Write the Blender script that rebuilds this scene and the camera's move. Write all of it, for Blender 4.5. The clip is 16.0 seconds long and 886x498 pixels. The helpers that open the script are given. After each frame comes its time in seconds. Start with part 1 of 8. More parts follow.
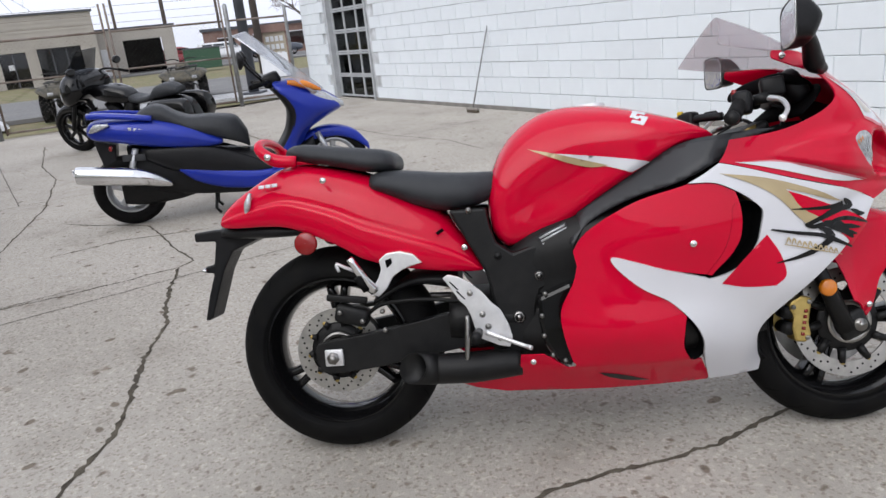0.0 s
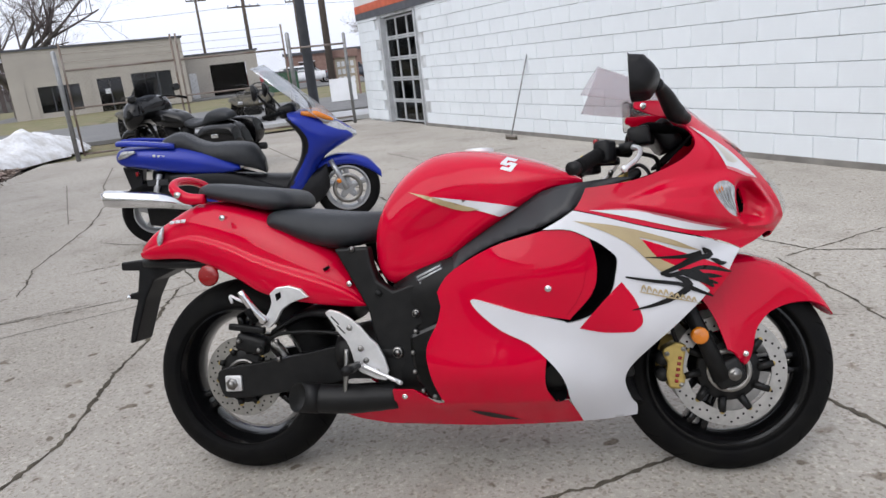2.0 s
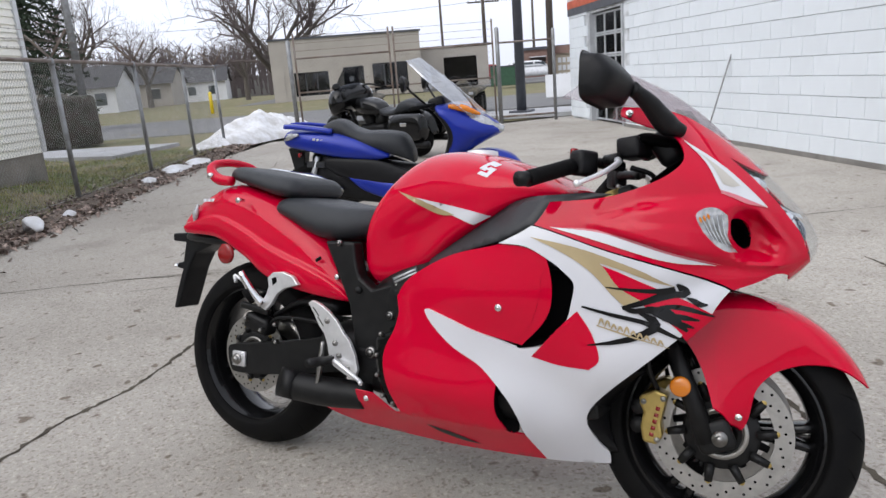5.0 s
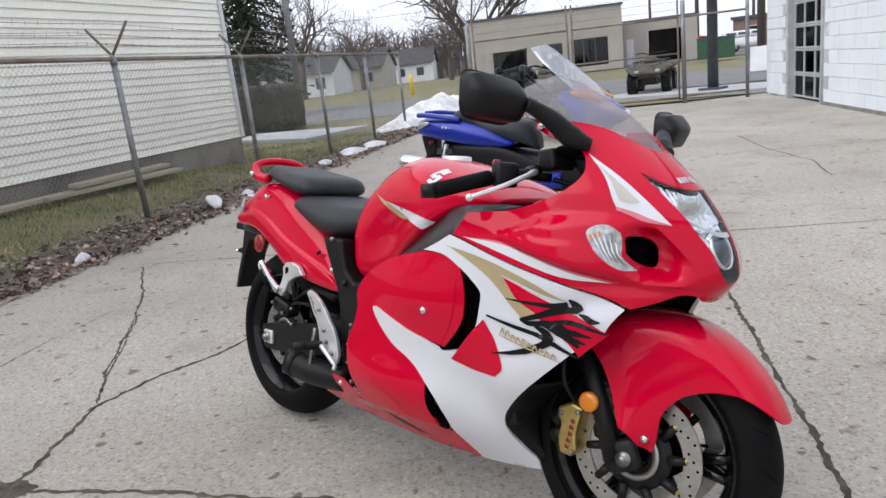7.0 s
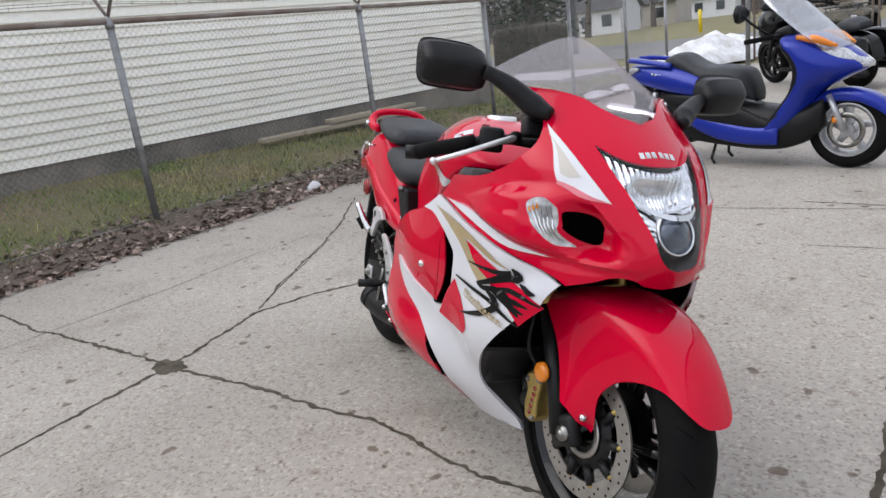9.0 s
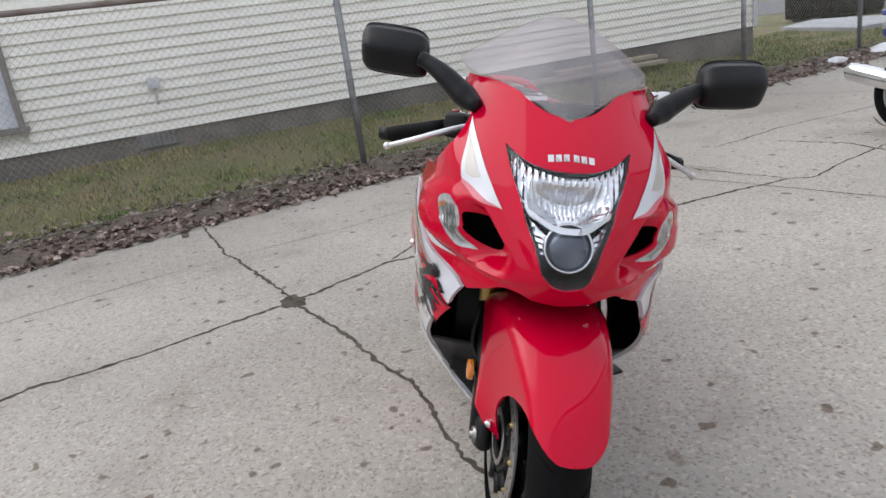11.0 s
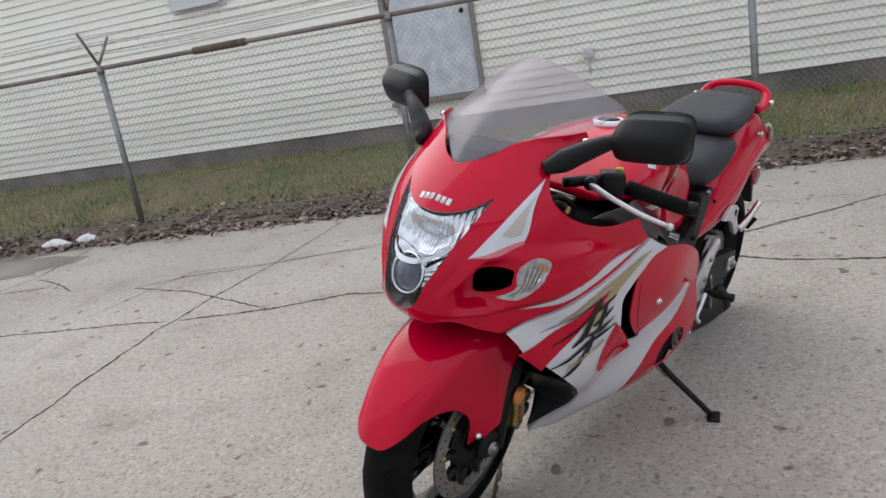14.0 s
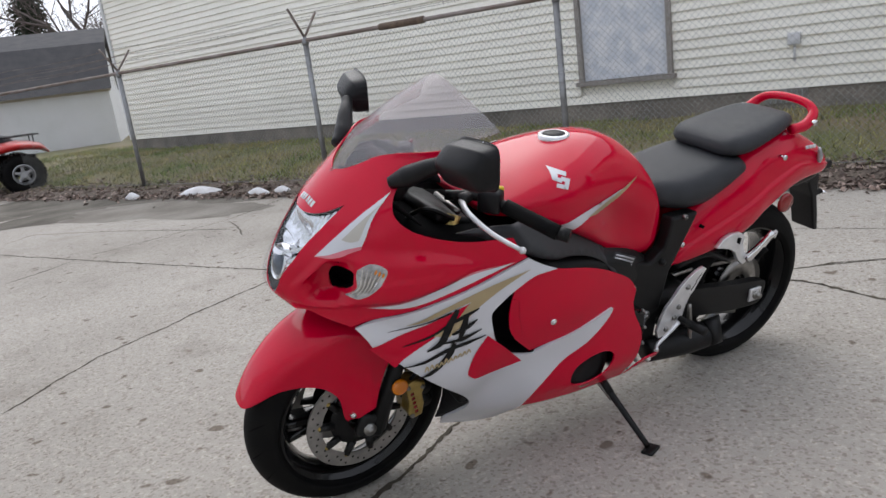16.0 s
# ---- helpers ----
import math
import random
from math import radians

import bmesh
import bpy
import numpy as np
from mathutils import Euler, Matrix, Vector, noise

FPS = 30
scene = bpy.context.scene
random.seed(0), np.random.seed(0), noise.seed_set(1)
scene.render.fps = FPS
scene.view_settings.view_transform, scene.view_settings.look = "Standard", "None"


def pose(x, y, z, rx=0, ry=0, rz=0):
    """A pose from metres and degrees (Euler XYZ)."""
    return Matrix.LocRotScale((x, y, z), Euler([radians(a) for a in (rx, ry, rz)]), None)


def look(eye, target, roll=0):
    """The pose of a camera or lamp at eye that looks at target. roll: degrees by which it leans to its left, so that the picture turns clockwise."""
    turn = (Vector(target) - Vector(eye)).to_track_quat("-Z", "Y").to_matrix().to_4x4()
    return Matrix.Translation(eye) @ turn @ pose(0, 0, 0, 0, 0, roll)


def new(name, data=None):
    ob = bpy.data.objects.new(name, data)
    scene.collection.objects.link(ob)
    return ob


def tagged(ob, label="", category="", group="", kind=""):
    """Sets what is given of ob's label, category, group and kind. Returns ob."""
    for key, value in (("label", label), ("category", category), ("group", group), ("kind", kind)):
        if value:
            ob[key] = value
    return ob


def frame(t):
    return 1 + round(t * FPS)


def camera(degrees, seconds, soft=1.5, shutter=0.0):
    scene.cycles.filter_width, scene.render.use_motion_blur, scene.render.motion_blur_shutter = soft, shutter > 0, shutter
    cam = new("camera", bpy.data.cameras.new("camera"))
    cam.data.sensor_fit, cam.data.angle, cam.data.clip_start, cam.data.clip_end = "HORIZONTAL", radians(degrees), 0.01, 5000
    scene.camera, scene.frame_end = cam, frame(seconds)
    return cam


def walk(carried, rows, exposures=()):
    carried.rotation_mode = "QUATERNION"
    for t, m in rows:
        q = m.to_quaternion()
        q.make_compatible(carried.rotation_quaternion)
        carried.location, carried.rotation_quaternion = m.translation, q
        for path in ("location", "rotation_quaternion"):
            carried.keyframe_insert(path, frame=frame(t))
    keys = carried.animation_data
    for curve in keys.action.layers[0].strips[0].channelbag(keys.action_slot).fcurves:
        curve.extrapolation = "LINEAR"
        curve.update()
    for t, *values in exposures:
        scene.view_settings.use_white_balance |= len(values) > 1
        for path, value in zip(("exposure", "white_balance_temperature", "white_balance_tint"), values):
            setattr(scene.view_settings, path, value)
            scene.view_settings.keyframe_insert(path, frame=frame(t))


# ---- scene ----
cam = camera(64.3, 16.0)
METRES, EYE, TURN = 5.652, 1.232, 5.7
START = pose(0.5376, -1.918, EYE, 0, 0, TURN)
ROWS = [
    (0.0, 0.0, 0.0, 0.0, -1.86, -17.81, 5.79),
    (0.5, 0.0272, -0.0004, 0.0017, -0.52, -17.05, 5.23),
    (1.0, 0.0544, -0.0087, 0.0039, 0.66, -15.83, 5.31),
    (1.5, 0.0794, -0.0191, 0.0039, 2.4, -15.98, 5.11),
    (2.0, 0.0993, -0.0113, 0.0032, 4.47, -15.46, 6.08),
    (2.5, 0.1162, 0.0003, 0.0044, 6.62, -15.51, 5.54),
    (3.0, 0.135, 0.0024, 0.006, 9.25, -14.15, 5.47),
    (3.5, 0.1584, -0.0016, 0.0008, 13.16, -13.52, 5.64),
    (4.0, 0.1734, 0.005, -0.0066, 14.7, -14.09, 5.62),
    (4.5, 0.1883, 0.0195, -0.0084, 18.89, -14.18, 4.88),
    (7.0, 0.3169, 0.0818, -0.0031, 39.37, -14.3, 6.33),
    (7.5, 0.3422, 0.0985, -0.0044, 45.95, -14.72, 6.71),
    (8.0, 0.3578, 0.125, -0.0056, 51.83, -15.49, 6.43),
    (8.5, 0.377, 0.1463, -0.0051, 57.17, -16.21, 6.97),
    (9.0, 0.4059, 0.17, -0.0066, 62.18, -16.38, 7.12),
    (11.5, 0.4423, 0.3324, -0.0084, 92.1, -17.33, 8.73),
    (12.0, 0.447, 0.3673, -0.0073, 99.95, -16.45, 9.63),
    (12.5, 0.4567, 0.4099, -0.0062, 107.2, -16.14, 9.4),
    (13.0, 0.4443, 0.4479, -0.0096, 112.37, -16.52, 9.31),
    (13.5, 0.428, 0.4796, -0.0072, 119.27, -16.29, 9.53),
    (14.0, 0.417, 0.524, -0.0071, 127.03, -14.93, 9.16),
    (14.5, 0.3966, 0.5547, -0.0097, 131.82, -15.45, 8.77),
    (15.0, 0.3681, 0.578, -0.0102, 137.34, -15.35, 8.17),
    (15.5, 0.3441, 0.6069, -0.0097, 142.6, -14.7, 7.54),
    (16.0, 0.3184, 0.6417, -0.0098, 147.33, -14.42, 7.17),
]
walk(cam, [(t, START @ pose(METRES * x, METRES * y, METRES * z, 90 + pitch, roll, yaw)) for t, x, y, z, yaw, pitch, roll in ROWS],
     exposures=((0, 0), (4.7, 0), (7, .09), (9.2, .09), (11.5, .03), (13, -.02), (14.5, -.07), (16, -.07)))
from mathutils.bvhtree import BVHTree

# ---- sky and light: a bright overcast noon ----
world = bpy.data.worlds.new("overcast_sky")
scene.world = world
world.use_nodes = True
wn = world.node_tree
wn.nodes.clear()
sky = wn.nodes.new("ShaderNodeTexSky")
sky.sky_type, sky.sun_disc = "NISHITA", False
sky.sun_elevation, sky.sun_rotation, sky.dust_density = radians(48), radians(200), 4.0
grey = wn.nodes.new("ShaderNodeHueSaturation")
grey.inputs["Saturation"].default_value = 0.22
cloud = wn.nodes.new("ShaderNodeMixRGB")
cloud.inputs[0].default_value = 0.62
cloud.inputs[2].default_value = (9.25, 9.7, 11.1, 1)
back = wn.nodes.new("ShaderNodeBackground")
back.inputs["Strength"].default_value = 0.15
wout = wn.nodes.new("ShaderNodeOutputWorld")
wn.links.new(sky.outputs[0], grey.inputs["Color"])
wn.links.new(grey.outputs[0], cloud.inputs[1])
wn.links.new(cloud.outputs[0], back.inputs["Color"])
wn.links.new(back.outputs[0], wout.inputs[0])
sun = new("sun", bpy.data.lights.new("sun", "SUN"))
sun.data.energy, sun.data.angle, sun.data.color = 1.15, radians(64), (1.0, 0.98, 0.96)
sun.matrix_world = look((-3, -6, 9), (0, 0, 0))
scene.view_settings.exposure = 0.0


# ---- materials ----
def mat(name, col, rough=0.5, metal=0.0, col2=None, scale=6.0, amount=0.5, bump=0.0, bscale=80.0, coat=0.0, rvar=0.1,
        spec=0.5, alpha=1.0, transmission=0.0, emit=0.0, per_object=0.0, grain=0.0, gscale=200.0, stretch=(1, 1, 1), coat_ior=1.4, island=0.0):
    m = bpy.data.materials.new(name)
    m.use_nodes = True
    nt = m.node_tree
    b = nt.nodes["Principled BSDF"]
    b.inputs["Metallic"].default_value = metal
    b.inputs["Roughness"].default_value = rough
    b.inputs["Coat Weight"].default_value = coat
    b.inputs["Coat Roughness"].default_value = 0.025
    b.inputs["Coat IOR"].default_value = coat_ior
    b.inputs["Specular IOR Level"].default_value = spec
    b.inputs["Transmission Weight"].default_value = transmission
    b.inputs["Alpha"].default_value = alpha
    if emit:
        b.inputs["Emission Color"].default_value = (*col, 1)
        b.inputs["Emission Strength"].default_value = emit
    tc = nt.nodes.new("ShaderNodeTexCoord")
    mp = nt.nodes.new("ShaderNodeMapping")
    mp.inputs["Scale"].default_value = stretch
    nt.links.new(tc.outputs["Object"], mp.inputs["Vector"])
    n1 = nt.nodes.new("ShaderNodeTexNoise")
    n1.inputs["Scale"].default_value, n1.inputs["Detail"].default_value = scale, 5.0
    nt.links.new(mp.outputs[0], n1.inputs["Vector"])
    ramp = nt.nodes.new("ShaderNodeMapRange")
    ramp.inputs["From Min"].default_value, ramp.inputs["From Max"].default_value = 0.35, 0.65
    nt.links.new(n1.outputs["Fac"], ramp.inputs["Value"])
    mix = nt.nodes.new("ShaderNodeMixRGB")
    mix.inputs[1].default_value = (*col, 1)
    mix.inputs[2].default_value = (*(col2 or [c * (1 - amount * 0.4) for c in col]), 1)
    nt.links.new(ramp.outputs[0], mix.inputs[0])
    last = mix.outputs[0]
    if grain:
        n3 = nt.nodes.new("ShaderNodeTexNoise")
        n3.inputs["Scale"].default_value, n3.inputs["Detail"].default_value = gscale, 2.0
        nt.links.new(mp.outputs[0], n3.inputs["Vector"])
        r3 = nt.nodes.new("ShaderNodeMapRange")
        r3.inputs["From Min"].default_value, r3.inputs["From Max"].default_value = 0.3, 0.7
        r3.inputs["To Min"].default_value, r3.inputs["To Max"].default_value = 1 - grain, 1 + grain
        nt.links.new(n3.outputs["Fac"], r3.inputs["Value"])
        g = nt.nodes.new("ShaderNodeMixRGB")
        g.blend_type = "MULTIPLY"
        g.inputs[0].default_value = 1
        nt.links.new(last, g.inputs[1])
        nt.links.new(r3.outputs[0], g.inputs[2])
        last = g.outputs[0]
    if island:
        gi = nt.nodes.new("ShaderNodeNewGeometry")
        r5 = nt.nodes.new("ShaderNodeMapRange")
        r5.inputs["To Min"].default_value, r5.inputs["To Max"].default_value = 1 - island, 1 + island
        nt.links.new(gi.outputs["Random Per Island"], r5.inputs["Value"])
        g = nt.nodes.new("ShaderNodeMixRGB")
        g.blend_type = "MULTIPLY"
        g.inputs[0].default_value = 1
        nt.links.new(last, g.inputs[1])
        nt.links.new(r5.outputs[0], g.inputs[2])
        last = g.outputs[0]
    if per_object:
        oi = nt.nodes.new("ShaderNodeObjectInfo")
        r4 = nt.nodes.new("ShaderNodeMapRange")
        r4.inputs["To Min"].default_value, r4.inputs["To Max"].default_value = 1 - per_object, 1 + per_object
        nt.links.new(oi.outputs["Random"], r4.inputs["Value"])
        g = nt.nodes.new("ShaderNodeMixRGB")
        g.blend_type = "MULTIPLY"
        g.inputs[0].default_value = 1
        nt.links.new(last, g.inputs[1])
        nt.links.new(r4.outputs[0], g.inputs[2])
        last = g.outputs[0]
    nt.links.new(last, b.inputs["Base Color"])
    rr = nt.nodes.new("ShaderNodeMapRange")
    rr.inputs["To Min"].default_value, rr.inputs["To Max"].default_value = max(0.02, rough - rvar), min(1, rough + rvar)
    nt.links.new(n1.outputs["Fac"], rr.inputs["Value"])
    nt.links.new(rr.outputs[0], b.inputs["Roughness"])
    if bump:
        n2 = nt.nodes.new("ShaderNodeTexNoise")
        n2.inputs["Scale"].default_value, n2.inputs["Detail"].default_value = bscale, 4.0
        nt.links.new(mp.outputs[0], n2.inputs["Vector"])
        bp = nt.nodes.new("ShaderNodeBump")
        bp.inputs["Strength"].default_value, bp.inputs["Distance"].default_value = bump, 0.01
        nt.links.new(n2.outputs["Fac"], bp.inputs["Height"])
        nt.links.new(bp.outputs[0], b.inputs["Normal"])
    return m


def concrete_mat(name):
    """Worn exposed-aggregate concrete: pale and dark stones, broad stains and round oil spots."""
    m = mat(name, (0.435, 0.408, 0.368), 0.85, 0, (0.35, 0.325, 0.29), 0.55, bump=0.35, bscale=160, spec=0.3)
    nt = m.node_tree
    b = nt.nodes["Principled BSDF"]
    tc = nt.nodes.new("ShaderNodeTexCoord")

    def layer(kind, scale, lo, hi, colour, last, detail=2.0):
        if kind == "stones":
            n = nt.nodes.new("ShaderNodeTexVoronoi")
            n.inputs["Scale"].default_value = scale
            sep = nt.nodes.new("ShaderNodeSeparateColor")
            nt.links.new(n.outputs["Color"], sep.inputs[0])
            out = sep.outputs[0]
        elif kind == "spots":
            n = nt.nodes.new("ShaderNodeTexVoronoi")
            n.voronoi_dimensions = "2D"
            n.inputs["Scale"].default_value = scale
            out = n.outputs["Distance"]
        else:
            n = nt.nodes.new("ShaderNodeTexNoise")
            n.inputs["Scale"].default_value, n.inputs["Detail"].default_value = scale, detail
            out = n.outputs["Fac"]
        if kind == "spots":
            w = nt.nodes.new("ShaderNodeTexNoise")
            w.inputs["Scale"].default_value = 22
            add = nt.nodes.new("ShaderNodeMixRGB")
            add.blend_type = "ADD"
            add.inputs[0].default_value = 0.06
            nt.links.new(tc.outputs["Object"], add.inputs[1])
            nt.links.new(w.outputs["Color"], add.inputs[2])
            nt.links.new(tc.outputs["Object"], w.inputs["Vector"])
            nt.links.new(add.outputs[0], n.inputs["Vector"])
        else:
            nt.links.new(tc.outputs["Object"], n.inputs["Vector"])
        r = nt.nodes.new("ShaderNodeMapRange")
        r.inputs["From Min"].default_value, r.inputs["From Max"].default_value = lo, hi
        nt.links.new(out, r.inputs["Value"])
        x = nt.nodes.new("ShaderNodeMixRGB")
        x.blend_type = "MULTIPLY"
        x.inputs[2].default_value = (*colour, 1)
        nt.links.new(r.outputs[0], x.inputs[0])
        nt.links.new(last, x.inputs[1])
        return x.outputs[0]

    last = b.inputs["Base Color"].links[0].from_socket
    last = layer("stones", 110, 0.72, 0.95, (0.70, 0.67, 0.64), last)
    last = layer("stones", 92, 0.22, 0.0, (1.26, 1.25, 1.23), last)
    last = layer("noise", 300, 0.5, 0.72, (0.8, 0.79, 0.78), last)
    last = layer("noise", 2.2, 0.56, 0.72, (0.86, 0.85, 0.84), last, 6)
    last = layer("noise", 11.0, 0.675, 0.72, (0.46, 0.41, 0.37), last, 1.6)
    last = layer("blotch", 7.0, 0.68, 0.75, (0.62, 0.57, 0.52), last, 3)
    last = layer("blotch", 24.0, 0.69, 0.75, (0.52, 0.48, 0.44), last, 2)
    last = layer("noise", 34, 0.35, 0.65, (0.93, 0.925, 0.92), last, 4)
    nt.links.new(last, b.inputs["Base Color"])
    return m


def glass_mat(name, tint, alpha, haze=0.0):
    """Thin tinted sheet: part see-through, part gloss."""
    m = bpy.data.materials.new(name)
    m.use_nodes = True
    nt = m.node_tree
    nt.nodes.clear()
    out = nt.nodes.new("ShaderNodeOutputMaterial")
    clear = nt.nodes.new("ShaderNodeBsdfTransparent")
    clear.inputs[0].default_value = (*tint, 1)
    gloss = nt.nodes.new("ShaderNodeBsdfGlossy")
    gloss.inputs["Roughness"].default_value = 0.14 if haze else 0.03
    gloss.inputs[0].default_value = (0.9, 0.9, 0.92, 1)
    fres = nt.nodes.new("ShaderNodeLayerWeight")
    fres.inputs[0].default_value = 0.5
    sq = nt.nodes.new("ShaderNodeMath")
    sq.operation = "POWER"
    sq.inputs[1].default_value = 4.0
    nt.links.new(fres.outputs["Facing"], sq.inputs[0])
    a = nt.nodes.new("ShaderNodeMath")
    a.operation = "MULTIPLY_ADD"
    a.inputs[1].default_value, a.inputs[2].default_value = 0.12, alpha
    mix = nt.nodes.new("ShaderNodeMixShader")
    nt.links.new(sq.outputs[0], a.inputs[0])
    nt.links.new(a.outputs[0], mix.inputs[0])
    nt.links.new(clear.outputs[0], mix.inputs[1])
    nt.links.new(gloss.outputs[0], mix.inputs[2])
    last = mix
    # White diffuse mixed in for pale sky reflection and scratches on the sheet.
    if haze:
        sky_haze = nt.nodes.new("ShaderNodeBsdfDiffuse")
        sky_haze.inputs[0].default_value = (0.8, 0.8, 0.82, 1)
        last = nt.nodes.new("ShaderNodeMixShader")
        last.inputs[0].default_value = haze
        nt.links.new(mix.outputs[0], last.inputs[1])
        nt.links.new(sky_haze.outputs[0], last.inputs[2])
    nt.links.new(last.outputs[0], out.inputs[0])
    return m


M = {}
M["red"] = mat("red_gloss_paint", (0.55, 0.0008, 0.027), 0.3, 0, (0.51, 0.0008, 0.024), 3, coat=1.0, rvar=0.03, spec=0.0, coat_ior=1.35)
M["white"] = mat("white_gloss_paint", (0.64, 0.645, 0.68), 0.25, 0, (0.60, 0.605, 0.645), 3, coat=0.8, rvar=0.04)
M["pink_fade"] = mat("fading_white_decal", (0.62, 0.20, 0.24), 0.3, 0, (0.60, 0.16, 0.20), 40, coat=1.0, rvar=0.03, spec=0.0)
M["gold_decal"] = mat("gold_decal", (0.46, 0.36, 0.20), 0.35, 0.2, coat=0.6, rvar=0.05)
M["silver_decal"] = mat("silver_decal", (0.55, 0.56, 0.58), 0.35, 0.3, coat=0.6, rvar=0.05)
M["pale_gold"] = mat("pale_gold_decal", (0.50, 0.47, 0.42), 0.35, 0.1, coat=0.6, rvar=0.05)
M["black_decal"] = mat("black_decal", (0.004, 0.004, 0.0045), 0.35, 0, coat=0.3, rvar=0.05, spec=0.2)
M["black_gloss"] = mat("black_gloss", (0.004, 0.004, 0.0045), 0.2, 0, coat=0.5, rvar=0.05, spec=0.2)
M["black_plastic"] = mat("black_plastic", (0.006, 0.006, 0.007), 0.40, 0, (0.009, 0.009, 0.010), 20, bump=0.1, bscale=500, spec=0.22)
M["grey_plastic"] = mat("satin_grey_plastic", (0.026, 0.027, 0.03), 0.40, 0, (0.032, 0.033, 0.036), 12, bump=0.05, bscale=400, spec=0.35)
M["black_metal"] = mat("black_metal", (0.005, 0.005, 0.0055), 0.45, 0.0, (0.009, 0.009, 0.009), 30, bump=0.1, bscale=300, spec=0.25)
M["rubber"] = mat("tyre_rubber", (0.0035, 0.0035, 0.004), 0.7, 0, (0.007, 0.0068, 0.0065), 14, bump=0.15, bscale=250, spec=0.10)
M["vinyl"] = mat("black_seat_vinyl", (0.019, 0.021, 0.0245), 0.46, 0, (0.025, 0.027, 0.031), 30, bump=0.25, bscale=900, spec=0.35)
M["alu"] = mat("cast_aluminium", (0.78, 0.78, 0.79), 0.36, 0.65, (0.66, 0.66, 0.67), 25, bump=0.08, bscale=300)
M["steel"] = mat("brushed_steel", (0.33, 0.32, 0.305), 0.32, 1.0, (0.22, 0.215, 0.205), 30, rvar=0.1)
M["disc"] = mat("brake_disc_steel", (0.47, 0.455, 0.43), 0.38, 0.9, (0.36, 0.35, 0.33), 30, rvar=0.1)
M["chrome"] = mat("chrome", (0.82, 0.82, 0.83), 0.1, 1.0, rvar=0.05)
M["gold"] = mat("gold_anodised", (0.52, 0.38, 0.13), 0.35, 0.85, (0.42, 0.31, 0.1), 40, bump=0.1, bscale=300)
M["amber"] = mat("amber_lens", (0.75, 0.22, 0.01), 0.2, 0, coat=0.8)
M["red_lens"] = mat("red_lens", (0.26, 0.006, 0.008), 0.25, 0, coat=0.5)
M["clear_lens"] = mat("frosted_clear_lens", (0.58, 0.59, 0.61), 0.12, 0.35, (0.30, 0.31, 0.33), 60, rvar=0.1, coat=1.0)
M["mirror"] = mat("reflector_chrome", (0.88, 0.89, 0.91), 0.12, 1.0, (0.66, 0.67, 0.70), 40, rvar=0.06, bump=0.08, bscale=60)
M["screen"] = glass_mat("smoked_screen", (0.83, 0.79, 0.80), 0.03, 0.11)
M["lens_dark"] = mat("projector_glass", (0.16, 0.19, 0.24), 0.05, 0.55, (0.05, 0.06, 0.08), 22, coat=1.0, rvar=0.02)
M["lens"] = glass_mat("headlamp_glass", (0.93, 0.94, 0.95), 0.03)
M["pane"] = glass_mat("window_pane", (0.30, 0.33, 0.34), 0.05)
M["yellow"] = mat("yellow_button", (0.75, 0.55, 0.02), 0.4)
# Near-black colour puts in the shade of ducts, holes and interiors; also black parts.
M["dark"] = mat("recess_shade_black", (0.003, 0.003, 0.0035), 0.9, spec=0.05)
M["concrete"] = concrete_mat("lot_concrete")
M["crack"] = mat("crack_dirt", (0.062, 0.053, 0.043), 0.95, 0, (0.13, 0.115, 0.09), 12, bump=0.8, bscale=200, spec=0.1)
M["joint"] = mat("joint_dirt", (0.16, 0.145, 0.125), 0.95, 0, (0.1, 0.09, 0.075), 8, bump=0.6, bscale=200, spec=0.1)


# ---- mesh helpers ----
def part(name, bm, material, parent=None, label="", smooth=True, kind=""):
    me = bpy.data.meshes.new(name)
    if isinstance(bm, tuple):
        me.from_pydata([tuple(v) for v in bm[0]], [], bm[1])
        me.update()
    else:
        bm.to_mesh(me)
        bm.free()
    if smooth:
        me.polygons.foreach_set("use_smooth", [True] * len(me.polygons))
    for x in material if isinstance(material, (list, tuple)) else [material]:
        me.materials.append(x)
    ob = new(name, me)
    if parent is not None:
        ob.parent = parent
    if label or kind:
        tagged(ob, label=label, kind=kind)
    return ob


def sharp(ob, angle=35):
    """Shade the mesh smooth but for edges bent more than the angle."""
    me = ob.data
    bm = bmesh.new()
    bm.from_mesh(me)
    for e in bm.edges:
        e.smooth = not (len(e.link_faces) == 2 and e.calc_face_angle(0) > radians(angle))
    bm.to_mesh(me)
    bm.free()
    return ob


def thing(name, label, category, m=None, group="", kind=""):
    ob = new(name)
    ob.empty_display_size = 0.1
    if m is not None:
        ob.matrix_world = m
    return tagged(ob, label, category, group, kind)


def box_bm(size, at=(0, 0, 0), bevel=0.0, m=None, bm=None, seg=2):
    bm2 = bmesh.new()
    bmesh.ops.create_cube(bm2, size=1.0)
    bmesh.ops.scale(bm2, vec=size, verts=bm2.verts)
    if bevel:
        bmesh.ops.bevel(bm2, geom=bm2.edges[:], offset=bevel, segments=seg, affect="EDGES", profile=0.5)
    bmesh.ops.transform(bm2, matrix=(m or Matrix()) if m is not None else Matrix.Translation(at), verts=bm2.verts)
    if bm is None:
        return bm2
    return join_bm(bm, bm2)


def join_bm(a, b):
    me = bpy.data.meshes.new("tmp")
    b.to_mesh(me)
    b.free()
    a.from_mesh(me)
    bpy.data.meshes.remove(me)
    return a


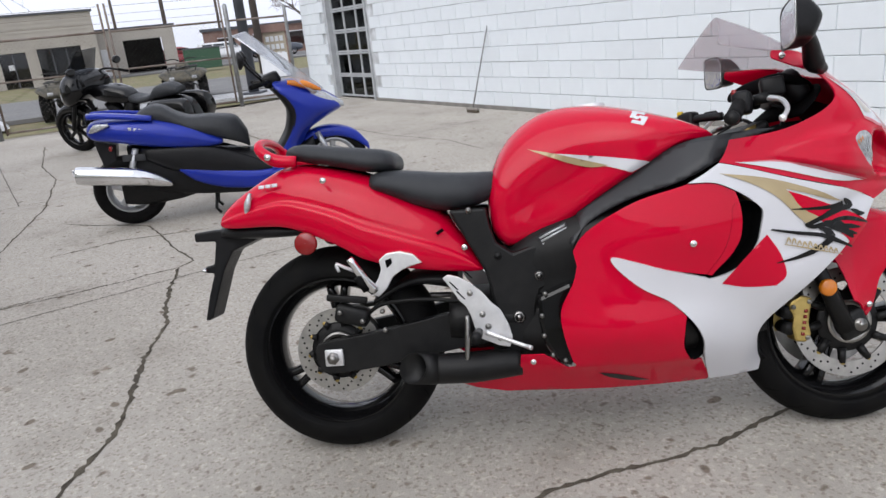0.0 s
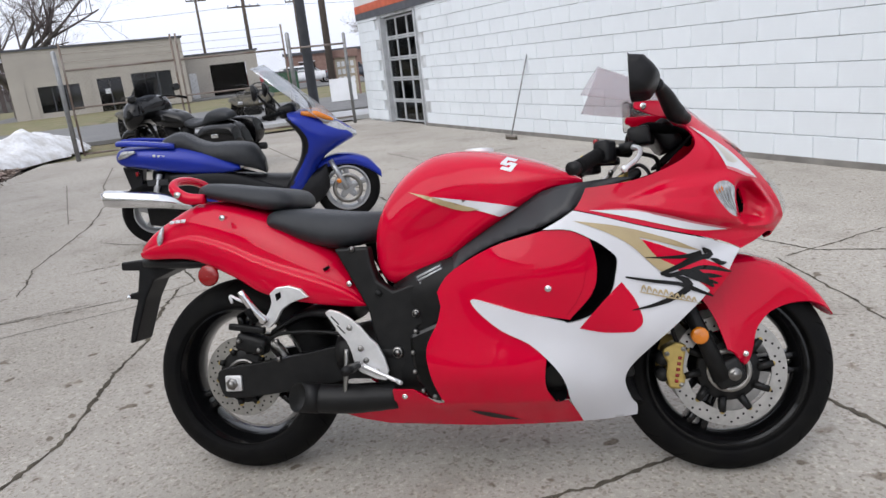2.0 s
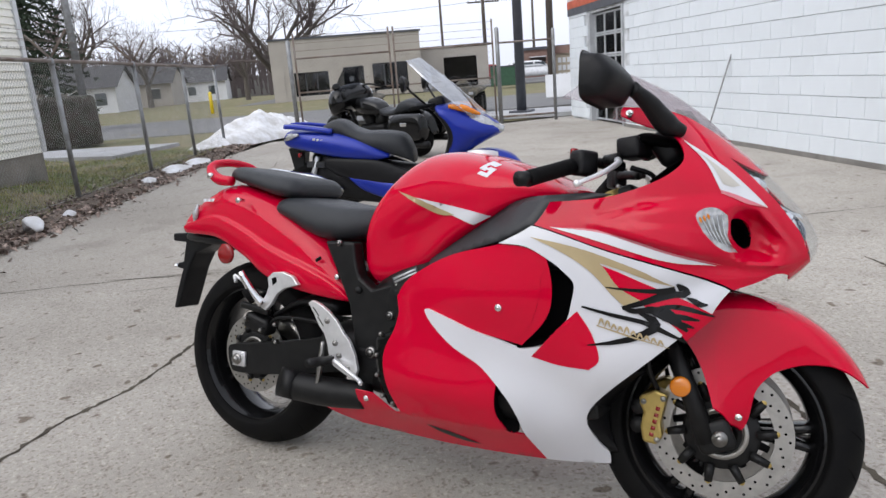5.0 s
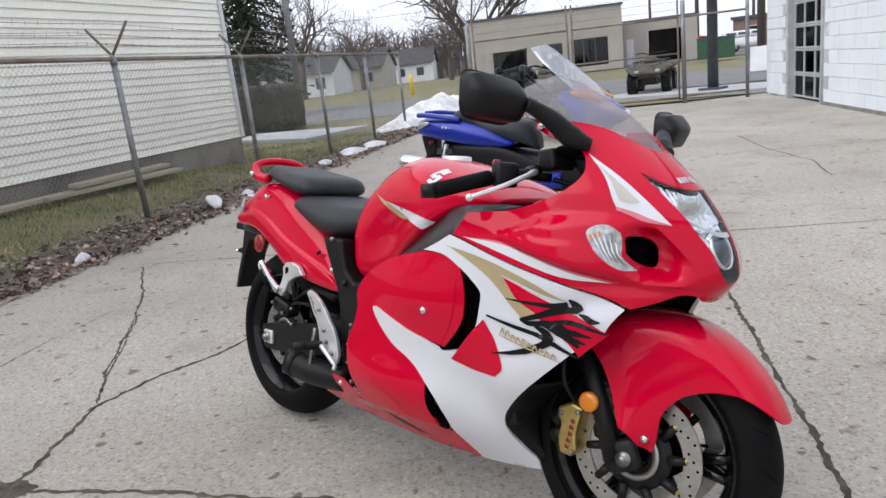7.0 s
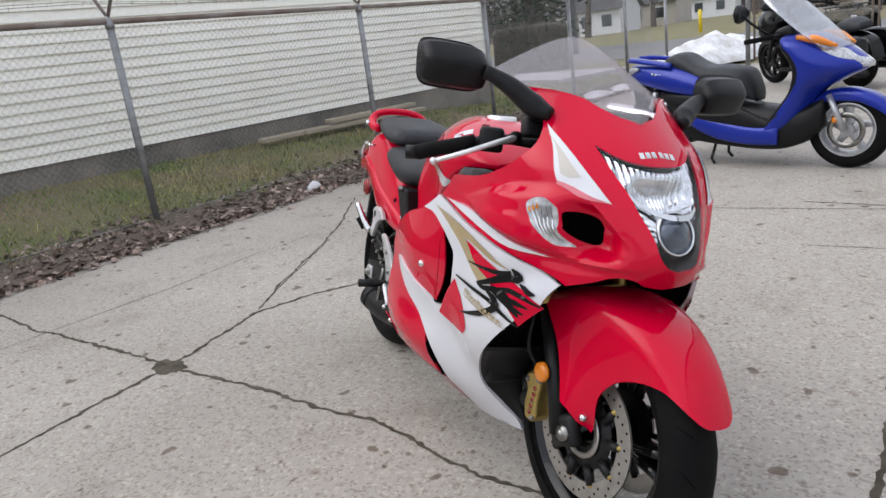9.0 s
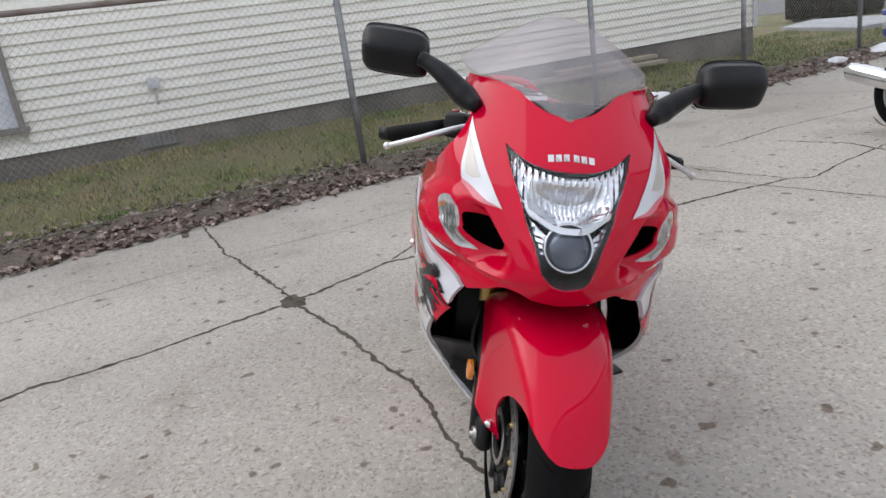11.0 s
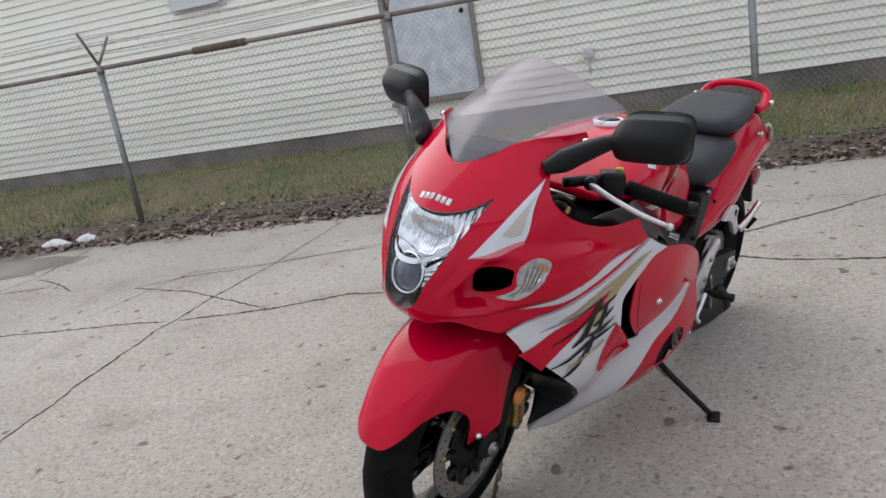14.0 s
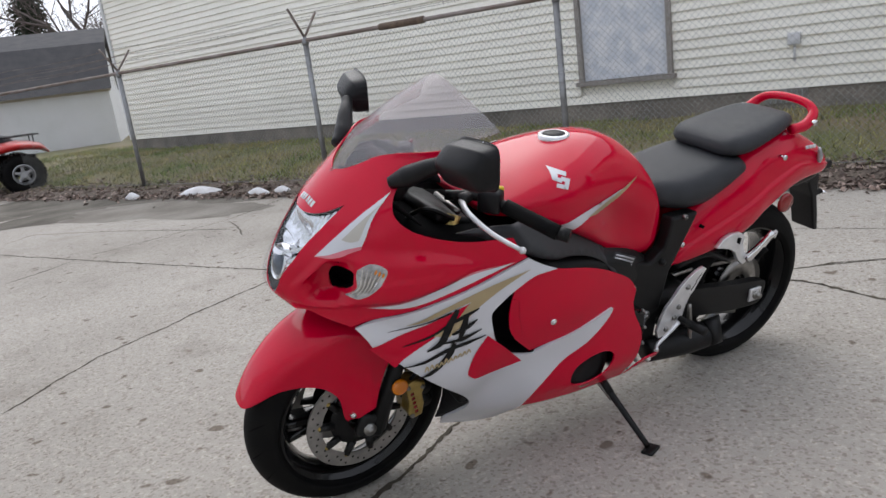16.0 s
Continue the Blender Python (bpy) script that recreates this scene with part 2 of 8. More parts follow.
def cyl_bm(p, q, r, r2=None, n=16, bevel=0.0):
    """A capped cylinder or cone from p to q."""
    p, q = Vector(p), Vector(q)
    d = q - p
    bm = bmesh.new()
    bmesh.ops.create_cone(bm, cap_ends=True, segments=n, radius1=r, radius2=r if r2 is None else r2, depth=d.length)
    if bevel:
        caps = [e for e in bm.edges if all(abs(abs(v.co.z) - d.length / 2) < 1e-6 for v in e.verts)]
        bmesh.ops.bevel(bm, geom=caps, offset=bevel, segments=2, affect="EDGES", profile=0.5)
    turn = d.to_track_quat("Z", "Y").to_matrix().to_4x4()
    bmesh.ops.transform(bm, matrix=Matrix.Translation((p + q) / 2) @ turn, verts=bm.verts)
    return bm


def bolt_bm(p, axis, r=0.008, h=0.006):
    p, a = Vector(p), Vector(axis).normalized()
    bm = cyl_bm(p - a * 0.004, p + a * h, r, r * 0.8, 12, r * 0.2)
    return join_bm(bm, cyl_bm(p + a * (h - 0.001), p + a * (h + 0.002), r * 0.45, r * 0.45, 6))


def spline(pts, n, closed=False):
    """n points along a smooth curve through pts, any dimension."""
    P = np.array(pts, float)
    k = len(P)
    if closed:
        P = np.vstack([P[-1], P, P[0], P[1]])
        segs = k
    else:
        P = np.vstack([2 * P[0] - P[1], P, 2 * P[-1] - P[-2]])
        segs = k - 1
    out = []
    for u in np.linspace(0, segs, n, endpoint=not closed):
        i = min(int(u), segs - 1)
        f = u - i
        a, b, c, d = P[i], P[i + 1], P[i + 2], P[i + 3]
        out.append(0.5 * (2 * b + (c - a) * f + (2 * a - 5 * b + 4 * c - d) * f * f + (3 * b - a - 3 * c + d) * f ** 3))
    return np.array(out)


def tube(pts, r, n=10, smooth=0, closed_ends=True):
    """A round bar along pts; r a radius or one for each point."""
    P = spline(pts, smooth) if smooth else np.array(pts, float)
    rs = np.interp(np.linspace(0, 1, len(P)), np.linspace(0, 1, len(r)), r) if isinstance(r, (list, tuple)) else np.full(len(P), r)
    verts, faces, up = [], [], None
    for i, p in enumerate(P):
        t = Vector(P[min(i + 1, len(P) - 1)] - P[max(i - 1, 0)]).normalized()
        if up is None:
            up = t.orthogonal().normalized()
        up = (up - t * up.dot(t)).normalized()
        side = t.cross(up)
        for j in range(n):
            a = 2 * math.pi * j / n
            verts.append(Vector(p) + float(rs[i]) * (math.cos(a) * up + math.sin(a) * side))
    for i in range(len(P) - 1):
        for j in range(n):
            k = (j + 1) % n
            faces.append((i * n + j, i * n + k, i * n + n + k, i * n + n + j))
    if closed_ends:
        faces.append(tuple(range(n - 1, -1, -1)))
        faces.append(tuple(range((len(P) - 1) * n, len(P) * n)))
    return verts, faces


def merge(*meshes):
    verts, faces = [], []
    for v, f in meshes:
        k = len(verts)
        verts += list(v)
        faces += [tuple(i + k for i in x) for x in f]
    return verts, faces


def bm_data(bm):
    bm.verts.index_update()
    r = [v.co.copy() for v in bm.verts], [tuple(v.index for v in f.verts) for f in bm.faces]
    bm.free()
    return r


def lathe(profile, n=48, axis="y", at=(0, 0, 0), closed=False):
    """Turn (offset along the axis, radius) pairs about the axis."""
    verts, faces = [], []
    k = len(profile)
    for i in range(n):
        a = 2 * math.pi * i / n
        c, s = math.cos(a), math.sin(a)
        for o, r in profile:
            v = {"y": (r * c, o, r * s), "z": (r * c, r * s, o), "x": (o, r * c, r * s)}[axis]
            verts.append(Vector(v) + Vector(at))
    for i in range(n):
        for j in range(k if closed else k - 1):
            a, b = i * k + j, i * k + (j + 1) % k
            c, d = ((i + 1) % n) * k + (j + 1) % k, ((i + 1) % n) * k + j
            faces.append((a, b, c, d))
    return verts, faces


def grid_faces(rows, cols, wrap=False):
    f = []
    for i in range(rows - 1):
        for j in range(cols if wrap else cols - 1):
            k = (j + 1) % cols
            f.append((i * cols + j, i * cols + k, (i + 1) * cols + k, (i + 1) * cols + j))
    return f


def loft(sections, n=28, along=28, caps=True):
    """A closed body through closed sections, each a list of (x, y, z) going round the same way."""
    S = np.array([spline(s, n, True) for s in sections])
    S = np.array([spline(S[:, j], along) for j in range(n)]).transpose(1, 0, 2)
    verts = [Vector(p) for row in S for p in row]
    faces = grid_faces(len(S), n, True)
    if caps:
        faces += [tuple(range(n - 1, -1, -1)), tuple(range((len(S) - 1) * n, len(S) * n))]
    return verts, faces


def half_loft(sections, n=24, along=28):
    """A closed body that is the same on both sides: each section runs (x, y, z) from the bottom middle round the +y side to the top middle."""
    full = []
    for s in sections:
        full.append(list(s) + [(x, -y, z) for x, y, z in reversed(s) if abs(y) > 1e-6])
    return loft(full, n * 2, along)


def flat(poly, thick, m=None, bevel=0.0):
    """A plate: polygon (x, z) extruded along y by thick, centred."""
    bm = bmesh.new()
    vs = [bm.verts.new((x, -thick / 2, z)) for x, z in poly]
    f = bm.faces.new(vs)
    r = bmesh.ops.extrude_face_region(bm, geom=[f])
    bmesh.ops.translate(bm, vec=(0, thick, 0), verts=[v for v in r["geom"] if isinstance(v, bmesh.types.BMVert)])
    bmesh.ops.recalc_face_normals(bm, faces=bm.faces[:])
    if bevel:
        bmesh.ops.bevel(bm, geom=bm.edges[:], offset=bevel, segments=2, affect="EDGES", profile=0.5, clamp_overlap=True)
    if m is not None:
        bmesh.ops.transform(bm, matrix=m, verts=bm.verts)
    return bm


def inside(P, poly):
    """Which of the points P (n, 2) lie in the polygon."""
    P, poly = np.asarray(P, float), np.asarray(poly, float)
    hit = np.zeros(len(P), bool)
    q = np.roll(poly, -1, axis=0)
    for (x1, y1), (x2, y2) in zip(poly, q):
        if y1 == y2:
            continue
        c = (y1 > P[:, 1]) != (y2 > P[:, 1])
        hit ^= c & (P[:, 0] < (x2 - x1) * (P[:, 1] - y1) / (y2 - y1) + x1)
    return hit


def resample(loop, step, closed=True):
    P = np.array(loop, float)
    if closed:
        P = np.vstack([P, P[:1]])
    out = []
    for a, b in zip(P[:-1], P[1:]):
        k = max(1, int(np.hypot(*(b - a)) / step + 0.5))
        out += [a + (b - a) * i / k for i in range(k)]
    if not closed:
        out.append(P[-1])
    return np.array(out)


def curve_loop(pts, step=0.008):
    """A closed outline: each entry (u, v) is a corner, (u, v, 1) a point of a smooth run."""
    n = len(pts)
    out = []
    start = next((i for i, p in enumerate(pts) if len(p) == 2), None)
    if start is None:
        return resample(spline([p[:2] for p in pts], n * 8, True), step)
    pts = pts[start:] + pts[:start] + [pts[start]]
    run = [pts[0][:2]]
    for p in pts[1:]:
        run.append(p[:2])
        if len(p) == 2:
            out += list(spline(run, 8 * (len(run) - 1) + 1) if len(run) > 2 else np.array(run))[:-1]
            run = [p[:2]]
    return resample(np.array(out), step)


def sheet(fn, outer, holes=(), step=0.014, inner=None):
    """A surface patch: fn maps (u, v) arrays to places; outer and holes are outlines in u, v. inner: the places of its back, for a solid shell."""
    from mathutils.geometry import delaunay_2d_cdt
    loops = [np.asarray(outer)] + [np.asarray(h) for h in holes]
    lo, hi = loops[0].min(0), loops[0].max(0)
    gu, gv = np.meshgrid(np.arange(lo[0], hi[0], step), np.arange(lo[1], hi[1], step * 0.87))
    gu = gu + (np.arange(gu.shape[0]) % 2)[:, None] * step / 2
    G = np.column_stack([gu.ravel(), gv.ravel()])
    ok = inside(G, loops[0])
    for h in loops[1:]:
        ok &= ~inside(G, h)
    G = G[ok]
    allb = np.vstack(loops)
    far = np.array([np.min(np.sum((allb - g) ** 2, axis=1)) > (step * 0.45) ** 2 for g in G], bool) if len(G) else np.zeros(0, bool)
    G = G[far] if len(G) else G
    edges, k = [], 0
    for l in loops:
        edges += [(k + i, k + (i + 1) % len(l)) for i in range(len(l))]
        k += len(l)
    pts = [Vector(p) for p in np.vstack([allb, G])]
    v2, _, tris, *_ = delaunay_2d_cdt(pts, edges, [], 0, 1e-6)
    V = np.array([tuple(v) for v in v2])
    T = np.array([t for t in tris if len(t) == 3])
    C = V[T].mean(axis=1)
    ok = inside(C, loops[0])
    for h in loops[1:]:
        ok &= ~inside(C, h)
    T = T[ok]
    X = fn(V[:, 0], V[:, 1])
    top = [Vector(p) for p in X], [tuple(int(i) for i in t) for t in T]
    if inner is None:
        return top
    Y = inner(V[:, 0], V[:, 1])
    seen = {}
    for t in top[1]:
        for a, b in ((t[0], t[1]), (t[1], t[2]), (t[2], t[0])):
            seen[(a, b)] = 1
    rim = [(a, b) for a, b in seen if (b, a) not in seen and not (abs(X[a][1]) < 1e-5 and abs(X[b][1]) < 1e-5)]
    rv, rfc = [], []
    for a, b in rim:
        k = len(rv)
        rv += [Vector(X[b]), Vector(X[a]), Vector(Y[a]), Vector(Y[b])]
        rfc.append((k, k + 1, k + 2, k + 3))
    return merge(top, ([Vector(p) for p in Y], [tuple(reversed(t)) for t in top[1]]), (rv, rfc))


def flip(mesh):
    return mesh[0], [tuple(reversed(f)) for f in mesh[1]]


def mirrored(mesh):
    return [Vector((v[0], -v[1], v[2])) for v in mesh[0]], [tuple(reversed(f)) for f in mesh[1]]


def thicken(ob, t, offset=-1.0):
    s = ob.modifiers.new("shell", "SOLIDIFY")
    s.thickness, s.offset = t, offset
    return ob


# ---- setting ----
M["siding"] = mat("cream_siding", (0.885, 0.868, 0.785), 0.55, 0, (0.84, 0.82, 0.74), 1.3, bump=0.15, bscale=60, per_object=0.03, grain=0.05, gscale=30)
M["foundation"] = mat("stained_foundation", (0.24, 0.215, 0.185), 0.9, 0, (0.12, 0.113, 0.10), 1.6, bump=0.5, bscale=60, grain=0.2, gscale=40)
M["block"] = mat("white_painted_block", (0.74, 0.785, 0.82), 0.6, 0, (0.69, 0.73, 0.765), 2.0, bump=0.3, bscale=50, per_object=0.025)
M["mortar"] = mat("white_painted_joint", (0.70, 0.73, 0.76), 0.85, 0, (0.34, 0.35, 0.355), 3.2, bump=0.5, bscale=80)
M["grime"] = mat("dirty_plinth", (0.16, 0.15, 0.14), 0.9, 0, (0.25, 0.24, 0.22), 5, bump=0.5, bscale=60)
M["galv"] = mat("galvanised_steel", (0.30, 0.31, 0.32), 0.5, 0.7, (0.22, 0.22, 0.22), 8, bump=0.15, bscale=120)
M["rust"] = mat("rusty_galvanised_rail", (0.16, 0.115, 0.09), 0.75, 0.3, (0.26, 0.23, 0.21), 5, bump=0.3, bscale=120)
M["rust_sleeve"] = mat("brown_rust", (0.085, 0.058, 0.042), 0.8, 0.1, (0.16, 0.115, 0.08), 14, bump=0.4, bscale=120)
M["old_wire"] = mat("rusty_gate_wire", (0.15, 0.135, 0.12), 0.7, 0.3, (0.22, 0.21, 0.20), 5, rvar=0.1)
M["wire"] = mat("fence_wire", (0.36, 0.365, 0.36), 0.6, 0.4, (0.26, 0.26, 0.25), 6, rvar=0.1)
M["soil"] = mat("lawn_soil", (0.20, 0.16, 0.095), 0.95, 0, (0.125, 0.135, 0.05), 1.1, bump=0.8, bscale=30, grain=0.35, gscale=60)
M["verge"] = mat("leaf_litter_soil", (0.10, 0.078, 0.062), 0.95, 0, (0.15, 0.12, 0.095), 5, bump=1.0, bscale=40, grain=0.4, gscale=50)
M["grass"] = mat("winter_grass", (0.125, 0.20, 0.04), 0.8, 0, (0.34, 0.285, 0.13), 2.0, grain=0.35, gscale=7, island=0.6)
M["leaf"] = mat("dead_leaf", (0.15, 0.105, 0.085), 0.8, 0, (0.31, 0.25, 0.215), 9, grain=0.4, gscale=25, island=0.7)
M["asphalt"] = mat("asphalt", (0.14, 0.14, 0.145), 0.9, 0, (0.18, 0.178, 0.175), 1.0, bump=0.4, bscale=120, grain=0.2, gscale=150)
M["walk"] = mat("pale_pavement", (0.42, 0.43, 0.45), 0.85, 0, (0.36, 0.36, 0.37), 1.5, bump=0.3, bscale=80)
M["snow"] = mat("old_snow", (0.80, 0.81, 0.84), 0.7, 0, (0.55, 0.54, 0.53), 4, bump=0.6, bscale=25, grain=0.08, gscale=18)
M["door_paint"] = mat("weathered_pale_blue_door", (0.52, 0.56, 0.62), 0.6, 0, (0.72, 0.73, 0.75), 7, bump=0.1, bscale=40)
M["door_wood"] = mat("weathered_door_frame", (0.20, 0.18, 0.16), 0.8, 0, (0.30, 0.28, 0.26), 12, stretch=(6, 6, 1))
M["bark"] = mat("grey_bark", (0.085, 0.072, 0.06), 0.9, 0, (0.13, 0.115, 0.10), 10, bump=0.8, bscale=60, stretch=(3, 3, 1))
M["twig"] = mat("bare_twigs", (0.13, 0.105, 0.10), 0.9)
M["needle"] = mat("dark_needles", (0.022, 0.04, 0.022), 0.8, 0, (0.04, 0.055, 0.03), 6)
M["hedge"] = mat("bare_hedge", (0.06, 0.045, 0.04), 0.9, 0, (0.04, 0.045, 0.03), 5)
M["wood_pole"] = mat("creosote_pole", (0.075, 0.06, 0.05), 0.9, 0, (0.11, 0.09, 0.075), 9, stretch=(8, 8, 1))
M["far_wall"] = mat("tan_metal_wall", (0.40, 0.37, 0.33), 0.7, 0, (0.36, 0.335, 0.30), 0.8)
M["brick"] = mat("far_brick", (0.20, 0.12, 0.10), 0.85, 0, (0.26, 0.17, 0.14), 3)
M["roof"] = mat("dark_shingle", (0.05, 0.05, 0.055), 0.9, 0, (0.075, 0.073, 0.075), 4, bump=0.5, bscale=20)
M["white_wall"] = mat("white_clapboard", (0.66, 0.67, 0.69), 0.6, 0, (0.6, 0.61, 0.62), 2)
M["orange"] = mat("orange_band", (0.55, 0.10, 0.04), 0.5)
M["slate"] = mat("slate_band", (0.07, 0.075, 0.09), 0.5)
M["frame_grey"] = mat("grey_door_frame", (0.45, 0.47, 0.49), 0.5, 0.1)
M["lumber"] = mat("grey_lumber", (0.34, 0.29, 0.21), 0.85, 0, (0.42, 0.37, 0.29), 8, stretch=(1, 8, 8))
M["bristle"] = mat("straw_bristle", (0.10, 0.08, 0.06), 0.9)

FA = radians(121)
FD, FN = Vector((math.cos(FA), math.sin(FA), 0)), Vector((math.sin(FA), -math.cos(FA), 0))   # along the fence, and from it to the lot
FC = -3.484
HA, HC = radians(116), -5.45
HD, HN = Vector((math.cos(HA), math.sin(HA), 0)), Vector((math.sin(HA), -math.cos(HA), 0))
WA, WC = radians(-54), -5.2
WD, WN = Vector((math.cos(WA), math.sin(WA), 0)), Vector((math.sin(WA), -math.cos(WA), 0))


def on_fence(s, n=0.0, z=0.0):
    return FD * s + FN * (FC + n) + Vector((0, 0, z))


def on_house(s, n=0.0, z=0.0):
    return HD * s + HN * (HC + n) + Vector((0, 0, z))


def on_wall(s, n=0.0, z=0.0):
    return WD * s + WN * (WC + n) + Vector((0, 0, z))


def frame_of(d, n, at):
    """A pose with x along d, y along -n (into the wall), z up."""
    m = Matrix.Identity(4)
    m.col[0][:3], m.col[1][:3], m.col[2][:3] = d, -n, (0, 0, 1)
    m.translation = at
    return m


def lawn_z(s, n):
    """Height of the ground beyond the lot's edge; n from the fence, negative towards the house."""
    d = np.clip(0.45 - n, 0, 60)
    near = np.clip((9.0 - s) / 3, 0, 1)
    rise = 0.05 * np.clip(d / 0.25, 0, 1) + near * 0.27 * np.clip((d - 0.3) / 2.0, 0, 1)
    return rise - 0.01


# ground: one sheet to the horizon, dropping just under the lot's slab
us = np.concatenate([[-900, -300, -120, -60, -35], np.arange(-22, 22.1, 0.35), [30, 45, 70, 120, 300, 900]])
ns = np.concatenate([[-900, -300, -100, -40, -20, -10], np.arange(-6, 0.41, 0.16), [0.45, 0.5, 0.8, 3, 10, 40, 150, 500, 900]])
verts = []
for u in us:
    for n in ns:
        p = on_fence(u, n)
        z = float(lawn_z(u, n)) if n < 0.46 else -0.06
        if -7 < n < 0.44 and abs(u) < 22:
            z += 0.025 * noise.noise((u * 1.7, n * 2.2, 0)) + 0.012 * noise.noise((u * 6, n * 6, 3))
        verts.append((p.x, p.y, z))
ground = part("ground", (verts, flip((0, grid_faces(len(us), len(ns))))[1]), M["soil"])
tagged(ground, "winter lawn, brown and green, sloping up to the house", "ground", kind="structure")

# the lot's concrete slab
a, b = on_fence(-40, 0.5), on_fence(10.6, 0.5)
lot_pts = [a, b, Vector((-9.2, 10.2, 0)), Vector((-4.9, 12.7, 0)), Vector((-3.2, 14.6, 0)), on_wall(-13.0, -.1), on_wall(14, -.1), on_wall(14, 40)]
bm = bmesh.new()
vs = [bm.verts.new((p.x, p.y, -0.15)) for p in lot_pts]
f = bm.faces.new(vs)
f.normal_update()
if f.normal.z > 0:
    f.normal_flip()
r = bmesh.ops.extrude_face_region(bm, geom=[f])
bmesh.ops.translate(bm, vec=(0, 0, 0.15), verts=[v for v in r["geom"] if isinstance(v, bmesh.types.BMVert)])
bmesh.ops.recalc_face_normals(bm, faces=bm.faces[:])
lot = tagged(part("pavement", bm, M["concrete"], smooth=False), "worn cracked concrete lot with stains", "pavement", kind="structure")


def crack(pts, width, seed, material="crack", wander=0.02):
    """A dirt-filled crack: a ragged strip along pts on the slab."""
    rnd = random.Random(seed)
    P = resample(np.array(pts, float), 0.022, False)
    T = np.gradient(P, axis=0)
    N = np.column_stack([-T[:, 1], T[:, 0]]) / (np.linalg.norm(T, axis=1)[:, None] + 1e-9)
    verts = []
    k = len(P)
    for i, (p, n) in enumerate(zip(P, N)):
        off = wander * noise.noise((i * 0.1, seed * 3.1, 0)) + wander * 0.5 * noise.noise((i * 0.35, seed, 5)) + wander * .25 * noise.noise((i * .9, seed, 8))
        taper = min(1, (i + 1) / 4, (k - i) / 4)
        w = 1.0 * width * (0.4 + 1.3 * rnd.random() ** 2) * taper * (1 + 0.8 * max(0, noise.noise((i * 0.2, seed, 9))))
        w2 = 1.0 * width * (0.4 + 1.3 * rnd.random() ** 2) * taper
        a, b = p + n * (off + w / 2), p + n * (off - w2 / 2)
        verts += [(a[0], a[1], .0015), (p[0] + n[0] * off, p[1] + n[1] * off, .0022), (b[0], b[1], .0015)]
    faces = []
    for i in range(k - 1):
        for j in range(2):
            faces.append((3 * i + j, 3 * i + j + 1, 3 * i + j + 4, 3 * i + j + 3))
    ob = part("crack" if material == "crack" else "joint", flip((verts, faces)), M[material], lot)
    return ob


CRACKS = [
    ([(.95, -2.62), (.61, -2.19), (.28, -1.9), (.07, -1.51), (-.06, -1.34), (-.18, -1.19), (-.36, -.93), (-.55, -.75), (-.80, -.48), (-.87, -.17), (-.86, .10), (-.93, .34), (-1.04, .68), (-1.12, 1.08), (-1.25, 1.34), (-1.44, 1.94)], .022),
    ([(-.36, -.93), (-.78, -1.18), (-1.36, -1.57), (-1.86, -1.84), (-2.2, -2.02)], .013),
    ([(-.36, -.93), (0, -.68), (.27, -.50), (.57, -.32), (.77, -.23), (1.11, -.11), (1.33, .04), (1.6, .2)], .018),
    ([(-.80, -.48), (-1.18, -.33), (-1.82, .08), (-2.45, .38), (-3.2, .68)], .010),
    ([(-1.44, 1.94), (-1.39, 2.06), (-1.73, 2.45), (-2.15, 3.04), (-3.0, 3.3)], .014),
    ([(-2.6, 1.25), (-2.23, 1.44), (-1.87, 1.65), (-1.44, 1.94)], .008),
    ([(-2.57, 2.35), (-2.17, 2.69), (-1.60, 2.81)], .010),
    ([(-2.6, 1.9), (-3.04, 2.58), (-3.29, 3.2), (-3.61, 3.99), (-4.42, 5.47), (-5.35, 6.65), (-6.68, 8.79)], .014),
    ([(.99, -2.69), (1.09, -2.88), (1.93, -4.19), (2.94, -5.83), (3.6, -7)], .017),
    ([(2.55, -1.47), (2.17, -1.9), (1.44, -2.39), (1.16, -2.56), (.62, -2.82), (.0, -3.06), (-1.06, -3.58)], .009),
    ([(.72, -3.74), (.65, -3.35), (.60, -3.06), (.61, -2.68), (.61, -2.24)], .010),
    ([(.72, -3.74), (.41, -3.56), (.18, -3.26), (-.08, -3.06), (-.55, -2.54)], .008),
    ([(-3.28, .70), (-2.36, 1.37), (-1.9, 1.7)], .007),
    ([(1.85, 2.86), (1.94, 2.69), (2.13, 2.33), (2.34, 2.09), (2.77, 2.02), (3.3, 1.9)], .018),
    ([(2.15, 2.0), (2.5, 2.24), (3.01, 2.6)], .008),
    ([(2.1, 2.0), (2.22, 1.56), (2.28, 1.23), (2.33, .96)], .009),
    ([(-1.54, 7.62), (-.8, 6.6), (-.04, 5.8), (.32, 5.11)], .010),
    ([(-1.01, -.39), (-1.37, -.18), (-1.9, .1)], .006),
    ([(2.95, -6.46), (2.73, -6.77), (2.00, -6.01), (1.33, -5.12), (0.98, -4.67)], .012),
    ([(0.24, -5.86), (0.91, -5.23), (1.27, -5.10), (1.70, -4.97), (2.10, -4.83)], .011),
    ([(0.93, -5.14), (0.92, -4.73), (0.96, -4.29)], .010),
    ([(2.77, -4.34), (2.58, -4.47), (2.30, -4.73)], .011),
]
for i, (p, w) in enumerate(CRACKS):
    crack(p, w if w > .013 else 1.45 * w, i + 1)
crack([(-5.71, 11.9), (-1.9, 6.16), (-.07, 3.34), (.40, 2.62), (.87, 1.91), (1.36, 1.18), (1.64, .77), (2.5, -.6)], .020, 39, "crack", 0.008)
crack([(-.4, 2.74), (-.02, 2.93), (.25, 3.02), (.45, 3.20)], .018, 38, "crack", 0.008)
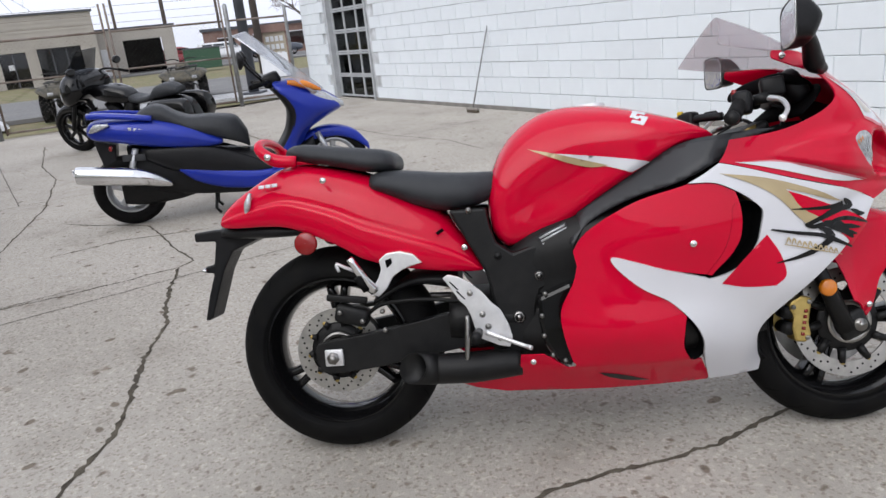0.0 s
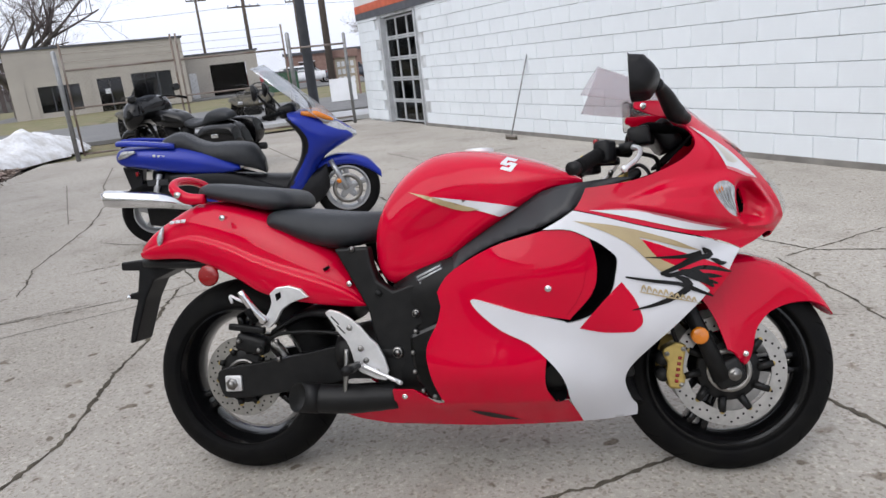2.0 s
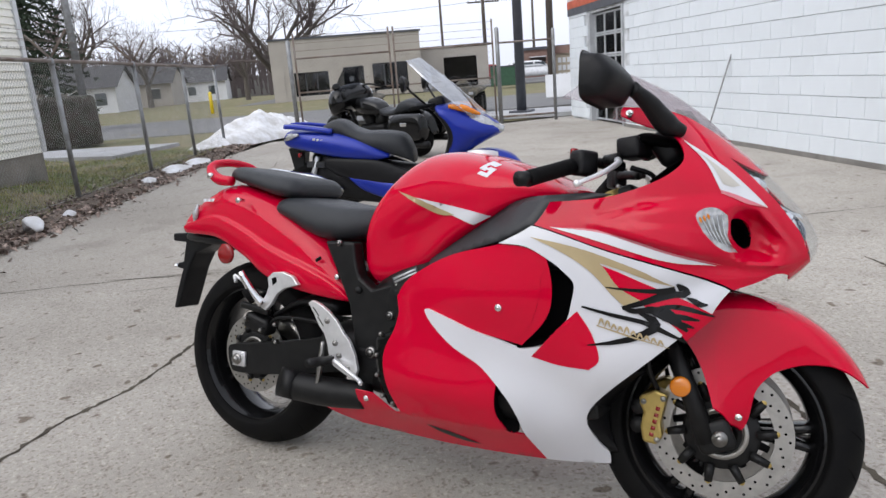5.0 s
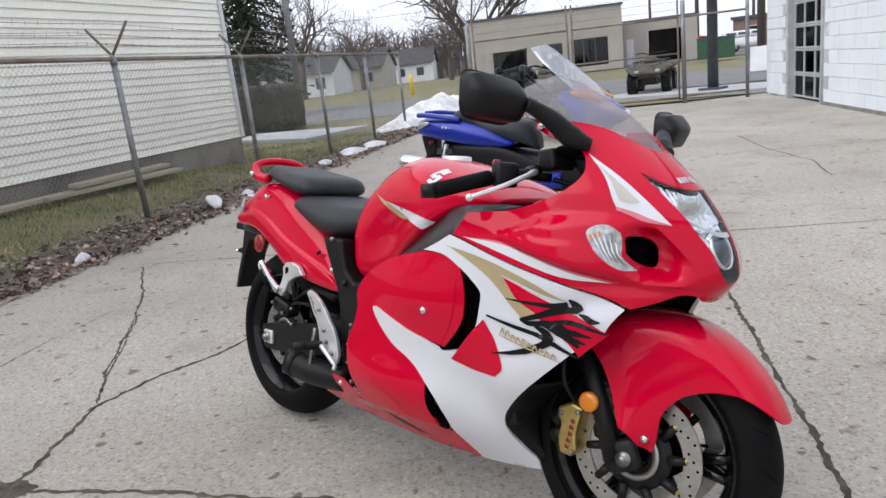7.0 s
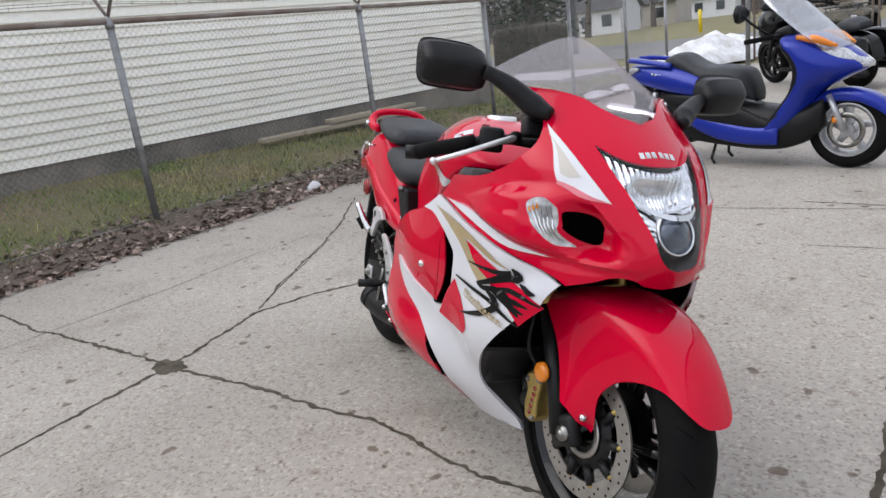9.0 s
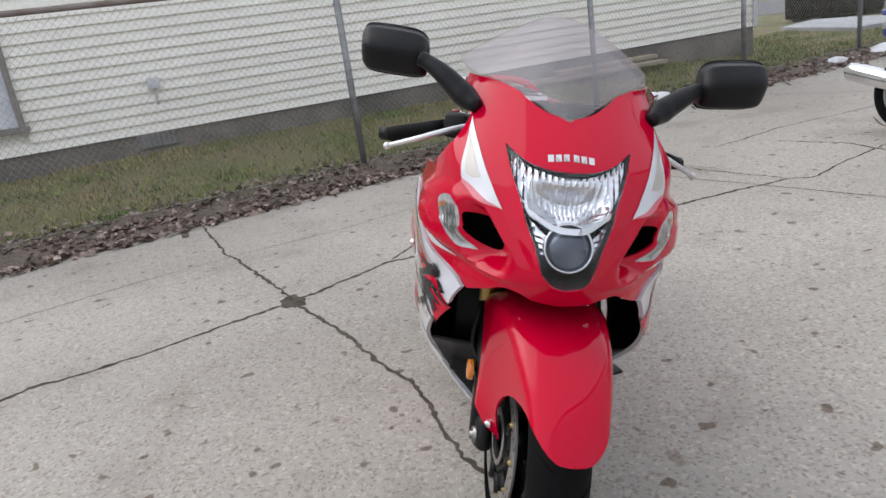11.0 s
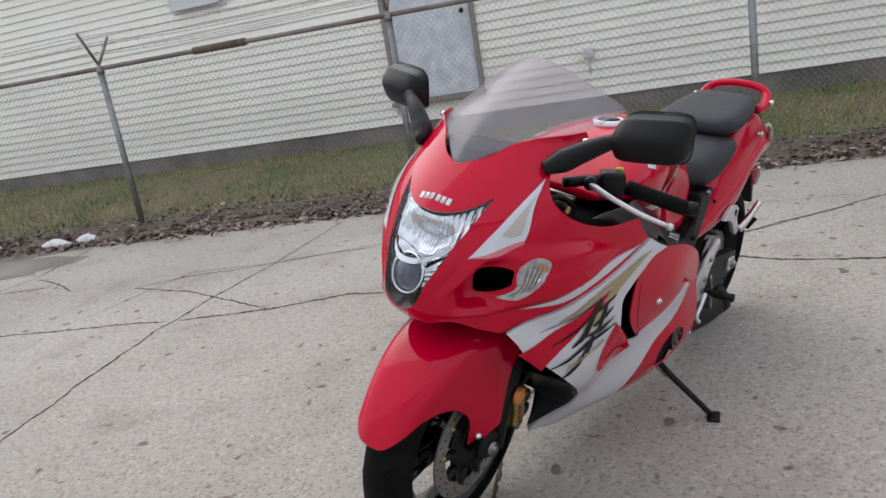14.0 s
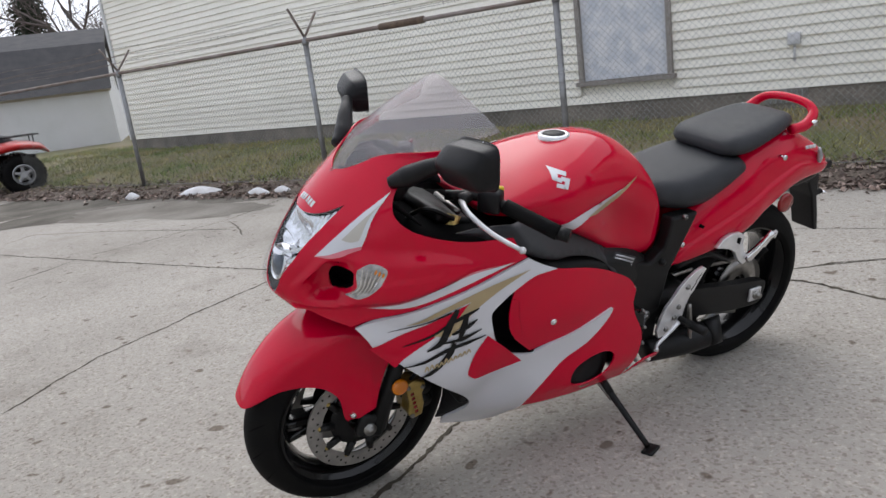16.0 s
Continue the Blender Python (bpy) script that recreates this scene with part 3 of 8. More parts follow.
for i, (p, w) in enumerate([([(.20, 2.09), (.55, 2.34), (.62, 2.42)], .008), ([(-.15, 3.50), (.05, 3.56), (.25, 3.60)], .008), ([(-2.2, 1.1), (.36, 3.12), (1.09, 3.65), (3, 5)], .010),
                            ([(1.2, -3.4), (.33, -3.63), (-.03, -3.06), (-.56, -2.6), (-1.02, -1.99), (-1.3, -1.5), (-1.59, -.93), (-1.95, -.39), (-2.2, .1)], .007),
                            ([(-4, 4.2), (-2.4, 5.2), (.3, 7.2)], .010), ([(-5.5, 2.7), (-4.0, 4.2), (-6.2, 7.0)], .010)]):
    crack(p, w, 40 + i, "joint", 0.006)

def stain(at, lx, ly, rz, material, seed, label):
    """A thin ragged patch on the slab."""
    v = [(0, 0, 0)]
    for j in range(48):
        a = 2 * math.pi * j / 48
        e = 1 + .45 * noise.noise((math.cos(a) * 1.6, math.sin(a) * 1.6, seed)) + .18 * noise.noise((math.cos(a) * 6, math.sin(a) * 6, seed))
        v.append((lx * e * math.cos(a), ly * e * math.sin(a), 0))
    ob = part("stain", (v, [(0, 1 + j, 1 + (j + 1) % 48) for j in range(48)]), M[material], lot, label)
    ob.matrix_local = Matrix.Translation((at[0], at[1], .0008 + .0001 * seed)) @ pose(0, 0, 0, 0, 0, rz)


M["damp_edge"] = mat("drying_concrete", (0.185, 0.168, 0.145), 0.9, 0, (0.29, 0.27, 0.24), 1.5, bump=0.2, bscale=160, grain=0.2, gscale=220, spec=0.1)
stain((1.55, -6.85), 1.35, .55, 125, "damp_edge", 9, "drying damp patch along the slab edge")
M["damp"] = mat("damp_concrete", (0.13, 0.12, 0.105), 0.95, 0, (0.22, 0.205, 0.18), 1.5, bump=0.2, bscale=160, grain=0.2, gscale=220, spec=0.0)
stain((-.37, -.93), .10, .055, 30, "crack", 3, "dirt where the cracks meet")
for i, (x, y, lx, ly) in enumerate(((3.2, -9.6, 1.3, 1.1), (2.1, -8.3, 1.3, .9), (1.0, -7.1, 1.2, .62))):
    stain((x, y), lx, ly, 142, "damp", 5 + i, "damp dark patch along the slab edge")

# house with lapped siding behind the fence
house = thing("house", "cream house with lapped siding and a concrete foundation", "house")
H0, H1, ZB, EAVE = -13.72, 7.65, .53, 4.3
me = flip(([on_house(s, n, z) for s, n, z in ((H0, -.02, ZB - .05), (H1, -.02, ZB - .05), (H1, -8, ZB - .05), (H0, -8, ZB - .05), (H0, -.02, EAVE), (H1, -.02, EAVE), (H1, -8, EAVE), (H0, -8, EAVE))], [(0, 1, 5, 4), (1, 2, 6, 5), (2, 3, 7, 6), (3, 0, 4, 7)]))
part("wall_core", me, M["siding"], house, smooth=False)
part("foundation", ([on_house(s, n, z) for s, n, z in ((H0 + .03, .0, -.1), (H1 - .03, .0, -.1), (H1 - .03, .0, ZB), (H0 + .03, .0, ZB), (H0 + .03, -8, -.1), (H1 - .03, -8, -.1), (H1 - .03, -8, ZB), (H0 + .03, -8, ZB))], [(0, 1, 2, 3), (1, 5, 6, 2), (4, 0, 3, 7), (5, 4, 7, 6)]), M["foundation"], house, "stained concrete foundation", smooth=False)
DOOR = (-3.12, -2.09, .80, 2.85)


def board(s0, s1, z, e=.102):
    """One lapped board along the wall."""
    pr = [(-.012, z), (.026, z), (.026, z + .004), (.002, z + e + .004), (-.01, z + e + .004)]
    v = [on_house(s, n, zz) for s in (s0, s1) for n, zz in pr]
    k = len(pr)
    return v, [(i, i + 1, k + i + 1, k + i) for i in range(k - 1)]


z = ZB
while z < EAVE - .05:
    cuts = [(H0, H1)]
    if DOOR[2] - .16 < z + .05 < DOOR[3] + .1:
        cuts = [(H0, DOOR[0] - .056), (DOOR[1] + .056, H1)]
    for s0, s1 in cuts:
        part("siding_board", flip(board(s0, s1, z)), M["siding"], house, smooth=False)
    z += .102
fm = frame_of(HD, HN, on_house(0, 0, 0))
for s in (H0 + .03, H1 - .03):
    part("corner_trim", box_bm((.08, .08, EAVE - ZB), bevel=.004, m=fm @ Matrix.Translation((s, -.01, (EAVE + ZB) / 2))), M["white_wall"], house, smooth=False)
dr = part("door", box_bm((DOOR[1] - DOOR[0], .05, DOOR[3] - DOOR[2]), bevel=.004, m=fm @ Matrix.Translation(((DOOR[0] + DOOR[1]) / 2, .015, (DOOR[2] + DOOR[3]) / 2))), M["door_paint"], house, "weathered pale blue painted door", smooth=False)
for s, w in ((DOOR[0] - .028, .056), (DOOR[1] + .028, .056)):
    part("door_jamb", box_bm((w, .09, DOOR[3] - DOOR[2] + .1), bevel=.004, m=fm @ Matrix.Translation((s, -.02, (DOOR[2] + DOOR[3]) / 2))), M["door_wood"], dr, "weathered wooden frame", smooth=False)
part("door_sill", box_bm((DOOR[1] - DOOR[0] + .18, .12, .05), bevel=.004, m=fm @ Matrix.Translation(((DOOR[0] + DOOR[1]) / 2, -.03, DOOR[2] - .03))), M["door_wood"], dr, smooth=False)
part("door_knob", tube([tuple(on_house(DOOR[1] - .09, .02, 1.72)), tuple(on_house(DOOR[1] - .09, .09, 1.72))], [.02, .012, .03, .03, .01], 12, 10), M["black_metal"], dr)
part("vent", box_bm((.40, .03, .15), bevel=.003, m=fm @ Matrix.Translation((-.88, -.012, .455))), M["grime"], house, "dark foundation vent", smooth=False)
for k in range(7):
    part("vent_slat", box_bm((.012, .02, .13), m=fm @ Matrix.Translation((-1.03 + .05 * k, -.03, .455))), M["galv"], house, smooth=False)
jb = part("junction_box", box_bm((.12, .07, .12), bevel=.012, m=fm @ Matrix.Translation((-.80, -.045, 1.02))), M["white_wall"], house, "small pale outdoor socket box")
part("box_pipe", tube([tuple(on_house(-.80, .03, .97)), tuple(on_house(-.80, .03, .80))], .012, 8), M["white_wall"], house)
wd = part("window", box_bm((.80, .06, .9), bevel=.004, m=fm @ Matrix.Translation((-5.62, -.02, 2.77))), M["white_wall"], house, "window with a pale frame", smooth=False)
part("window_pane", box_bm((.64, .02, .74), m=fm @ Matrix.Translation((-5.62, -.045, 2.77))), M["pane"], wd, smooth=False)
part("roof", ([on_house(s, n, z) for s, n, z in ((H0 - .4, .5, EAVE - .1), (H1 + .4, .5, EAVE - .1), (H1 + .4, -4, EAVE + 1.8), (H0 - .4, -4, EAVE + 1.8), (H1 + .4, -8.5, EAVE - .1), (H0 - .4, -8.5, EAVE - .1))], [(0, 1, 2, 3), (3, 2, 4, 5)]), M["roof"], house, smooth=False)
thicken(house.children[-1], .15)
for s, n, l, r in ((4.1, .24, 2.5, 3), (4.5, .37, 2.1, -2), (4.7, .28, 1.7, 5)):
    z0 = .33 + (.07 if n == .28 else 0)
    tagged(part("plank", box_bm((l, .14, .045), bevel=.006, m=frame_of(HD, HN, on_house(s, n, z0)) @ pose(0, 0, 0, 4, .6, r)), M["lumber"], smooth=False), "long weathered grey plank lying by the house", "plank", "planks by the house")

# chain-link fence with barbed wire
fence = thing("chain_link_fence", "galvanised chain-link fence with rusty top rail and barbed wire", "fence")
POSTS = [-12.2, -8.5, -5.0, -2.0, 1.0, 3.8, 6.2, 8.6, 10.8, 12.85]
TOP = 1.66


def post_bm(s):
    g = float(lawn_z(s, 0)) - .1
    return merge(tube([tuple(on_fence(s, 0, g)), tuple(on_fence(s, 0, TOP - .02))], .030, 12), tube([tuple(on_fence(s, 0, TOP - .05)), tuple(on_fence(s, 0, TOP + .05))], [.036, .036, .01], 12, 4))


for s in POSTS:
    part("post", post_bm(s), M["galv"], fence, "grey steel post")
    arms = part("barb_arm", merge(tube([tuple(on_fence(s, 0, TOP + .03)), tuple(on_fence(s + .02, .22, TOP + .33))], .014, 6), tube([tuple(on_fence(s, 0, TOP + .03)), tuple(on_fence(s, -.24, TOP + .30))], .014, 6)), M["rust"], fence)
part("top_rail", tube([tuple(on_fence(-14, 0, TOP)), tuple(on_fence(12.85, 0, TOP))], .022, 10), M["rust"], fence, "rusty brown top rail")
part("rail_sleeve", tube([tuple(on_fence(-3.95, 0, TOP)), tuple(on_fence(-3.4, 0, TOP))], .036, 10), M["rust_sleeve"], fence, "brown rusty rail sleeve")
part("bottom_wire", tube([tuple(on_fence(-14, 0, .10)), tuple(on_fence(12.85, 0, .10))], .003, 5), M["wire"], fence)
v, f = [], []
for d in (-1, 1):
    for k in range(int(30 / .054)):
        s0 = -15.5 + .054 * k
        z0, z1 = .06, TOP - .01
        s1 = s0 + d * (z1 - z0) * .95
        if d < 0:
            s0, s1 = s0 + 1.5, s1 + 1.5
        if max(s0, s1) > 12.85:
            continue
        off = .0018 * d
        a, b = on_fence(s0, off, z0), on_fence(s1, off, z1)
        m = tube([tuple(a), tuple(b)], .0011, 4, 0, False)
        i = len(v)
        v += m[0]
        f += [tuple(x + i for x in q) for q in m[1]]
part("chain_link", (v, f), M["wire"], fence, "diamond wire mesh", kind="stuff")
for n, zz in ((.20, .30), (.14, .21), (.075, .13), (-.21, .27), (-.13, .17)):
    pts = [tuple(on_fence(s, n, TOP + zz - .03 * math.sin(math.pi * ((s + 14) / 2.95 % 1)))) for s in np.arange(-14, 12.9, .4)]
    part("barbed_wire", tube(pts, .003, 4), M["rust"], fence)
    barbs = []
    for s in np.arange(-13.9, 12.8, .13):
        p = on_fence(s, n, TOP + zz - .03 * math.sin(math.pi * ((s + 14) / 2.95 % 1)))
        barbs.append(tube([tuple(p + Vector((.0, 0, -.014))), tuple(p + Vector((.004, .004, .014)))], .0016, 3))
    part("barb", merge(*barbs), M["rust"], fence, kind="stuff")

# white painted block building
building = thing("block_building", "white painted concrete block building with a glazed garage door", "building")
W0, W1, WTOP = -13.12, 13.5, 3.9
GD = (-11.75, -10.1, 2.08)
core = []
for s0, s1, z0, z1 in ((W0 + .02, GD[0] - .12, 0, WTOP), (GD[1] + .06, W1, 0, WTOP), (GD[0] - .12, GD[1] + .06, GD[2], WTOP)):
    core.append(bm_data(box_bm((s1 - s0, .2, z1 - z0), m=frame_of(WD, WN, on_wall((s0 + s1) / 2, -.112, (z0 + z1) / 2)))))
part("block_wall", merge(*core), M["mortar"], building, "recessed painted joints", smooth=False)
side = on_wall(W0, 0, 0)
part("end_wall", box_bm((8, .2, WTOP), m=frame_of(WN, WD, on_wall(W0 + .12, -4.2, WTOP / 2))), M["block"], building, smooth=False)
part("back_wall", box_bm((W1 - W0, .2, WTOP), m=frame_of(WD, WN, on_wall((W0 + W1) / 2, -8.2, WTOP / 2))), M["block"], building, smooth=False)
part("flat_roof", box_bm((W1 - W0 + .1, 8.5, .15), m=frame_of(WD, WN, on_wall((W0 + W1) / 2, -4.2, WTOP + .07))), M["roof"], building, smooth=False)
rf = frame_of(WD, WN, on_wall(0, 0, 0))
for z0, z1, mm, nn in ((2.13, 2.27, "slate", .02), (2.27, 2.42, "orange", .025), (2.42, 2.8, "white_wall", .02)):
    part("fascia_band", box_bm((4.7, .03, z1 - z0), m=rf @ Matrix.Translation((W0 + 2.33, -nn, (z0 + z1) / 2))), M[mm], building, smooth=False)
gdoor = new("garage_door")
gdoor.parent = building
tagged(gdoor, label="grey framed glazed sectional door")
for z in (.05, .42, .46, .85, .89, 1.25, 1.29, 1.65, 1.69, 2.04):
    part("door_rail", box_bm((GD[1] - GD[0], .05, .034), bevel=.004, m=rf @ Matrix.Translation(((GD[0] + GD[1]) / 2, .10, z))), M["frame_grey"], gdoor, smooth=False)
for s in (GD[0] + .03, (2 * GD[0] + GD[1]) / 3, (GD[0] + 2 * GD[1]) / 3, GD[1] - .03):
    part("door_stile", box_bm((.06, .044, 2.0), bevel=.005, m=rf @ Matrix.Translation((s, .10, 1.04))), M["frame_grey"], gdoor, smooth=False)
for i in range(5):
    for j in range(3):
        w = (GD[1] - GD[0]) / 3
        part("door_pane", box_bm((w - .06, .008, .36), m=rf @ Matrix.Translation((GD[0] + w * (j + .5), .10, .245 + .40 * i))), M["pane"], gdoor, smooth=False)
for ds, dw in ((GD[0] - .06, .12), (GD[1] + .03, .06)):
    part("door_frame", box_bm((dw, .2, 2.1), m=rf @ Matrix.Translation((ds, .08, 1.05))), M["frame_grey"], building, smooth=False)
# black sheet behind the panes stands in for the unlit room
part("garage_interior", box_bm((3, .1, 2.2), m=rf @ Matrix.Translation(((GD[0] + GD[1]) / 2, 1.6, 1.1))), M["dark"], building, smooth=False)
part("plinth_stain", box_bm((W1 + 10.0, .03, .07), bevel=.004, m=rf @ Matrix.Translation(((W1 - 10.0) / 2, -.012, .02))), M["grime"], building, "dirty wall foot", smooth=False)


# ---- the red and white sports motorcycle, leaning on its side stand ----
LEAN = pose(0, 0, 0, -12.3, 0, 0)
bike = thing("sport_motorcycle", "glossy red and white sports motorcycle leaning on its stand", "motorcycle", LEAN)
AXIS_P, AXIS_D = Vector((1.177, 0, 0.9)), Vector((-math.sin(radians(23.5)), 0, math.cos(radians(23.5))))
STEER = Matrix.Translation(AXIS_P) @ Matrix.Rotation(radians(5.0), 4, AXIS_D) @ Matrix.Translation(-AXIS_P)

# half widths of the fairing: rows by height from 0.15 m in steps of 0.15 m, columns by the root of the distance behind the nose
WIDTHS = np.array([
    [0, .01, .02, .035, .05, .080, .100, .112, .118, .118, .112],
    [0, .02, .04, .07, .12, .185, .225, .248, .255, .247, .230],
    [0, .08, .15, .20, .235, .258, .263, .270, .283, .278, .260],
    [0, .10, .160, .210, .240, .263, .279, .287, .287, .280, .262],
    [0, .034, .072, .116, .170, .240, .270, .288, .295, .290, .280],
    [0, .056, .118, .186, .231, .250, .256, .260, .265, .270, .270],
    [0, .072, .130, .176, .200, .212, .220, .230, .240, .245, .250],
])
NOSE = np.array([1.38, 1.42, 1.47, 1.54, 1.66, 1.563, 1.395])


def cubic(p0, p1, p2, p3, f):
    return 0.5 * (2 * p1 + (p2 - p0) * f + (2 * p0 - 5 * p1 + 4 * p2 - p3) * f ** 2 + (3 * p1 - p0 - 3 * p2 + p3) * f ** 3)


def nose_x(z):
    u = np.clip((np.asarray(z, float) - 0.15) / 0.15, 0, 5.999)
    i = u.astype(int)
    a = np.concatenate([[2 * NOSE[0] - NOSE[1]], NOSE, [2 * NOSE[-1] - NOSE[-2]]])
    return cubic(a[i], a[i + 1], a[i + 2], a[i + 3], u - i)


PAD = np.pad(WIDTHS, ((1, 1), (1, 1)), mode="edge")
PAD[:, 0] = -PAD[:, 2]
PAD[0], PAD[-1] = 2 * PAD[1] - PAD[2], 2 * PAD[-2] - PAD[-3]
PAD[:, -1] = 2 * PAD[:, -2] - PAD[:, -3]


def fair_y(q, z):
    q, z = np.asarray(q, float), np.asarray(z, float)
    u, v = np.clip(z - 0.15, -0.1, 0.9) / 0.15, np.clip(q, 0, 0.9999) * 10
    u = np.clip(u, 0, 5.999)
    i, j = u.astype(int), v.astype(int)
    r = [cubic(PAD[i + k, j], PAD[i + k, j + 1], PAD[i + k, j + 2], PAD[i + k, j + 3], v - j) for k in range(4)]
    return cubic(*r, u - i)


def smooth(x, a, b):
    t = np.clip((x - a) / (b - a), 0, 1)
    return t * t * (3 - 2 * t)


def relief(x, z):
    """The teardrop bulge that holds the turn signal and air intake, and the cheek crease under it."""
    xs = [1.10, 1.21, 1.31, 1.385, 1.47, 1.54, 1.60, 1.63]
    lo = np.interp(x, xs, [.806, .786, .757, .738, .718, .706, .705, .706])
    hi = np.interp(x, xs, [.808, .797, .830, .840, .848, .840, .770, .735])
    mid, half = (lo + hi) / 2, np.maximum((hi - lo) / 2, .006)
    d = np.abs(z - mid) / half
    ends = smooth(x, 1.17, 1.36) * (1 - smooth(x, 1.575, 1.635))
    bulge = np.where(z > mid, .021 * (1 - smooth(d, .66, 1.36)), .024 * (1 - smooth(d, .78, 1.18))) * ends
    socket = -.066 * (1 - smooth(d, .46, 1.0)) * smooth(x, 1.487, 1.525) * (1 - smooth(x, 1.532, 1.614))
    crease = .005 * np.exp(-((z - .683) / .014) ** 2) * smooth(x, 1.25, 1.45) * (1 - smooth(x, 1.56, 1.62))
    side = (.023 * np.exp(-((x - .93) / .16) ** 2 - ((z - .62) / .085) ** 2) + .017 * np.exp(-((x - .82) / .15) ** 2 - ((z - .36) / .075) ** 2)
            + .009 * np.exp(-((z - .264) / .016) ** 2) * smooth(x, .55, .7) * (1 - smooth(x, 1.0, 1.06)) - .022 * np.exp(-((x - 1.14) / .07) ** 2 - ((z - .39) / .085) ** 2))
    return bulge + socket + crease + side


def fair(q, z, off=0.0):
    """A place on the fairing's skin, off metres proud of it."""
    q, z = np.asarray(q, float), np.asarray(z, float)

    def at(q, z):
        x = nose_x(z) - q ** 2 * np.sign(q)
        return np.stack([x, fair_y(np.abs(q), z) + relief(x, z) * smooth(np.abs(q), .02, .16), z + 0 * q], -1)
    P = at(q, z)
    if np.any(off):
        e = 0.004
        du = at(q + e, z) - at(np.maximum(q - e, 0), z)
        dv = at(q, z + e) - at(q, z - e)
        n = np.cross(du, dv)
        n /= np.linalg.norm(n, axis=-1, keepdims=True) + 1e-9
        P = P + n * (off if np.isscalar(off) else np.asarray(off)[..., None])
        P[..., 1] = np.maximum(P[..., 1], 0)
    return P


def qz(pts):
    """Side-view outline (x, z[, 1]) to skin coordinates."""
    out = []
    for p in pts:
        q = math.sqrt(max(float(nose_x(p[1])) - p[0], 0))
        out.append((q, p[1]) + tuple(p[2:]))
    return out


def yz(pts):
    """Front-view outline (y, z[, 1]) to skin coordinates."""
    qs = np.linspace(0, 0.6, 121)
    out = []
    for p in pts:
        q = float(np.interp(p[0], np.maximum.accumulate(fair_y(qs, np.full(121, p[1]))), qs))
        out.append((q, p[1]) + tuple(p[2:]))
    return out


def panel(name, outline, material, holes=(), off=0.0, thick=0.004, step=0.014, label="", parent=None, whole=False, sides=(-1, 1)):
    """A fairing piece on both sides of the machine."""
    loop = curve_loop(outline)
    hs = [curve_loop(h) for h in holes]
    me = sheet(lambda u, v: fair(u, v, off), loop, hs, step, (lambda u, v: fair(u, v, off - thick)) if thick > .0015 else None)
    if whole:
        ob = part(name, merge(me, mirrored(me)), material, bike, label)
        bm = bmesh.new()
        bm.from_mesh(ob.data)
        bmesh.ops.remove_doubles(bm, verts=[v for v in bm.verts if abs(v.co.y) < 0.0005], dist=0.0002)
        bmesh.ops.remove_doubles(bm, verts=bm.verts[:], dist=0.00002)
        bm.to_mesh(ob.data)
        bm.free()
        sharp(ob, 50)
        return [ob]
    obs = []
    for side in sides:
        obs.append(part(name, mirrored(me) if side < 0 else me, material, parent or bike, label))
    return obs


S = 1
tri_red = [(1.188, .592), (1.222, .54, S), (1.238, .485, S), (1.215, .457), (1.14, .458, S), (1.075, .472)]
duct = [(1.106, .672, S), (1.15, .680, S), (1.178, .645, S), (1.165, .575, S), (1.12, .515, S), (1.058, .490, S), (1.04, .497, S), (1.082, .560, S), (1.10, .62, S)]
vent = [(.985, .388, S), (1.008, .36, S), (1.03, .31, S), (1.028, .268, S), (1.0, .262, S), (.98, .31, S)]
swoosh = [(.797, .562, S), (.858, .546, S), (.933, .520, S), (1.03, .492), (1.058, .488, S), (1.12, .512, S), (1.166, .575, S), (1.180, .645, S), (1.15, .684, S),
          (1.108, .712), (1.06, .733, S), (.995, .737), (1.075, .781), (1.28, .722, S), (1.496, .653), (1.464, .603),
          (1.388, .532, S), (1.250, .405, S), (1.19, .325, S), (1.203, .250, S), (1.222, .215, S), (1.222, .182), (1.07, .180), (1.04, .262, S), (1.032, .31, S), (1.008, .362, S),
          (.945, .430, S), (.87, .475, S), (.81, .53, S)]
side_red = [(.700, .585), (.754, .645, S), (.866, .702, S), (.995, .735), (1.06, .731, S), (1.112, .708), (1.128, .62, S), (1.110, .56, S), (1.052, .495),
            (.933, .519, S), (.858, .545, S), (.797, .561, S), (.81, .529, S), (.87, .474, S), (.945, .429, S), (.984, .390), (.978, .31, S), (1.0, .260),
            (1.035, .255), (1.068, .190), (1.07, .172), (.8, .168), (.5, .178), (.42, .196, S), (.38, .214, S), (.345, .232), (.40, .245), (.54, .240), (.545, .306), (.607, .306), (.672, .258),
            (.690, .262), (.664, .355, S), (.660, .43, S), (.695, .50, S), (.708, .545)]
right, left = panel("side_fairing", qz(side_red), M["red"], step=0.02, label="red painted side and belly fairing")
# the left side leaves an opening round the engine cover
port = [(.770, .383, S), (.778, .408, S), (.812, .420, S), (.860, .412, S), (.900, .388, S), (.912, .352, S), (.895, .325, S), (.850, .316, S), (.800, .340, S)]
left_red = [q for q in side_red if q[:2] not in ((.984, .390), (.978, .31), (1.0, .260), (1.035, .255), (1.068, .190))]
k = left_red.index((.945, .429, S)) + 1
left_red[k:k] = [(1.012, .362, S), (1.036, .31, S), (1.046, .262, S), (1.074, .190)]
me = sheet(lambda u, v: fair(u, v), curve_loop(qz(left_red)), [curve_loop(qz(port))], 0.02, lambda u, v: fair(u, v, -.004))
shell = bpy.data.meshes.new("side_fairing")
shell.from_pydata([tuple(v) for v in me[0]], [], me[1])
shell.polygons.foreach_set("use_smooth", [True] * len(shell.polygons))
shell.materials.append(M["red"])
left.data = shell
panel("swoosh_panel", qz(swoosh), M["white"], off=0.006, thick=0.010, label="white sweeping fairing panel")
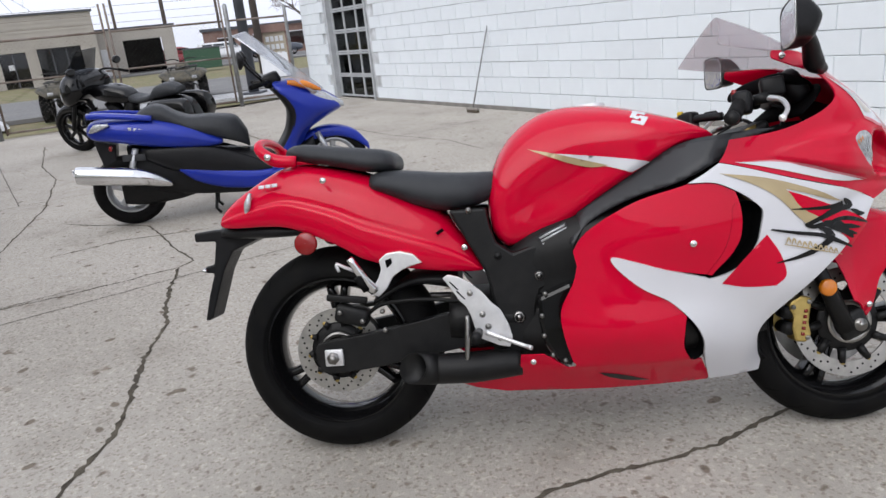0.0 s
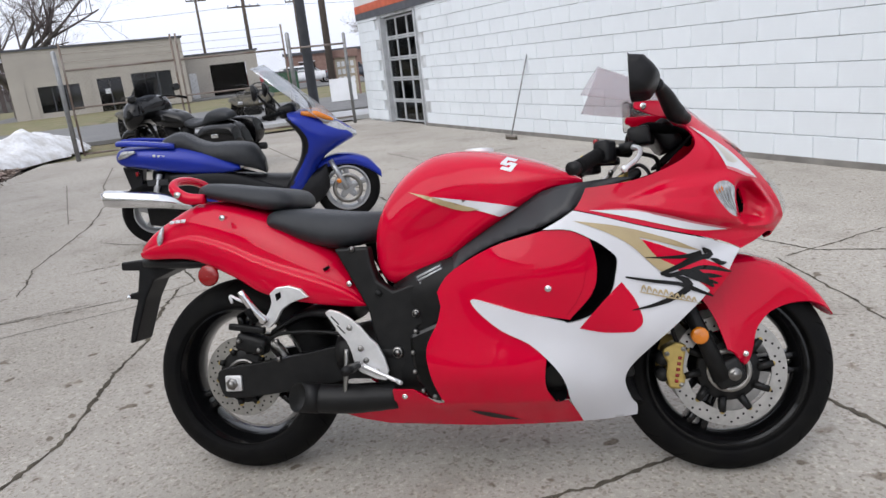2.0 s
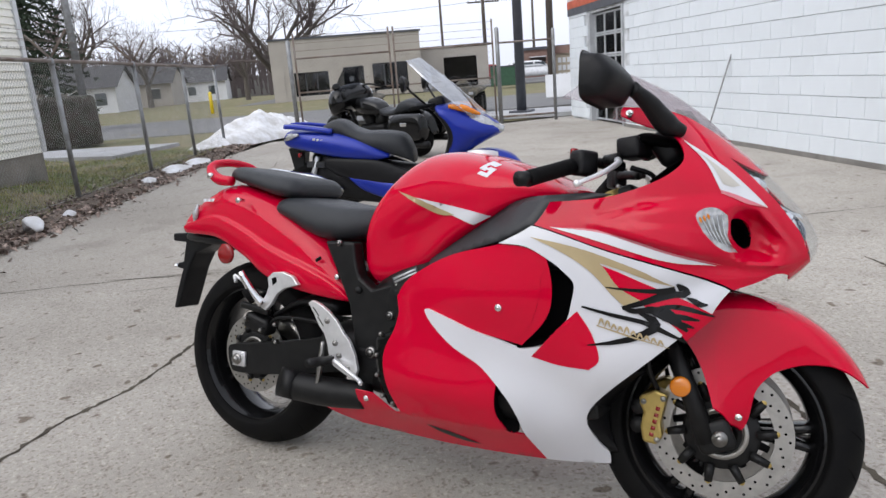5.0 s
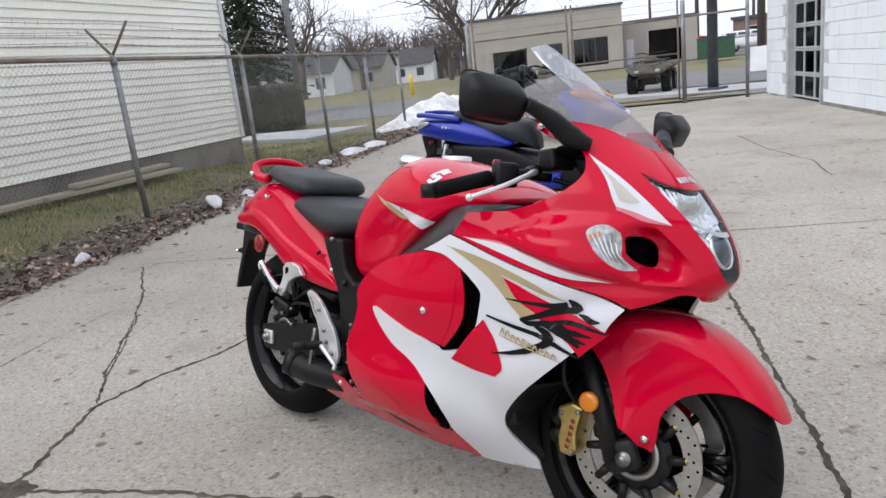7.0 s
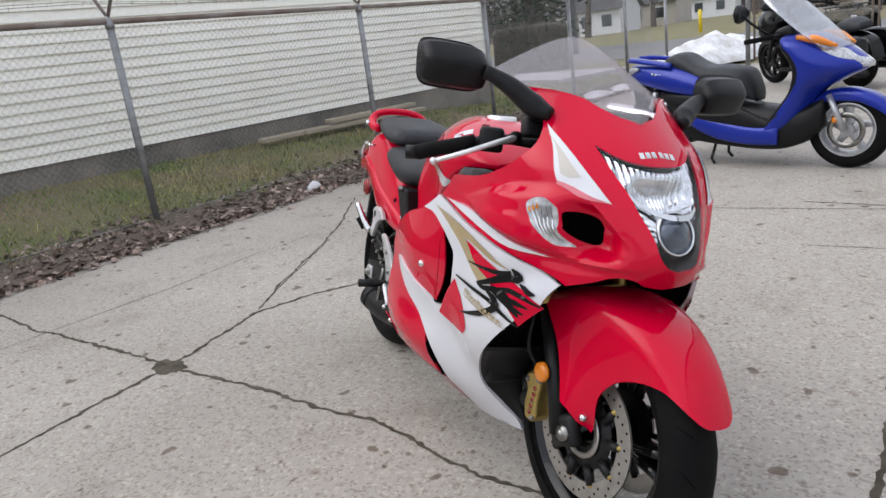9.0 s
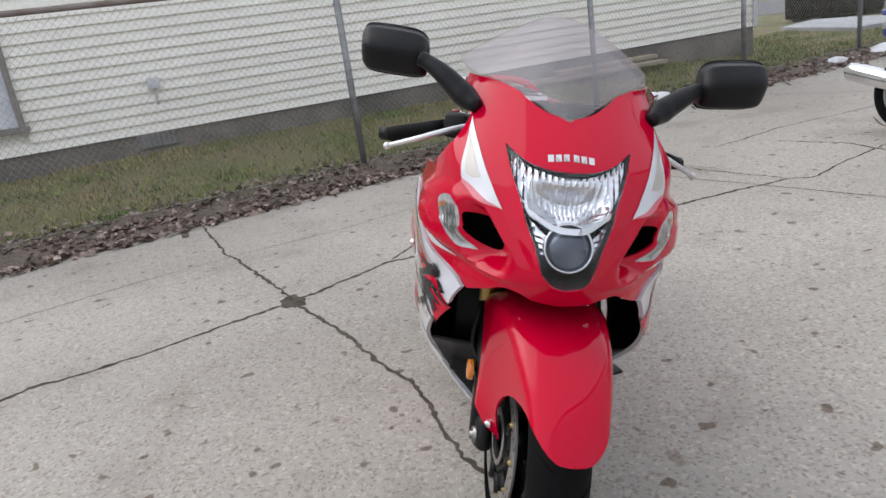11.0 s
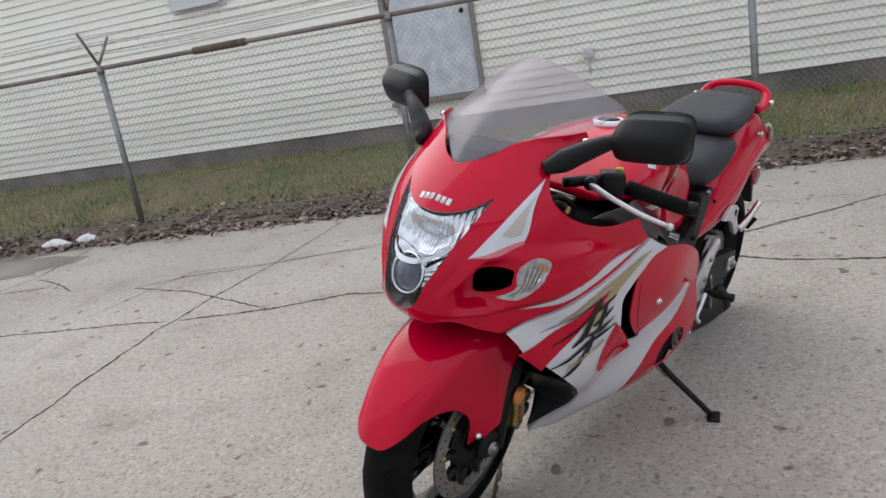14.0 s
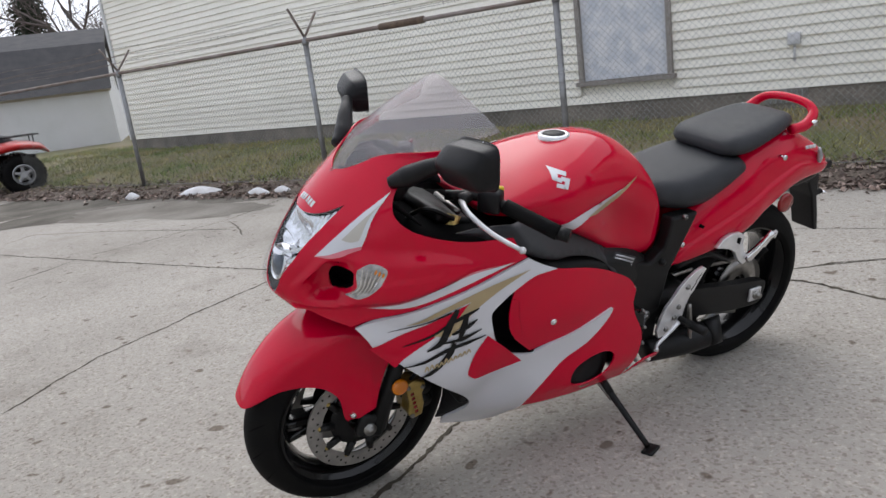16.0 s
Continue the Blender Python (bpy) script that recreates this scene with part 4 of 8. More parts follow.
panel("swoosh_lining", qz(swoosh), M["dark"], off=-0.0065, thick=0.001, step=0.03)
panel("red_inset", qz(tri_red), M["red"], off=0.0075, thick=0.001)


cowl = [(0.0, .667)] + qz([(1.606, .676, S), (1.606, .687, S), (1.584, .690, S), (1.549, .672, S), (1.505, .654), (1.28, .725, S), (1.078, .784), (1.11, .838), (1.224, .849, S), (1.30, .870, S), (1.37, .905, S), (1.395, .945, S), (1.365, .994, S), (1.30, 1.018, S), (1.250, 1.040), (1.252, 1.060), (1.335, 1.056, S), (1.378, 1.044, S), (1.41, 1.026, S), (1.44, 1.008, S)]) + [(0.0, .997)]
lamp = [(0.0, .712)] + yz([(.03, .722, S), (.052, .752, S), (.075, .812, S), (.094, .866, S), (.122, .948), (.085, .926, S), (.045, .916, S)]) + [(0.0, .914)]
indicator = [(1.489, .818), (1.468, .833, S), (1.444, .831, S), (1.430, .814, S), (1.445, .782, S), (1.468, .754, S), (1.490, .739, S), (1.508, .737), (1.499, .752, S), (1.491, .776, S)]
intake = [(1.4945, .806, S), (1.4955, .778, S), (1.504, .757, S), (1.515, .745, S), (1.524, .747, S), (1.5275, .763, S), (1.525, .785, S), (1.518, .801, S), (1.506, .811, S)]
panel("nose_cowl", cowl, M["red"], [lamp, qz(indicator), qz(intake)], thick=0.004, step=0.008, label="red nose cowl", whole=True)

# decals on the fairing
gold_line = [(1.073, .755), (1.187, .735, S), (1.296, .701, S), (1.390, .660), (1.335, .674, S), (1.236, .704), (1.276, .654, S), (1.328, .622), (1.288, .612), (1.258, .640, S), (1.205, .692, S)]
red_wedge = [(1.226, .7035), (1.323, .668, S), (1.395, .636, S), (1.470, .598), (1.416, .541), (1.398, .566, S), (1.338, .608, S), (1.276, .652, S)]
panel("gold_stripe", qz(gold_line), M["gold_decal"], off=0.0085, thick=0.0005)
panel("red_flash", qz(red_wedge), M["red"], off=0.0078, thick=0.0005)
panel("white_flash", qz([(1.115, .780), (1.226, .772, S), (1.305, .752, S), (1.385, .728, S), (1.468, .708), (1.385, .712, S), (1.300, .732, S)]), M["white"], off=0.0032, thick=0.0004, step=.008)
panel("flash_fade", qz([(1.150, .780), (1.226, .777, S), (1.305, .760, S), (1.385, .735, S), (1.482, .709), (1.385, .727, S), (1.305, .751, S), (1.226, .771, S)]), M["pink_fade"], off=0.0026, thick=0.0003, step=.008)
panel("nose_flash", qz([(1.384, .983), (1.455, .936, S), (1.515, .884, S), (1.560, .836), (1.527, .850, S), (1.498, .863, S), (1.470, .872), (1.434, .934, S)]), M["white"], off=0.0022, thick=0.0004, step=.01)
panel("nose_flash_fade", qz([(1.470, .873), (1.498, .864, S), (1.527, .851, S), (1.562, .835), (1.522, .843, S), (1.495, .855, S), (1.4725, .864)]), M["pink_fade"], off=0.0020, thick=0.0003, step=.01)
panel("nose_flash_core", qz([(1.400, .966), (1.454, .928, S), (1.505, .882), (1.490, .879, S), (1.474, .884), (1.440, .934, S)]), M["pale_gold"], off=0.003, thick=0.0003, step=.01)


def stroke(pts, w):
    """A brush stroke with pointed ends, as an outline in x, z."""
    P = spline(pts, 9)
    T = np.gradient(P, axis=0)
    N = np.column_stack([-T[:, 1], T[:, 0]]) / (np.linalg.norm(T, axis=1)[:, None] + 1e-9)
    ws = np.interp(np.linspace(0, 1, 9), np.linspace(0, 1, len(w)), w)[:, None]
    return [tuple(p) for p in P + N * ws / 2] + [tuple(p) for p in (P - N * ws / 2)[::-1]]


for pts, w in [([(1.250, .651), (1.314, .648), (1.362, .649), (1.390, .656)], [.002, .007, .011, .010]),
               ([(1.393, .668), (1.402, .658), (1.412, .644), (1.385, .640)], [.005, .014, .016, .010]),
               ([(1.405, .643), (1.372, .639), (1.331, .622), (1.286, .606)], [.010, .018, .012, .008]),
               ([(1.288, .607), (1.310, .601), (1.350, .607)], [.006, .010, .012]),
               ([(1.414, .634), (1.428, .628), (1.440, .621), (1.455, .621)], [.003, .010, .011, .003]),
               ([(1.335, .608), (1.372, .598), (1.396, .583), (1.418, .563)], [.010, .026, .018, .005]),
               ([(1.362, .612), (1.391, .614), (1.425, .609), (1.466, .598)], [.005, .010, .009, .003]),
               ([(1.380, .598), (1.412, .592), (1.440, .588)], [.006, .011, .003]),
               ([(1.388, .582), (1.412, .577), (1.430, .571)], [.005, .009, .003]),
               ([(1.198, .604), (1.27, .588), (1.327, .578), (1.362, .564), (1.416, .539)], [.004, .008, .009, .010, .004]),
               ([(1.322, .596), (1.345, .587), (1.357, .571), (1.340, .555), (1.287, .531), (1.213, .516)], [.004, .015, .017, .014, .011, .002])]:
    panel("brush_stroke", qz(stroke(pts, [1.15 * x for x in w])), M["black_decal"], off=0.0095, thick=0.0005, step=0.02, sides=(-1,))
for pts, w in [([(1.270, .690), (1.288, .650), (1.308, .600), (1.344, .580)], [.012, .020, .018, .004]),
               ([(1.400, .602), (1.335, .622), (1.285, .655)], [.002, .007, .008]),
               ([(1.429, .642), (1.359, .663), (1.285, .684)], [.001, .004, .006]),
               ([(1.290, .652), (1.252, .666), (1.215, .682)], [.008, .013, .004]),
               ([(1.282, .618), (1.243, .635), (1.218, .651)], [.008, .015, .004]),
               ([(1.310, .596), (1.255, .600), (1.206, .619)], [.004, .013, .003]),
               ([(1.246, .668), (1.254, .632), (1.262, .600)], [.012, .018, .010]),
               ([(1.405, .540), (1.352, .549), (1.295, .574), (1.243, .585), (1.194, .597)], [.002, .008, .011, .011, .003]),
               ([(1.276, .592), (1.285, .567), (1.306, .540), (1.338, .510), (1.364, .500)], [.010, .018, .015, .011, .002])]:
    panel("brush_stroke", qz(stroke(pts, w)), M["black_decal"], off=0.0095, thick=0.0005, step=0.02, sides=(1,))
for k in range(10):
    x, z = 1.350 - .0118 * k, .526 + .0036 * k
    panel("gold_script_bar", qz(stroke([(x, z - .006), (x - .005, z + (.009 if k in (0, 1, 4) else .005)), (x - .010, z - .005)], [.002, .006, .002])), M["gold_decal"], off=0.0102, thick=0.0004, step=0.02, sides=(1,))
for k in range(10):
    x, z = 1.236 + .0138 * k, .570 - .0040 * k
    panel("gold_script_bar", qz(stroke([(x, z - .006), (x + .006, z + (.009 if k in (0, 1, 4) else .005)), (x + .012, z - .005)], [.002, .006, .002])), M["gold_decal"], off=0.0102, thick=0.0004, step=0.02, sides=(-1,))
panel("gold_script_rule", qz(stroke([(1.232, .563), (1.30, .545), (1.384, .524)], [.002, .004, .001])), M["gold_decal"], off=0.0101, thick=0.0004, step=0.02, sides=(-1,))
panel("belly_slash", qz([(.755, .236), (.82, .222, S), (.90, .192), (.84, .198, S), (.785, .216, S)]), M["black_decal"], off=0.0015, thick=0.0004)

# black inner shroud closing the front of the lower fairing
sz = np.linspace(.215, .445, 15)
sx = np.interp(sz, [.215, .25, .29, .325, .36, .405, .45], [1.218, 1.200, 1.190, 1.187, 1.208, 1.246, 1.296])
sy = fair_y(np.sqrt(np.maximum(nose_x(sz) - sx, 0)), sz) - .004
for side in (-1, 1):
    v = [Vector((x - .004 + .030 * math.sin(.5 * math.pi * f), side * (y + (.078 - y) * f), z)) for x, y, z in zip(sx, sy, sz) for f in np.linspace(0, 1, 8)]
    thicken(part("inner_shroud", (v, grid_faces(15, 8)), M["black_plastic"], bike, "black inner fairing panel"), .004, 0)

# ducts behind the openings, their inner shade put into near-black backs and walls
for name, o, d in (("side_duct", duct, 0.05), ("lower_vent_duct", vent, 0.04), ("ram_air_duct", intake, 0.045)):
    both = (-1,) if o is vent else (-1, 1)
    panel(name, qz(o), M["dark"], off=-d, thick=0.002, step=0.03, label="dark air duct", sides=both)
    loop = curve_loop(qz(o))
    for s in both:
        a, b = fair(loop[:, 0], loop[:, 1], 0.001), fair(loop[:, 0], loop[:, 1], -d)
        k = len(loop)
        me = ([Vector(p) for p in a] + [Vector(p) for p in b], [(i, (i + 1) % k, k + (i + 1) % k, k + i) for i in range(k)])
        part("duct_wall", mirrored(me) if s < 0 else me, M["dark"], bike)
panel("turn_signal", qz(indicator), M["clear_lens"], off=-0.001, thick=0.003, label="clear front turn signal lens")
for k in range(9):
    f = k / 8
    panel("lens_rib", qz(stroke([(1.440 + .038 * f, .812 + .008 * f), (1.452 + .033 * f, .790 - .012 * f), (1.466 + .034 * f, .764 - .018 * f)], [.001, .0026, .001])), M["steel"] if k % 2 else M["chrome"], off=0.0004, thick=0.0003, step=0.03)
for k in range(3):
    panel("amber_facet", qz(stroke([(1.437 + .007 * k, .812 + .004 * k), (1.441 + .007 * k, .800 + .004 * k)], [.002, .005, .002])), M["amber"], off=0.0008, thick=0.0003, step=0.03)
# headlamp: housing, reflectors and glass
loop = curve_loop(lamp)
hl = part("headlight", merge(sheet(lambda u, v: fair(u, v, -0.08), loop, (), 0.02), mirrored(sheet(lambda u, v: fair(u, v, -0.08), loop, (), 0.02))), M["black_gloss"], bike, "clear stacked twin headlight with chrome reflectors")
walls = []
a, b = fair(loop[:, 0], loop[:, 1], -0.001), fair(loop[:, 0], loop[:, 1], -0.08)
k = len(loop)
keep = [i for i in range(k) if not (a[i][1] < 1e-4 and a[(i + 1) % k][1] < 1e-4)]
me = ([Vector(p) for p in a] + [Vector(p) for p in b], [(i, (i + 1) % k, k + (i + 1) % k, k + i) for i in keep])
part("housing_rim", merge(me, mirrored(me)), M["black_gloss"], hl)
up_loop = [(0.0, .826)] + yz([(.04, .826, S), (.083, .84), (.094, .868, S), (.119, .945), (.085, .924, S), (.045, .914, S)]) + [(0.0, .912)]


def bowl(u, v):
    """Faceted upper reflector: a bowl with upright facets, shallow at the corners."""
    y = fair_y(u, v)
    dish = np.clip(1.25 - (y / .074) ** 2 - ((v - .868) / .050) ** 2, 0, 1) ** .8
    dish = dish * (1 - .85 * smooth(v, .880, .908))
    facet = np.abs(np.sin(y * 250)) * .0034 * smooth(v, .858, .870) + .006 * smooth(v, .850, .846)
    return fair(u, v, -.012 - .042 * dish - facet)


me = sheet(bowl, curve_loop(up_loop), (), 0.004)
part("high_beam_reflector", merge(me, mirrored(me)), M["mirror"], hl, smooth=False)
for s in (-1, 1):
    low = curve_loop(yz([(.050, .812), (.079, .832), (.067, .792, S), (.055, .766), (.056, .790, S)]))
    me = sheet(lambda u, v: fair(u, v, -.014 - np.abs(np.sin(v * 260)) * .003), low, (), .006)
    part("side_reflector_panel", mirrored(me) if s < 0 else me, M["mirror"], hl, smooth=False)
me = sheet(lambda u, v: fair(u, v, -0.008), curve_loop([(0.0, .820)] + yz([(.035, .822, S), (.081, .842), (.086, .853), (.04, .833, S)]) + [(0.0, .830)]), (), 0.01)
part("chrome_divider", merge(me, mirrored(me)), M["chrome"], hl)
c = Vector((1.606, 0, .783))
nrm = Vector((0.93, 0, 0.36)).normalized()
ring = lathe([(-.02, .036), (.012, .041), (.016, .0435), (.013, .0465), (-.006, .048), (-.02, .048)], 40, "z")
turn = Matrix.Translation(c) @ nrm.to_track_quat("Z", "Y").to_matrix().to_4x4()
part("projector_ring", ([turn @ v for v in ring[0]], ring[1]), M["chrome"], hl)
ball = lathe([(0.0, .041), (.012, .037), (.02, .028), (.026, .014), (.028, .0001)], 40, "z")
part("projector_lens", ([turn @ v for v in ball[0]], ball[1]), M["lens_dark"], hl, "round glass projector lens")
me = sheet(lambda u, v: fair(u, v, 0.0), loop, (), 0.012)
g = part("headlight_glass", merge(me, mirrored(me)), M["lens"], hl, "clear headlight glass")
g.visible_shadow = False
# wordmark as plain bars
for k in range(3):
    y = .004 + .0145 * k
    panel("badge_bar", yz([(y, .942 - .10 * y), (y + .0105, .941 - .10 * y), (y + .0105, .930 - .10 * y), (y, .931 - .10 * y)]), M["white"], off=0.0014, thick=0.0005, step=0.02)

# windscreen
SC = spline([(1.464, .996), (1.40, 1.058), (1.33, 1.110), (1.25, 1.155), (1.167, 1.192)], 29)
SE = spline([(1.461, .006, .994), (1.437, .036, 1.006), (1.407, .068, 1.024), (1.374, .104, 1.043), (1.325, .146, 1.055), (1.255, .188, 1.061), (1.185, .206, 1.073), (1.112, .217, 1.088)], 29)
verts, cols = [], 31
for (xc, zc), (xe, ye, ze) in zip(SC, SE):
    for j in range(cols):
        v = -1 + 2 * j / (cols - 1)
        c = 1 - ((math.sqrt(v * v + .06) - .245) / .785) ** 1.12
        verts.append(Vector((xe + (xc - xe) * c, ye * v, ze + (zc - ze) * c)))
ob = part("windscreen", (verts, grid_faces(29, cols)), M["screen"], bike, "smoked grey windscreen")
thicken(ob, 0.003)

# tank
TX = [.484, .492, .505, .53, .57, .63, .70, .80, .90, 1.0, 1.07, 1.105]
TT = [.745, .785, .825, .872, .918, .958, .978, .977, .957, .925, .892, .872]
TB = [.665, .635, .615, .593, .592, .612, .645, .712, .77, .82, .84, .845]
TW = [.095, .125, .140, .146, .146, .150, .162, .192, .210, .205, .185, .15]
def dent(x):
    """How far the knee hollow is sunk at x."""
    return math.exp(-((x - .68) / .10) ** 2)


secs = []
for x, t, b, w in zip(TX, TT, TB, TW):
    h = t - b
    secs.append([(x, 0, b), (x, w * .6, b), (x, w * .95, b + .02 * min(1, h / .1)), (x, w * (1 - .09 * dent(x)), b + .34 * h), (x, w * (1.0 + .04 * dent(x)), b + .6 * h), (x, w * .84, b + .84 * h), (x, w * .44, b + .97 * h), (x, 0, t)])
tank = part("fuel_tank", half_loft(secs, 22, 60), M["red"], bike, "red fuel tank with white and gold flash")


tank_tree = BVHTree.FromPolygons([v.co.copy() for v in tank.data.vertices], [tuple(p.vertices) for p in tank.data.polygons])


def tank_side(x, z, off):
    """Places on the tank's flank, off metres proud of it."""
    out = []
    for a, b in zip(np.ravel(x), np.ravel(z)):
        p, n, i, d = tank_tree.ray_cast(Vector((a, .6, b)), Vector((0, -1, 0)))
        if p is None:
            p, n, i, d = tank_tree.find_nearest(Vector((a, .25, b)))
        n = n if n.y > 0 else -n
        out.append(p + n * off)
    return np.array(out).reshape(np.shape(x) + (3,))


def tank_decal(name, outline, material, off, sides=(-1, 1)):
    for s in sides:
        me = flip(sheet(lambda u, v: tank_side(u, v, off), curve_loop(outline), (), 0.01))
        part(name, me if s > 0 else mirrored(me), material, bike)


tank_decal("tank_flash", [(.66, .847), (.80, .826, S), (.925, .802), (.90, .789, S), (.875, .778), (.76, .815, S)], M["white"], 0.0030)
tank_decal("tank_flash_gold", [(.606, .862), (.70, .838, S), (.82, .800), (.77, .800, S), (.70, .822, S)], M["gold_decal"], 0.0038)
for poly in ([(-.34, .02), (-.10, .30), (.34, .16), (.24, .06), (-.02, .14), (-.09, .06), (.06, .01), (-.06, -.08)],
             [(.34, -.03), (.10, -.31), (-.34, -.17), (-.24, -.07), (.02, -.15), (.09, -.07), (-.06, -.02), (.06, .07)]):
    for s in (-1, 1):
        tank_decal("badge_shape", [(.906 - s * .072 * a, .920 + .075 * b) for a, b in poly], M["white"], 0.0015, (s,))
part("filler_cap", lathe([(.966, .045), (.982, .044), (.984, .036), (.981, .034), (.981, .0005)], 32, "z", (.80, 0, 0)), M["alu"], bike, "round aluminium filler cap")
part("filler_lock", lathe([(.979, .0335), (.9835, .0325), (.9835, .0005)], 24, "z", (.80, 0, 0)), M["black_metal"], bike)


# seats
def cushion(name, rows, material, label):
    secs = []
    for x, b, t, w in rows:
        h = t - b
        secs.append([(x, 0, b), (x, w * .75, b), (x, w, b + .25 * h), (x, w, b + .6 * h), (x, w * .82, b + .93 * h), (x, w * .4, t), (x, 0, t)])
    return part(name, half_loft(secs, 20, 40), material, bike, label)


cushion("rider_seat", [(.146, .80, .815, .10), (.155, .785, .832, .138), (.20, .768, .84, .155), (.28, .732, .832, .163), (.35, .713, .822, .165), (.43, .716, .815, .155), (.50, .735, .812, .120), (.54, .752, .806, .092), (.552, .768, .79, .07)], M["vinyl"], "black vinyl rider seat")
cushion("pillion_seat", [(-.103, .905, .918, .06), (-.095, .897, .93, .085), (-.05, .886, .938, .115), (.04, .866, .925, .135), (.13, .843, .912, .142), (.19, .838, .902, .135), (.218, .842, .885, .11), (.226, .852, .868, .08)], M["vinyl"], "black vinyl pillion seat")

# tail
secs = []
for x, b, t, w in [(-.330, .724, .738, .06), (-.312, .712, .758, .098), (-.26, .707, .800, .126), (-.17, .706, .852, .140), (-.10, .698, .880, .150), (-.03, .672, .877, .157), (.05, .634, .862, .164), (.12, .592, .842, .170), (.21, .565, .80, .172), (.30, .548, .748, .170), (.36, .540, .70, .165), (.41, .535, .64, .160), (.445, .534, .575, .155), (.458, .536, .55, .145)]:
    h = t - b
    secs.append([(x, 0, b + .25 * h), (x, w * .72, b + .1 * h), (x, w * .93, b), (x, w * 1.01, b + .16 * h), (x, w * 1.02, b + .36 * h), (x, w * .955, b + .43 * h), (x, w * .93, b + .55 * h), (x, w * .85, b + .75 * h), (x, w * .62, b + .95 * h), (x, 0, t)])
part("tail_cowl", half_loft(secs, 34, 50), M["red"], bike, "red tail cowl")
part("grab_rail", tube([(-.06, -.118, .888), (-.12, -.122, .895), (-.165, -.112, .925), (-.178, -.075, .948), (-.18, 0, .956), (-.178, .075, .948), (-.165, .112, .925), (-.12, .122, .895), (-.06, .118, .888)], [.016, .019, .016, .014, .014, .014, .016, .019, .016], 12, 40), M["red"], bike, "red pillion grab rail")
for s in (-1, 1):
    part("tail_lamp", tube([(-.222, s * .128, .748), (-.214, s * .135, .775), (-.203, s * .133, .808)], [.006, .011, .005], 8, 10), M["clear_lens"], bike, "clear rear side lens")
    part("luggage_stud", merge(tube([(.028, s * .155, .825), (.028, s * .178, .825)], .005, 8), tube([(.028, s * .176, .825), (.028, s * .182, .825)], .009, 10)), M["chrome"], bike)
    part("grab_rail_bolt", tube([(-.135, s * .135, .905), (-.135, s * .150, .905)], .010, 10), M["chrome"], bike)
    part("tail_bolt", bolt_bm((.41, s * .158, .605), (0, s, 0), .011), M["chrome"], bike)
    part("tail_slot", box_bm((.022, .004, .01), bevel=.001, m=Matrix.Translation((.345, s * .167, .655)) @ pose(0, 0, 0, 0, -30, 0)), M["dark"], bike)
    for k in range(3):
        part("script_bar", box_bm((.017, .001, .011), m=Matrix.Translation((-.165 + .020 * k, s * (.1395 + .0018 * k), .822 + .001 * k)) @ pose(0, 0, 0, s * 24, 0, s * 5)), M["white"], bike)
    part("side_reflector", merge(lathe([(0, .033), (s * .008, .033), (s * .012, .028), (s * .012, .0005)], 28, "y", (-.045, s * .155, .650))), M["red_lens"], bike, "round red side reflector")
    part("reflector_bracket", tube([(-.02, s * .08, .69), (-.03, s * .145, .668)], .008, 8), M["black_plastic"], bike)
# rear mudguard and plate holder
part("rear_mudguard", loft([[(x, -w, z0), (x, w, z0), (x, w * .9, z1), (x, -w * .9, z1)] for x, z0, z1, w in [(-.06, .672, .70, .10), (-.16, .672, .712, .10), (-.26, .675, .712, .085), (-.33, .68, .71, .06)]], 20, 16), M["black_plastic"], bike, "black plastic rear mudguard")
part("plate_holder", flat([(-.15, .70), (-.36, .705), (-.425, .70), (-.425, .672), (-.36, .67), (-.372, .60), (-.405, .592), (-.405, .575), (-.375, .572), (-.40, .50), (-.42, .425), (-.398, .428), (-.372, .50), (-.345, .575), (-.31, .635), (-.24, .662)], .10, None, .006), M["black_plastic"], bike, "black number plate bracket", smooth=False)
for s in (-1, 1):
    part("plate_bolt", bolt_bm((-.40, s * .055, .583), (-.6, s * .8, 0), .008), M["chrome"], bike)

# engine, frame and black covers
part("engine_block", loft([[(x, -w, b), (x, w, b), (x, w * 1.02, (b + t) / 2), (x, w * .9, t), (x, -w * .9, t), (x, -w * 1.02, (b + t) / 2)] for x, b, t, w in [(.47, .29, .50, .12), (.55, .28, .60, .15), (.70, .28, .66, .180), (.90, .28, .70, .195), (1.05, .29, .74, .19), (1.14, .32, .76, .15)]], 24, 20), M["black_metal"], bike, "black engine block")
part("radiator", box_bm((.04, .36, .34), bevel=.008, m=pose(1.165, 0, .48, 0, -12, 0)), M["black_metal"], bike)
part("inner_cowl", loft([[(x, -w, b), (x, w, b), (x, w, t), (x, -w, t)] for x, b, t, w in [(1.0, .72, .80, .18), (1.2, .70, .83, .19), (1.35, .70, .86, .17), (1.46, .71, .86, .09), (1.50, .73, .85, .05)]], 24, 18), M["dark"], bike)
